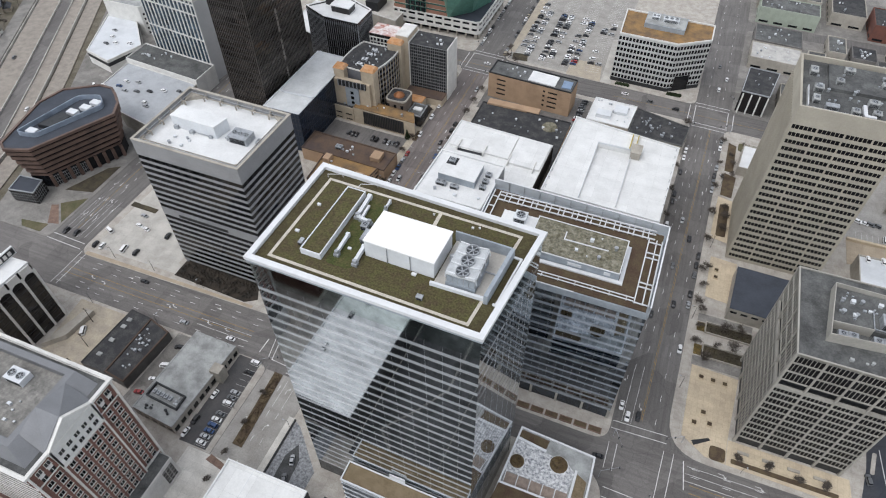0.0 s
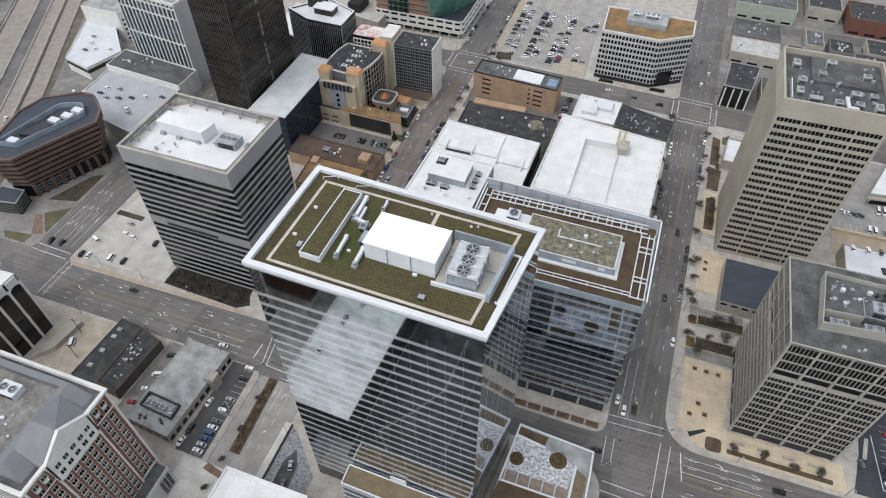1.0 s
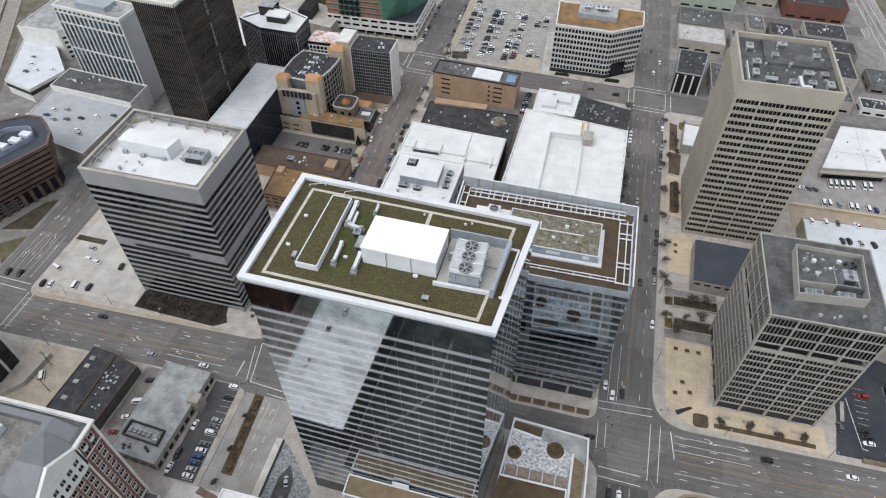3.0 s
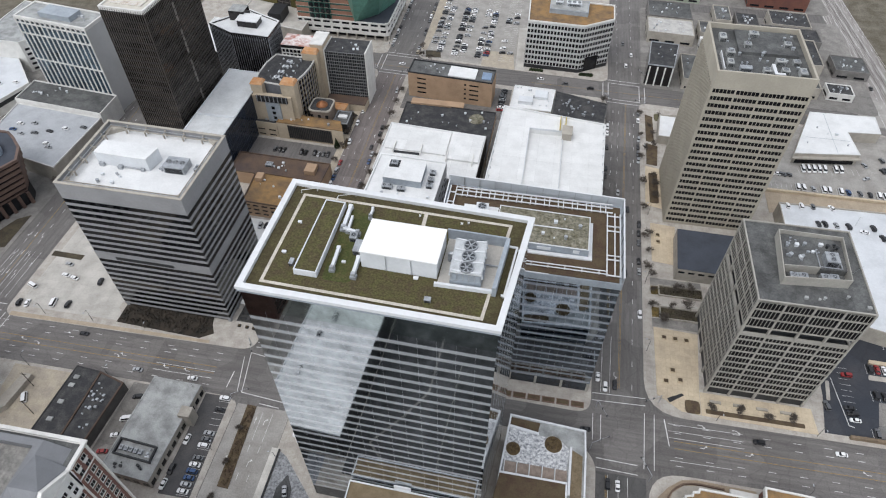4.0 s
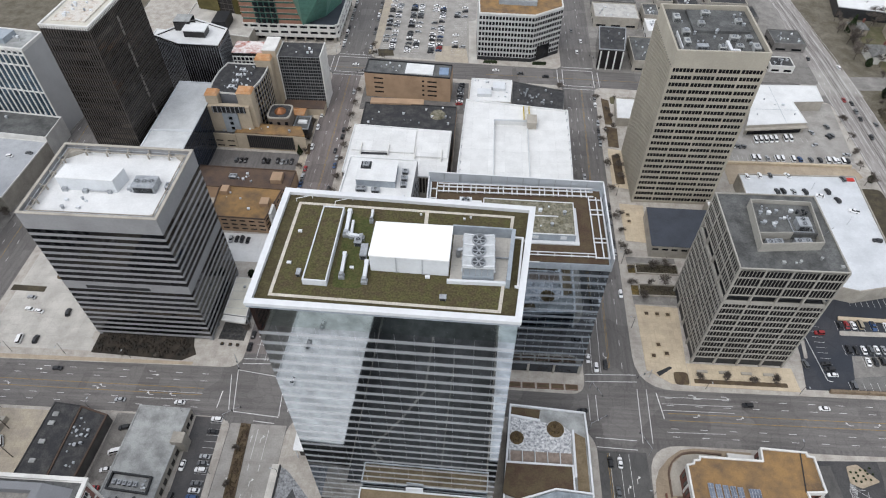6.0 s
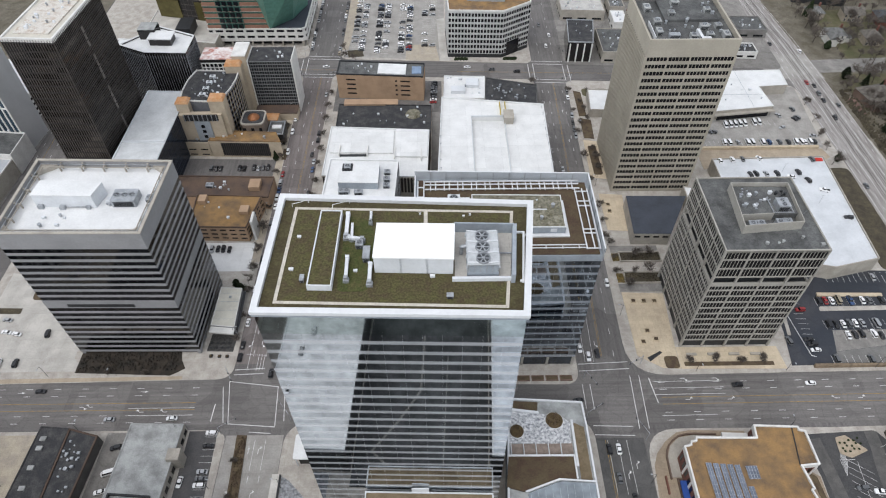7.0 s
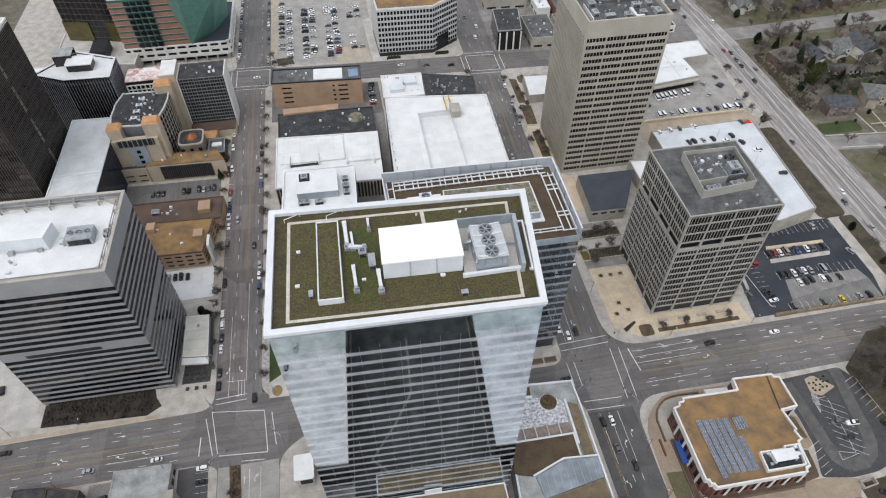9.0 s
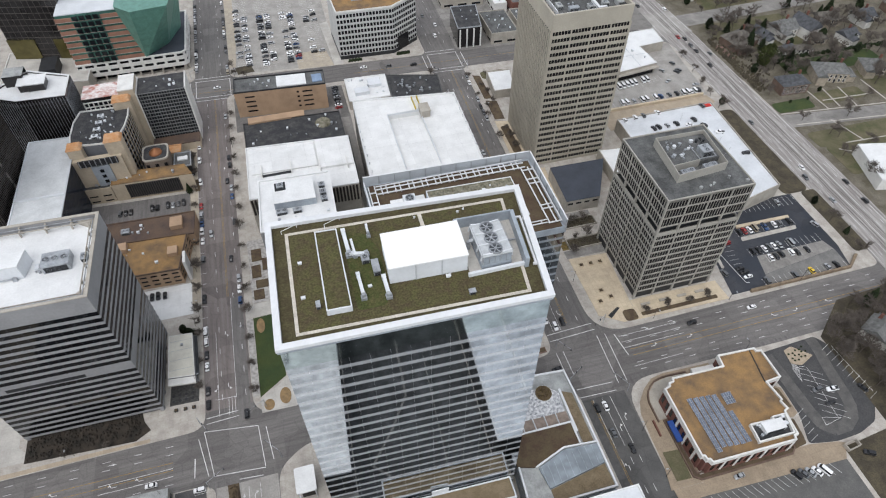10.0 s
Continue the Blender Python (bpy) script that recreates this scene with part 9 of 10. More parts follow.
part("glass_prow", Shape().prism(Q, 13.6, 50, 0, [(-169, 413), (-159, 403), (-137, 406), (-131, 440), (-150, 452), (-169, 450)]), mat("green_prow_panel", (0.13, 0.29, 0.235), 0.35, 0.2, var=0.15, size=3, fine=0.8), b, "sloping teal glass prow")
PW = [(-205.4, 413.2), (-139, 412.8), (-136, 415), (-135.6, 470), (-205.4, 470.6)]
part("lobby_glass", Shape().prism(inset(PW, 4), 0.2, 4.2), WINDOW, b)
for j in range(2):
    part("podium_wall", Shape().prism(PW, 4.2 + 4.4 * j, 6.6 + 4.4 * j), WHITE_TRIM, b)
    part("window_band", Shape().prism(inset(PW, 0.5), 6.6 + 4.4 * j, 8.6 + 4.4 * j), WINDOW, b)
for a, c in sides(PW)[:3]:
    w, m = along(a, c)
    n = max(1, int(w / 7))
    for i in range(n + 1):
        piece("pillar", Shape().box(-0.5, 0.2, 0.1, 0.5, 1.2, 4.2).mesh("pillar", DECK_WALL), b, m @ Matrix.Translation((0.6 + (w - 1.2) * i / n, 0, 0)))
        if i < n:
            piece("pier", Shape().box(-0.9, 0.06, 4.3, 0.9, 0.6, 12.8).mesh("pier", WHITE_TRIM), b, m @ Matrix.Translation((0.6 + (w - 1.2) * (i + 0.5) / n, 0, 0)))
part("podium_rim", Shape().ring(inset(PW, -0.2), inset(PW, 0.8), 13.0, 14.0), WHITE_TRIM, b)
part("podium_roof", Shape().prism(inset(PW, 0.7), 13.0, 13.4), ROOF_NAVY, b)
b = fin_tower("black_glass_tower", "black glass tower with amber lobby glass", [(-246, 440), (-204, 430), (-202, 470), (-246, 480)], 70, 4.2, 3.5, 0.2, 0.15, BLACK_RIB, BLACK_GLASS, ROOF_K, DARK_METAL, [4.2 * j for j in range(2, 16)], 0.4, seen=(0, 1))
part("amber_glass", Shape().prism([(-246.4, 439), (-229, 435), (-229, 436.5), (-246.4, 440.6)], 10.5, 24), glass("amber_glass", (0.15, 0.13, 0.05), 0.4, 0.15), b)
part("amber_glass", Shape().prism([(-217, 432.2), (-203.6, 429), (-203.6, 430.4), (-217, 433.6)], 10.5, 24), glass("amber_glass", (0, 0, 0), 0.4, 0.15), b)
b = low_block("pale_roofed_podium", "low podium with a pale roof", [(-252, 410), (-198, 400), (-197, 436), (-252, 448)], 10, DECK_WALL, CONCRETE_PALE, edge=WHITE_TRIM)
part("dark_hall", Shape().box(-226, 404 + 4, 10.1, -216, 424, 17), DARK_METAL, b)
b = low_block("black_low_block", "black low block with white roof steps", [(-258, 352), (-236, 346), (-234, 386), (-258, 390)], 20, BLACK_GLASS, ROOF_W, edge=ROOF_W)
b = low_block("dark_store", "dark store by the avenue", [(-258, 486), (-208, 478), (-208, 560), (-258, 560)], 14, BLACK_GLASS, ROOF_G, edge=STEEL)
b = low_block("pale_block", "pale office block with a grey roof", [(-404, 330), (-372, 330), (-340, 372), (-404, 385)], 22, WHITE_TRIM, ROOF_GP, rows=5, bays=9, faces=(1,))
b = low_block("pale_block", "pale office block behind a white tower", [(-330, 330), (-296, 326), (-296, 368), (-330, 372)], 16, WHITE_TRIM, ROOF_WG, rows=4, bays=8, faces=(0, 1))


# ---- houses beyond the parkway ----
SHINGLE = [mat("grey_shingle", (0.18, 0.18, 0.174), 0.95, var=0.3, size=2, fine=0.5), mat("brown_shingle", (0.155, 0.14, 0.122), 0.95, var=0.3, size=2, fine=0.5), mat("slate_shingle", (0.09, 0.094, 0.102), 0.9, var=0.3, size=2, fine=0.5)]
HOUSE_WALL = {"white": mat("house_white", (0.66, 0.645, 0.6), 0.8, var=0.12, size=3), "red brick": RED_BRICK, "stone": mat("house_stone", (0.38, 0.33, 0.26), 0.9, var=0.2, size=3, fine=0.4), "brown brick": mat("brown_brick", (0.16, 0.11, 0.085), 0.9, var=0.2, size=4, fine=0.4)}


def house(x, y, w, d, h, turn, wall, shingle, hip=False, wing=True, seed=0):
    roofname = ("grey", "brown", "slate blue")[shingle]
    b = new("house")
    tagged(b, f"{wall} house with a {roofname} {'hipped' if hip else 'gabled'} roof among trees", "house", "houses by the parkway")
    wm, sm = HOUSE_WALL[wall], SHINGLE[shingle]

    def bar(x0, y0, x1, y1, zt, ridge, hp):
        part("wall", Shape().box(x0, y0, 0, x1, y1, zt), wm, b)
        o = 0.6
        longx = (x1 - x0) >= (y1 - y0)
        if longx:
            ym, e = (y0 + y1) / 2, (y1 - y0) / 2 if hp else 0
            v = [(x0 - o, y0 - o, zt), (x1 + o, y0 - o, zt), (x1 + o, y1 + o, zt), (x0 - o, y1 + o, zt), (x0 - o + e, ym, zt + ridge), (x1 + o - e, ym, zt + ridge)]
            f = [(0, 1, 5, 4), (2, 3, 4, 5), (1, 2, 5), (3, 0, 4), (3, 2, 1, 0)]
        else:
            xm, e = (x0 + x1) / 2, (x1 - x0) / 2 if hp else 0
            v = [(x0 - o, y0 - o, zt), (x1 + o, y0 - o, zt), (x1 + o, y1 + o, zt), (x0 - o, y1 + o, zt), (xm, y0 - o + e, zt + ridge), (xm, y1 + o - e, zt + ridge)]
            f = [(0, 1, 4), (1, 2, 5, 4), (2, 3, 5), (3, 0, 4, 5), (3, 2, 1, 0)]
        part("roof", Shape().add(v, f), sm, b)

    bar(-w / 2, -d / 2, w / 2, d / 2, h, d * 0.32, hip)
    if wing:
        bar(-w / 2 + 0.5, -d / 2 - 4.5, -w / 2 + 6.5, -d / 2 + 2, h * 0.92, 2.6, False)
        bar(w / 2 - 0.2, -d / 2 + 1.5, w / 2 + 5, d / 2 - 1.5, h * 0.6, 2.0, hip)
    part("chimney", Shape().box(w * 0.28, d * 0.2, h, w * 0.28 + 1.1, d * 0.2 + 1.4, h + d * 0.32 + 1.2), RED_BRICK, b)
    for j in range(2 if h > 5 else 1):
        for i in range(int(w / 3)):
            xx = -w / 2 + 1.5 + 3 * i
            if wing and xx < -w / 2 + 7:
                continue
            o = part("window", Shape().box(xx - 0.6, -d / 2 - 0.1, 1.0 + 2.9 * j, xx + 0.6, -d / 2 + 0.05, 2.8 + 2.9 * j), WINDOW, b)
            part("frame", Shape().box(xx - 0.78, -d / 2 - 0.07, 0.8 + 2.9 * j, xx + 0.78, -d / 2 + 0.04, 3.0 + 2.9 * j), WHITE_TRIM, o)
    part("door", Shape().box(w * 0.1, -d / 2 - 0.1, 0, w * 0.1 + 1.1, -d / 2 + 0.05, 2.2), DARK_METAL, b)
    b.matrix_basis = pose(x, y, -0.12, 0, 0, turn)
    return b


house(244.2, 283.4, 19, 11.5, 7.0, -3, "brown brick", 2, True, False)
house(277.5, 289, 22, 13, 7.0, -20, "stone", 0, True, True)
house(242, 341, 20, 16, 5.8, 13, "brown brick", 1, True, True)
house(280.5, 345, 16, 14, 7.0, 8, "white", 0, False, True)
house(260.5, 342, 9, 12, 6.2, 14, "white", 2, False, True)
house(297, 342, 12, 18, 7.6, 14, "white", 2, False, False)
house(320, 350, 15, 12, 6.2, -8, "stone", 1, False, True)
house(350, 346, 14, 12, 6.0, 5, "white", 2, False, True)
house(282, 321, 12, 6.5, 3.0, -8, "white", 1, True, False)
house(269.5, 323.5, 9, 7, 3.2, 14, "white", 2, False, False)
house(311, 288, 15, 12, 5.6, -20, "stone", 0, True, True)
house(335, 284, 14, 12, 5.8, -12, "brown brick", 0, True, True)
house(321, 326, 12, 10, 5.4, 12, "white", 2, False, True)
house(352, 300, 15, 12, 6, -6, "red brick", 1, False, True)
house(300, 330, 10, 9, 4.0, -10, "stone", 1, False, False)
house(376, 320, 14, 12, 6, 5, "white", 0, False, True)
house(384, 352, 14, 12, 6, -5, "brown brick", 1, True, True)
house(380, 296, 14, 12, 6, 5, "stone", 0, False, True)
for i in range(14):
    r = random.Random(500 + i)
    house(244 + 27 * (i % 9) + r.uniform(-4, 4), 412 + 34 * (i // 9) + r.uniform(-5, 5), r.uniform(11, 15), r.uniform(10, 13), r.uniform(5, 6.6), r.uniform(-12, 12), r.choice(["white", "red brick", "stone", "brown brick"]), i % 3, r.random() < 0.4, r.random() < 0.6, i + 1)
house(163.5, 104, 12, 11, 5.6, 25, "white", 0, False, True)
house(176, 58, 12, 11, 5.6, 10, "stone", 1, True, True)
b = low_block("white_hall", "long white-roofed hall on a lawn", [(232, 186), (268, 178), (276, 208), (240, 216)], 7, WHITE_TRIM, ROOF_W, edge=ROOF_W)
b = low_block("white_hall", "white-roofed hall with a dark side", [(238, 473), (276, 465), (282, 492), (244, 501)], 8, DARK_METAL, ROOF_W, edge=ROOF_W)
for i, (x0, y0, x1, y1) in enumerate([(223, 261.6, 250, 272), (256, 263, 290, 275), (232, 330, 300, 372), (256, 296, 330, 312), (226, 226, 400, 240), (262, 340, 300, 346), (300, 262, 400, 290), (229, 200, 290, 226), (246, 390, 500, 460)]):
    solid("lawn", Shape().prism(rounded(rect(x0, y0, x1, y1), 3, 3), -0.4, -0.1 + 0.012 * i if x0 > 200 else 0.17), TURF if i in (0, 3) else GRASS, "winter lawn with worn patches", "lawn", kind="structure")
s = Shape()
for p, q in [((264.8, 258), (266.4, 278)), ((276, 256), (277.6, 277)), ((258, 266.6), (294, 265)), ((223, 260.8), (300, 253.4)), ((221, 300), (221.6, 262)), ((298, 280), (299, 256)), ((255, 278), (256, 258)), ((226, 249), (300, 241)), ((236, 222), (262, 206)), ((262, 206), (284, 222)), ((244, 226), (300, 224)), ((250, 248), (256, 226))]:
    dashes(s, p, q, 0.9, off=0, z=0.06, h=0.2)
solid("garden_path", s, CONCRETE, "pale concrete garden paths across lawns", "path", kind="structure")
sheet("terrace", [(224, 324), (231, 324), (231, 343), (224, 345)], mat("red_brick_paving", (0.22, 0.145, 0.12), 0.9, var=0.25, size=2, fine=0.4, joints=0.6), "red brick garden terrace", "terrace", 0.02, 0.3)
s = Shape()
r = random.Random(9)
for i in range(210):
    t = r.random()
    x, y = 262 + 130 * t, 316 - 3 * t
    q = r.uniform(0.8, 1.7)
    s.cyl(x + r.uniform(-1, 1), y + r.uniform(-1, 1), -0.1, q, r.uniform(1.0, 2.2), 6, q * 0.5)
brush = Shape()
for i in range(420):
    t = r.random()
    x, y, q = 223.6 + r.uniform(0, 3 + 22 * r.random() ** 3), 286 + 66 * t, r.uniform(0.4, 1.3)
    brush.cyl(x, y, -0.12, q, 0.3 + q, 5, q * 0.3)
solid("verge_brush", brush, DIRT, "brown leafless brush along a parkway", "shrubs", kind="stuff")
solid("hedge", s, LEAF, "dark evergreen hedge along gardens", "hedge", kind="stuff")


# ---- trees: mostly bare in late winter ----
def branches(r, s, tw, p, d, ln, rad, depth, most=3, twigs=11):
    q = p + d * ln
    s.tube(p, q, rad, rad * 0.62, 5 if depth < 2 else 3, caps=depth < 2)
    if depth >= most:
        for i in range(twigs):
            e = (d + Vector((r.uniform(-1, 1), r.uniform(-1, 1), r.uniform(-0.4, 0.9)))).normalized() * r.uniform(1.0, 2.3)
            a = p.lerp(q, r.random())
            tw.tube(a, a + e, 0.055, 0.025, 3, caps=False)
            for f in (0.4, 0.75):
                c = a + e * f
                tw.tube(c, c + Vector((r.uniform(-0.8, 0.8), r.uniform(-0.8, 0.8), r.uniform(-0.1, 0.8))), 0.042, 0.02, 3, caps=False)
        return
    for i in range(r.choice((3, 4, 4))):
        a = r.uniform(0, 6.28)
        side = Vector((math.cos(a), math.sin(a), 0)) * r.uniform(0.55, 1.25)
        e = (d * r.uniform(0.6, 1.0) + side + Vector((0, 0, 0.2))).normalized()
        branches(r, s, tw, p.lerp(q, r.uniform(0.55, 1.0)), e, ln * r.uniform(0.6, 0.82), rad * 0.58, depth + 1, most, twigs)


def bare_meshes(seed, h, twigs=11):
    r = random.Random(seed)
    s, tw = Shape(), Shape()
    branches(r, s, tw, Vector((0, 0, -0.1)), Vector((r.uniform(-0.06, 0.06), r.uniform(-0.06, 0.06), 1)).normalized(), h * 0.36, h * 0.021, 0, 3, twigs)
    return s.mesh("trunk", BARK), tw.mesh("crown", TWIG)


def leafy_meshes(seed, h, leaf, conic):
    r = random.Random(seed)
    s, tw = Shape(), Shape()
    s.tube((0, 0, -0.1), (0, 0, h * 0.8), h * 0.025, h * 0.006, 6)
    for i in range(24):
        a, z = r.uniform(0, 6.28), r.uniform(0.2, 0.8)
        k = h * ((0.26 * (1.05 - z)) if conic else 0.26 * math.sin(math.pi * z))
        s.tube((0, 0, h * z * 0.85), (k * math.cos(a), k * math.sin(a), h * z), 0.05, 0.02, 3)
    for i in range(1500):
        z = r.uniform(0.12, 1.0)
        k = h * ((0.27 * (1.04 - z)) if conic else 0.3 * math.sin(math.pi * min(0.97, z)) ** 0.7) * r.uniform(0.35, 1.08) ** 0.6
        a = r.uniform(0, 6.28)
        k *= 1 + 0.18 * math.sin(3 * a + 5 * z) + 0.12 * math.sin(7 * a - 9 * z)
        c = Vector((k * math.cos(a), k * math.sin(a), h * z + r.uniform(-0.4, 0.4)))
        u = Vector((r.uniform(-1, 1), r.uniform(-1, 1), r.uniform(-1, 1))).normalized() * r.uniform(0.22, 0.5)
        v = u.orthogonal().normalized() * r.uniform(0.15, 0.4)
        tw.add([tuple(c - u), tuple(c + v), tuple(c + u), tuple(c - v)], [(0, 1, 2, 3)])
    return s.mesh("trunk", BARK), tw.mesh("crown", leaf)


KINDS = [bare_meshes(1, 9.5, 7), bare_meshes(2, 11.5, 7), bare_meshes(3, 8.0, 7), leafy_meshes(4, 10, LEAF, True), leafy_meshes(5, 11, LEAF_NEW, False), leafy_meshes(6, 6, LEAF, False), bare_meshes(7, 6.0, 4), bare_meshes(8, 5.2, 4)]
TLAB = ["bare grey winter tree with fine twigs"] * 3 + ["dark evergreen conifer with dense needles", "tree with fresh yellow-green leaves", "rounded dark evergreen shrub tree"] + ["slim bare street tree with fine twigs"] * 2


def tree(x, y, k, size, turn, z=0.1, group="winter trees"):
    b = new("tree" if k != 3 else "conifer")
    for n, me in zip(("trunk", "crown"), KINDS[k]):
        o = new(n, me)
        o.parent = b
    b.matrix_basis = pose(x, y, z, 0, 0, turn) @ Matrix.Diagonal((size, size, size, 1))
    return tagged(b, TLAB[k] + " in a garden" if x > 200 else TLAB[k] + " beside a street", "tree", group)


RT = random.Random(21)
for x, y in [(68.5, 144.5), (80, 144.4), (91, 144.2), (101, 144.2)]:
    tree(x, y, 2, RT.uniform(0.62, 0.75), RT.uniform(0, 360))
for x, y in [ (50, 188), (55, 197), (62, 198), (58, 208), (64, 209), (46, 196), (46.5, 206), (46, 216), (45.5, 232), (45.5, 244), (50, 275), (50, 284), (50, 292), (46, 318), (51, 322), (51, 332), (56, 352), (49, 340)]:
    tree(x, y, RT.choice((6, 7)), RT.uniform(0.7, 1.1), RT.uniform(0, 360))
for i in range(30):
    tree(-135.6 if i % 2 else -112.8, 150 + 7.2 * i + RT.uniform(-1, 1), RT.choice((6, 7)), RT.uniform(0.7, 1.0), RT.uniform(0, 360))
for i in range(14):
    tree(20.4 if i % 2 else 43.6, 220 + 11 * i, RT.choice((6, 7)), RT.uniform(0.7, 1.0), RT.uniform(0, 360))
for x, y, k, s in [(-138.5, 286, 3, 0.7), (-136, 300, 2, 0.6), (-140, 310, 0, 0.6), (-137, 318, 2, 0.6), (-143, 345, 0, 0.6), (-139, 187, 5, 1.0), (-142, 190, 5, 0.9), (-137, 192, 0, 0.7), (-136.5, 212, 0, 0.8), (-136, 226, 0, 0.7), (-290, 244, 0, 0.8), (-285.5, 225, 2, 0.9), (-292, 236, 0, 0.8), (-236, 187, 2, 0.6), (-228, 188, 2, 0.6), (-188, 141.5, 2, 0.5), (-172, 141.5, 2, 0.5), (-125, 60, 2, 0.5), (-125, 72, 2, 0.5), (-125, 86, 2, 0.5), (-125, 100, 2, 0.5), (-100, 392, 0, 0.7), (-108, 396, 2, 0.7), (-108, 404, 0, 0.8),
                   (188, 277, 0, 1.1), (192, 280, 5, 0.9), (192, 150, 0, 1.0), (193, 162, 3, 0.6), (191, 172, 0, 0.9), (191, 186, 5, 0.9), (190, 290, 0, 0.7), (191, 304, 2, 0.8), (193, 318, 0, 0.7), (195, 336, 2, 0.8)]:
    tree(x, y, k, s, RT.uniform(0, 360))
for x, y, k, s in [(243, 312, 4, 1.5), (251, 317, 4, 1.2), (232, 300, 0, 1.0), (256, 302, 3, 1.1), (236, 325, 0, 1.1), (259, 338, 3, 0.9), (268, 352, 0, 1.2), (254, 366, 0, 1.2), (262, 372, 1, 1.0), (282, 345, 1, 1.0), (320, 372, 1, 1.2), (340, 340, 1, 1.2), (346, 345, 0, 1.2), (322, 320, 3, 0.8), (318, 310, 5, 1.2), (240, 236, 0, 1.1), (234, 216, 1, 1.0), (252, 220, 0, 1.1), (236, 196, 1, 1.1), (243, 232, 0, 1.0), (262, 248, 1, 1.0), (232, 252, 0, 0.9), (268, 300, 1, 0.9), (292, 302, 5, 1.1), (300, 312, 3, 0.8), (229, 329, 0, 1.0), (226, 350, 1, 0.9), (231, 355, 0, 1.0), (254, 330, 3, 1.0), (261, 308, 3, 1.2), (255, 312, 5, 1.3), (250, 297, 0, 1.2), (260, 299, 1, 1.1), (229, 290, 0, 0.8), (248, 306, 0, 1.2), (258, 356, 3, 1.3), (250, 360, 0, 1.2), (272, 334, 0, 0.9), (308, 342, 1, 1.3), (315, 352, 3, 1.4), (262, 276, 5, 0.6), (228, 281, 1, 0.8), (236, 270, 5, 0.4), (249, 270, 5, 0.4), (286, 262, 0, 0.9), (268, 255, 0, 0.9)]:
    tree(x, y, k, s, RT.uniform(0, 360), -0.1, "garden trees")
for i in range(118):
    x, y = RT.uniform(228, 385), RT.uniform(262, 470)
    if 368 < y < 396 and RT.random() < 0.8 or y < 290 and x < 300:
        continue
    tree(x, y, RT.choices(range(6), [28, 32, 9, 12, 3, 16])[0], RT.uniform(0.95, 1.6), RT.uniform(0, 360), -0.1, "garden trees")
for i in range(95):
    x, y = RT.uniform(140, 192), RT.uniform(56, 124)
    if x + y < 206 or abs(x - 163.5) < 9 and abs(y - 104) < 8 or abs(x - 176) < 9 and abs(y - 58) < 9 or y > 112 and x < 150:
        continue
    tree(x, y, RT.choices((0, 1, 2, 3), [5, 5, 3, 1])[0], RT.uniform(0.75, 1.2), RT.uniform(0, 360), 0.17)
for i in range(44):
    y = RT.uniform(225, 360)
    x = (-352 - (y - 205) * 0.57) - RT.uniform(72, 120)
    tree(x, y, RT.choices((0, 1, 2, 5), [4, 4, 2, 2])[0], RT.uniform(0.8, 1.2), RT.uniform(0, 360), -0.1)


def woods(name, seed, n, place, label):
    """Distant bare woods as one mass of limbs and twigs."""
    r = random.Random(seed)
    s = Shape()
    for i in range(n):
        x, y = place(r)
        branches(r, s, s, Vector((x, y, -0.2)), Vector((0, 0, 1)), r.uniform(2.8, 4.6), 0.24, 0, 2, 9)
    solid(name, s, TWIG, label, "woods", kind="stuff")


woods("far_woods", 77, 170, lambda r: (r.uniform(400, 620), r.uniform(250, 640)), "distant bare winter woods between houses")
woods("far_woods", 78, 70, lambda r: (r.uniform(260, 420), r.uniform(470, 640)), "distant bare winter woods between houses")
woods("far_woods", 79, 60, lambda r: (r.uniform(-700, -560), r.uniform(160, 520)), "distant bare winter woods by a freeway")
woods("garden_woods", 81, 150, lambda r: (r.uniform(232, 400), r.uniform(300, 470)), "bare winter trees between houses")
woods("garden_thicket", 80, 60, lambda r: (r.uniform(150, 198), r.uniform(30, 112)), "bare thicket around a house")
for i, (x, y) in enumerate([(-452, 262), (-470, 292), (-492, 322), (-520, 352)]):
    house(x - 18, y - 6, 14, 11, 5.6, 20 * i, ("red brick", "white", "stone", "brown brick")[i], i % 3, False, True)


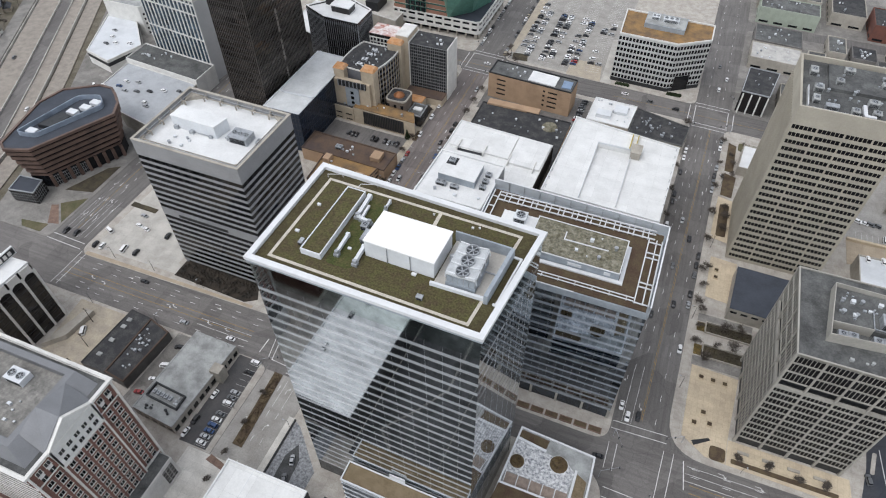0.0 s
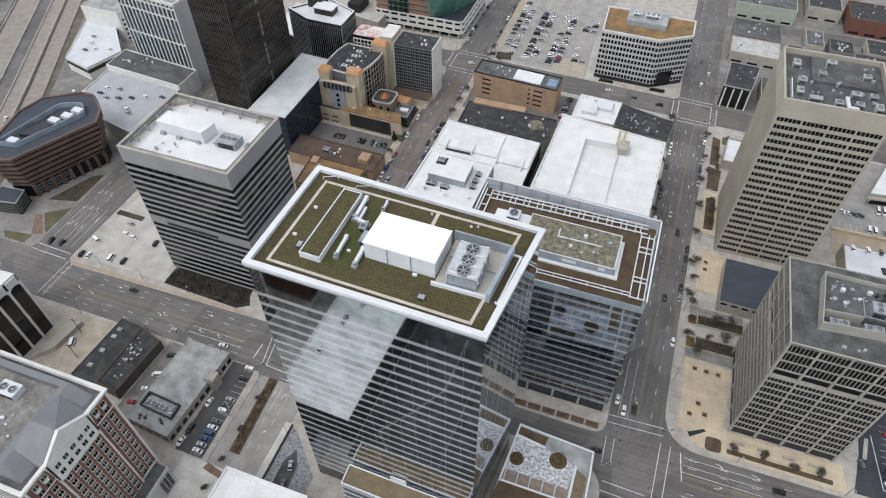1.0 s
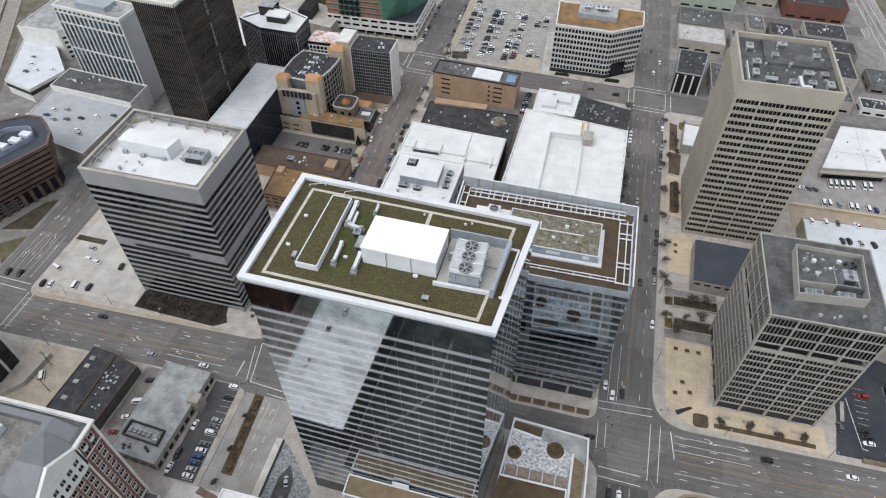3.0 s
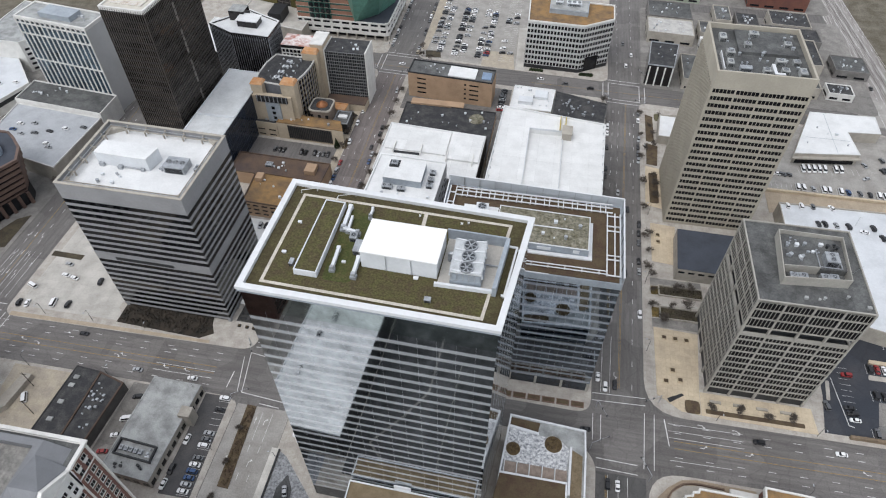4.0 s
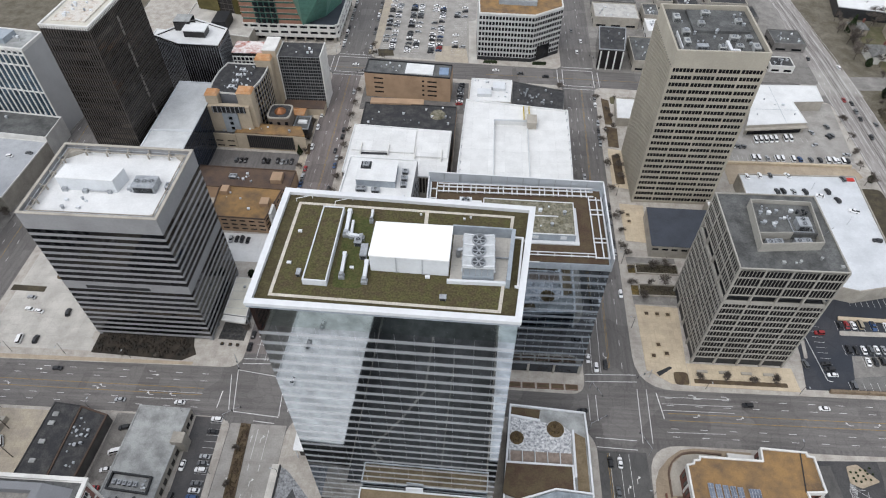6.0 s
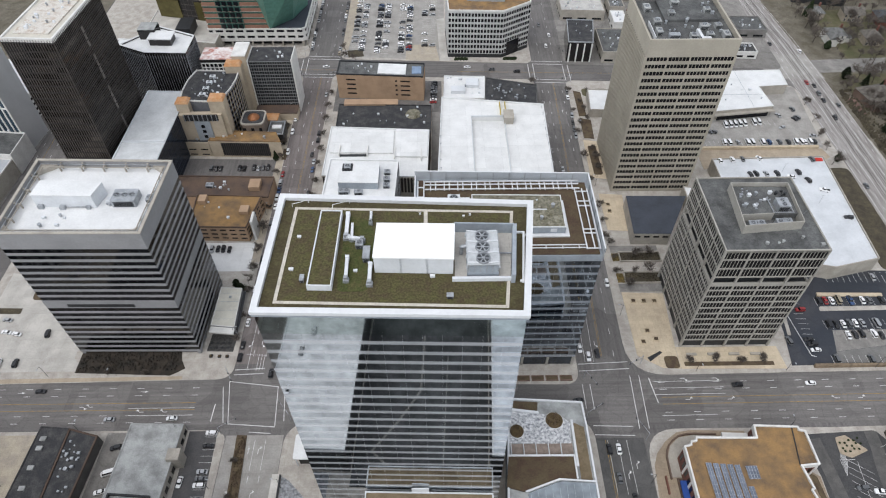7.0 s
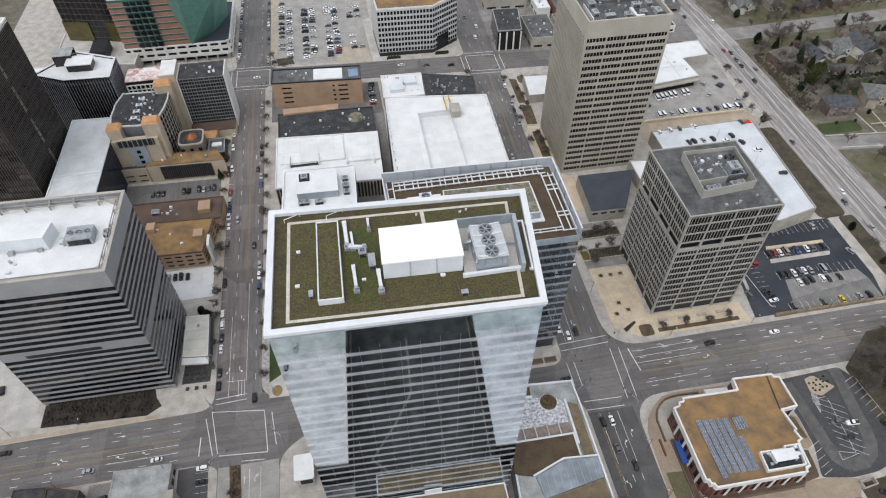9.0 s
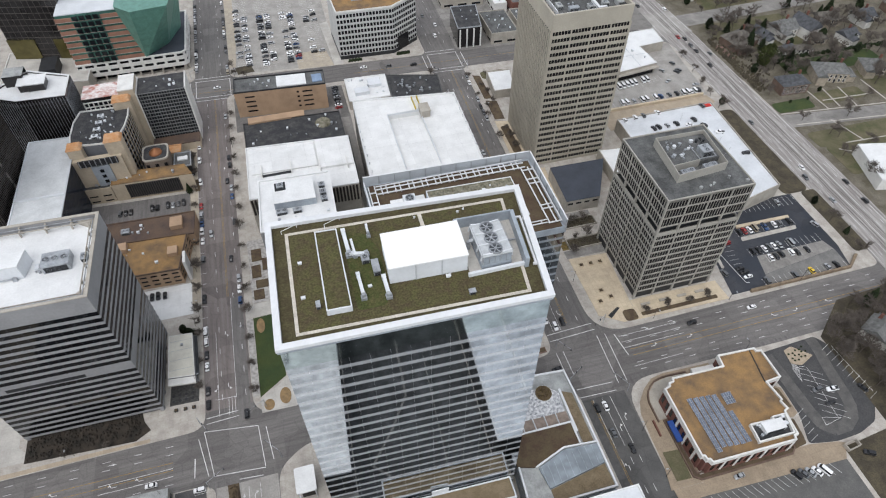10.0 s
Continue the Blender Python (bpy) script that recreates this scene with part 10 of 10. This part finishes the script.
# ---- street furniture ----
def street_lamp(x, y, turn, h=8.5):
    b = new("street_lamp")
    part("pole", Shape().tube((0, 0, 0), (0, 0, h), 0.11, 0.07, 6), DARK_METAL, b)
    part("arm", Shape().tube((0, 0, h), (1.8, 0, h + 0.4), 0.06, 0.05, 5), DARK_METAL, b)
    part("lamp_head", Shape().box(1.5, -0.2, h + 0.32, 2.4, 0.2, h + 0.5), STEEL, b)
    b.matrix_basis = pose(x, y, 0.15, 0, 0, turn)
    return tagged(b, "dark steel street lamp at the kerb", "street lamp", "street lamps")


def traffic_signal(x, y, turn, reach=8):
    b = new("traffic_signal")
    part("pole", Shape().tube((0, 0, 0), (0, 0, 6.4), 0.14, 0.1, 6), STEEL, b)
    part("mast_arm", Shape().tube((0, 0, 6.0), (reach, 0, 6.4), 0.1, 0.06, 6), STEEL, b)
    for f in (0.5, 0.95):
        part("signal_head", Shape().box(reach * f - 0.2, -0.2, 5.4, reach * f + 0.2, 0.2, 6.5), DARK_METAL, b)
    b.matrix_basis = pose(x, y, 0.15, 0, 0, turn)
    return tagged(b, "grey traffic signal mast at a crossing", "traffic signal", "traffic signals")


first = street_lamp(-136.5, 160, 0)
for x, y, a in [(-136.5, 200, 0), (-136.5, 240, 0), (-136.5, 290, 0), (-136.5, 330, 0), (-113.4, 180, 180), (-113.4, 250, 180), (-113.4, 320, 180), (42.4, 170, 180), (42.8, 210, 180), (46, 260, 180), (46, 310, 180), (20.2, 230, 0), (21.5, 280, 0), (21.5, 330, 0), (-240, 140.5, 270), (-215, 140.5, 270), (-185, 140.5, 270), (70, 139.6, 270), (110, 139.6, 270), (150, 140.6, 270), (-230, 113, 90), (-190, 113, 90), (-150, 113, 90), (100, 111.6, 90), (39, 90, 180), (39, 70, 180), (-133, 90, 0), (-105, 90, 180)]:
    copy_thing(first, pose(x, y, 0.15, 0, 0, a))
first = traffic_signal(-136, 141, 300)
for x, y, a in [(-109, 142, 210), (-133, 112.5, 30), (-105, 118, 130), (46.5, 144, 210), (20, 137, 300), (18, 117.5, 30), (41, 108, 120), (-136, 372, 300), (-109, 371, 210), (-136, 399, 40), (21, 365, 300), (47, 364, 210), (48, 391, 130)]:
    copy_thing(first, pose(x, y, 0.15, 0, 0, a))
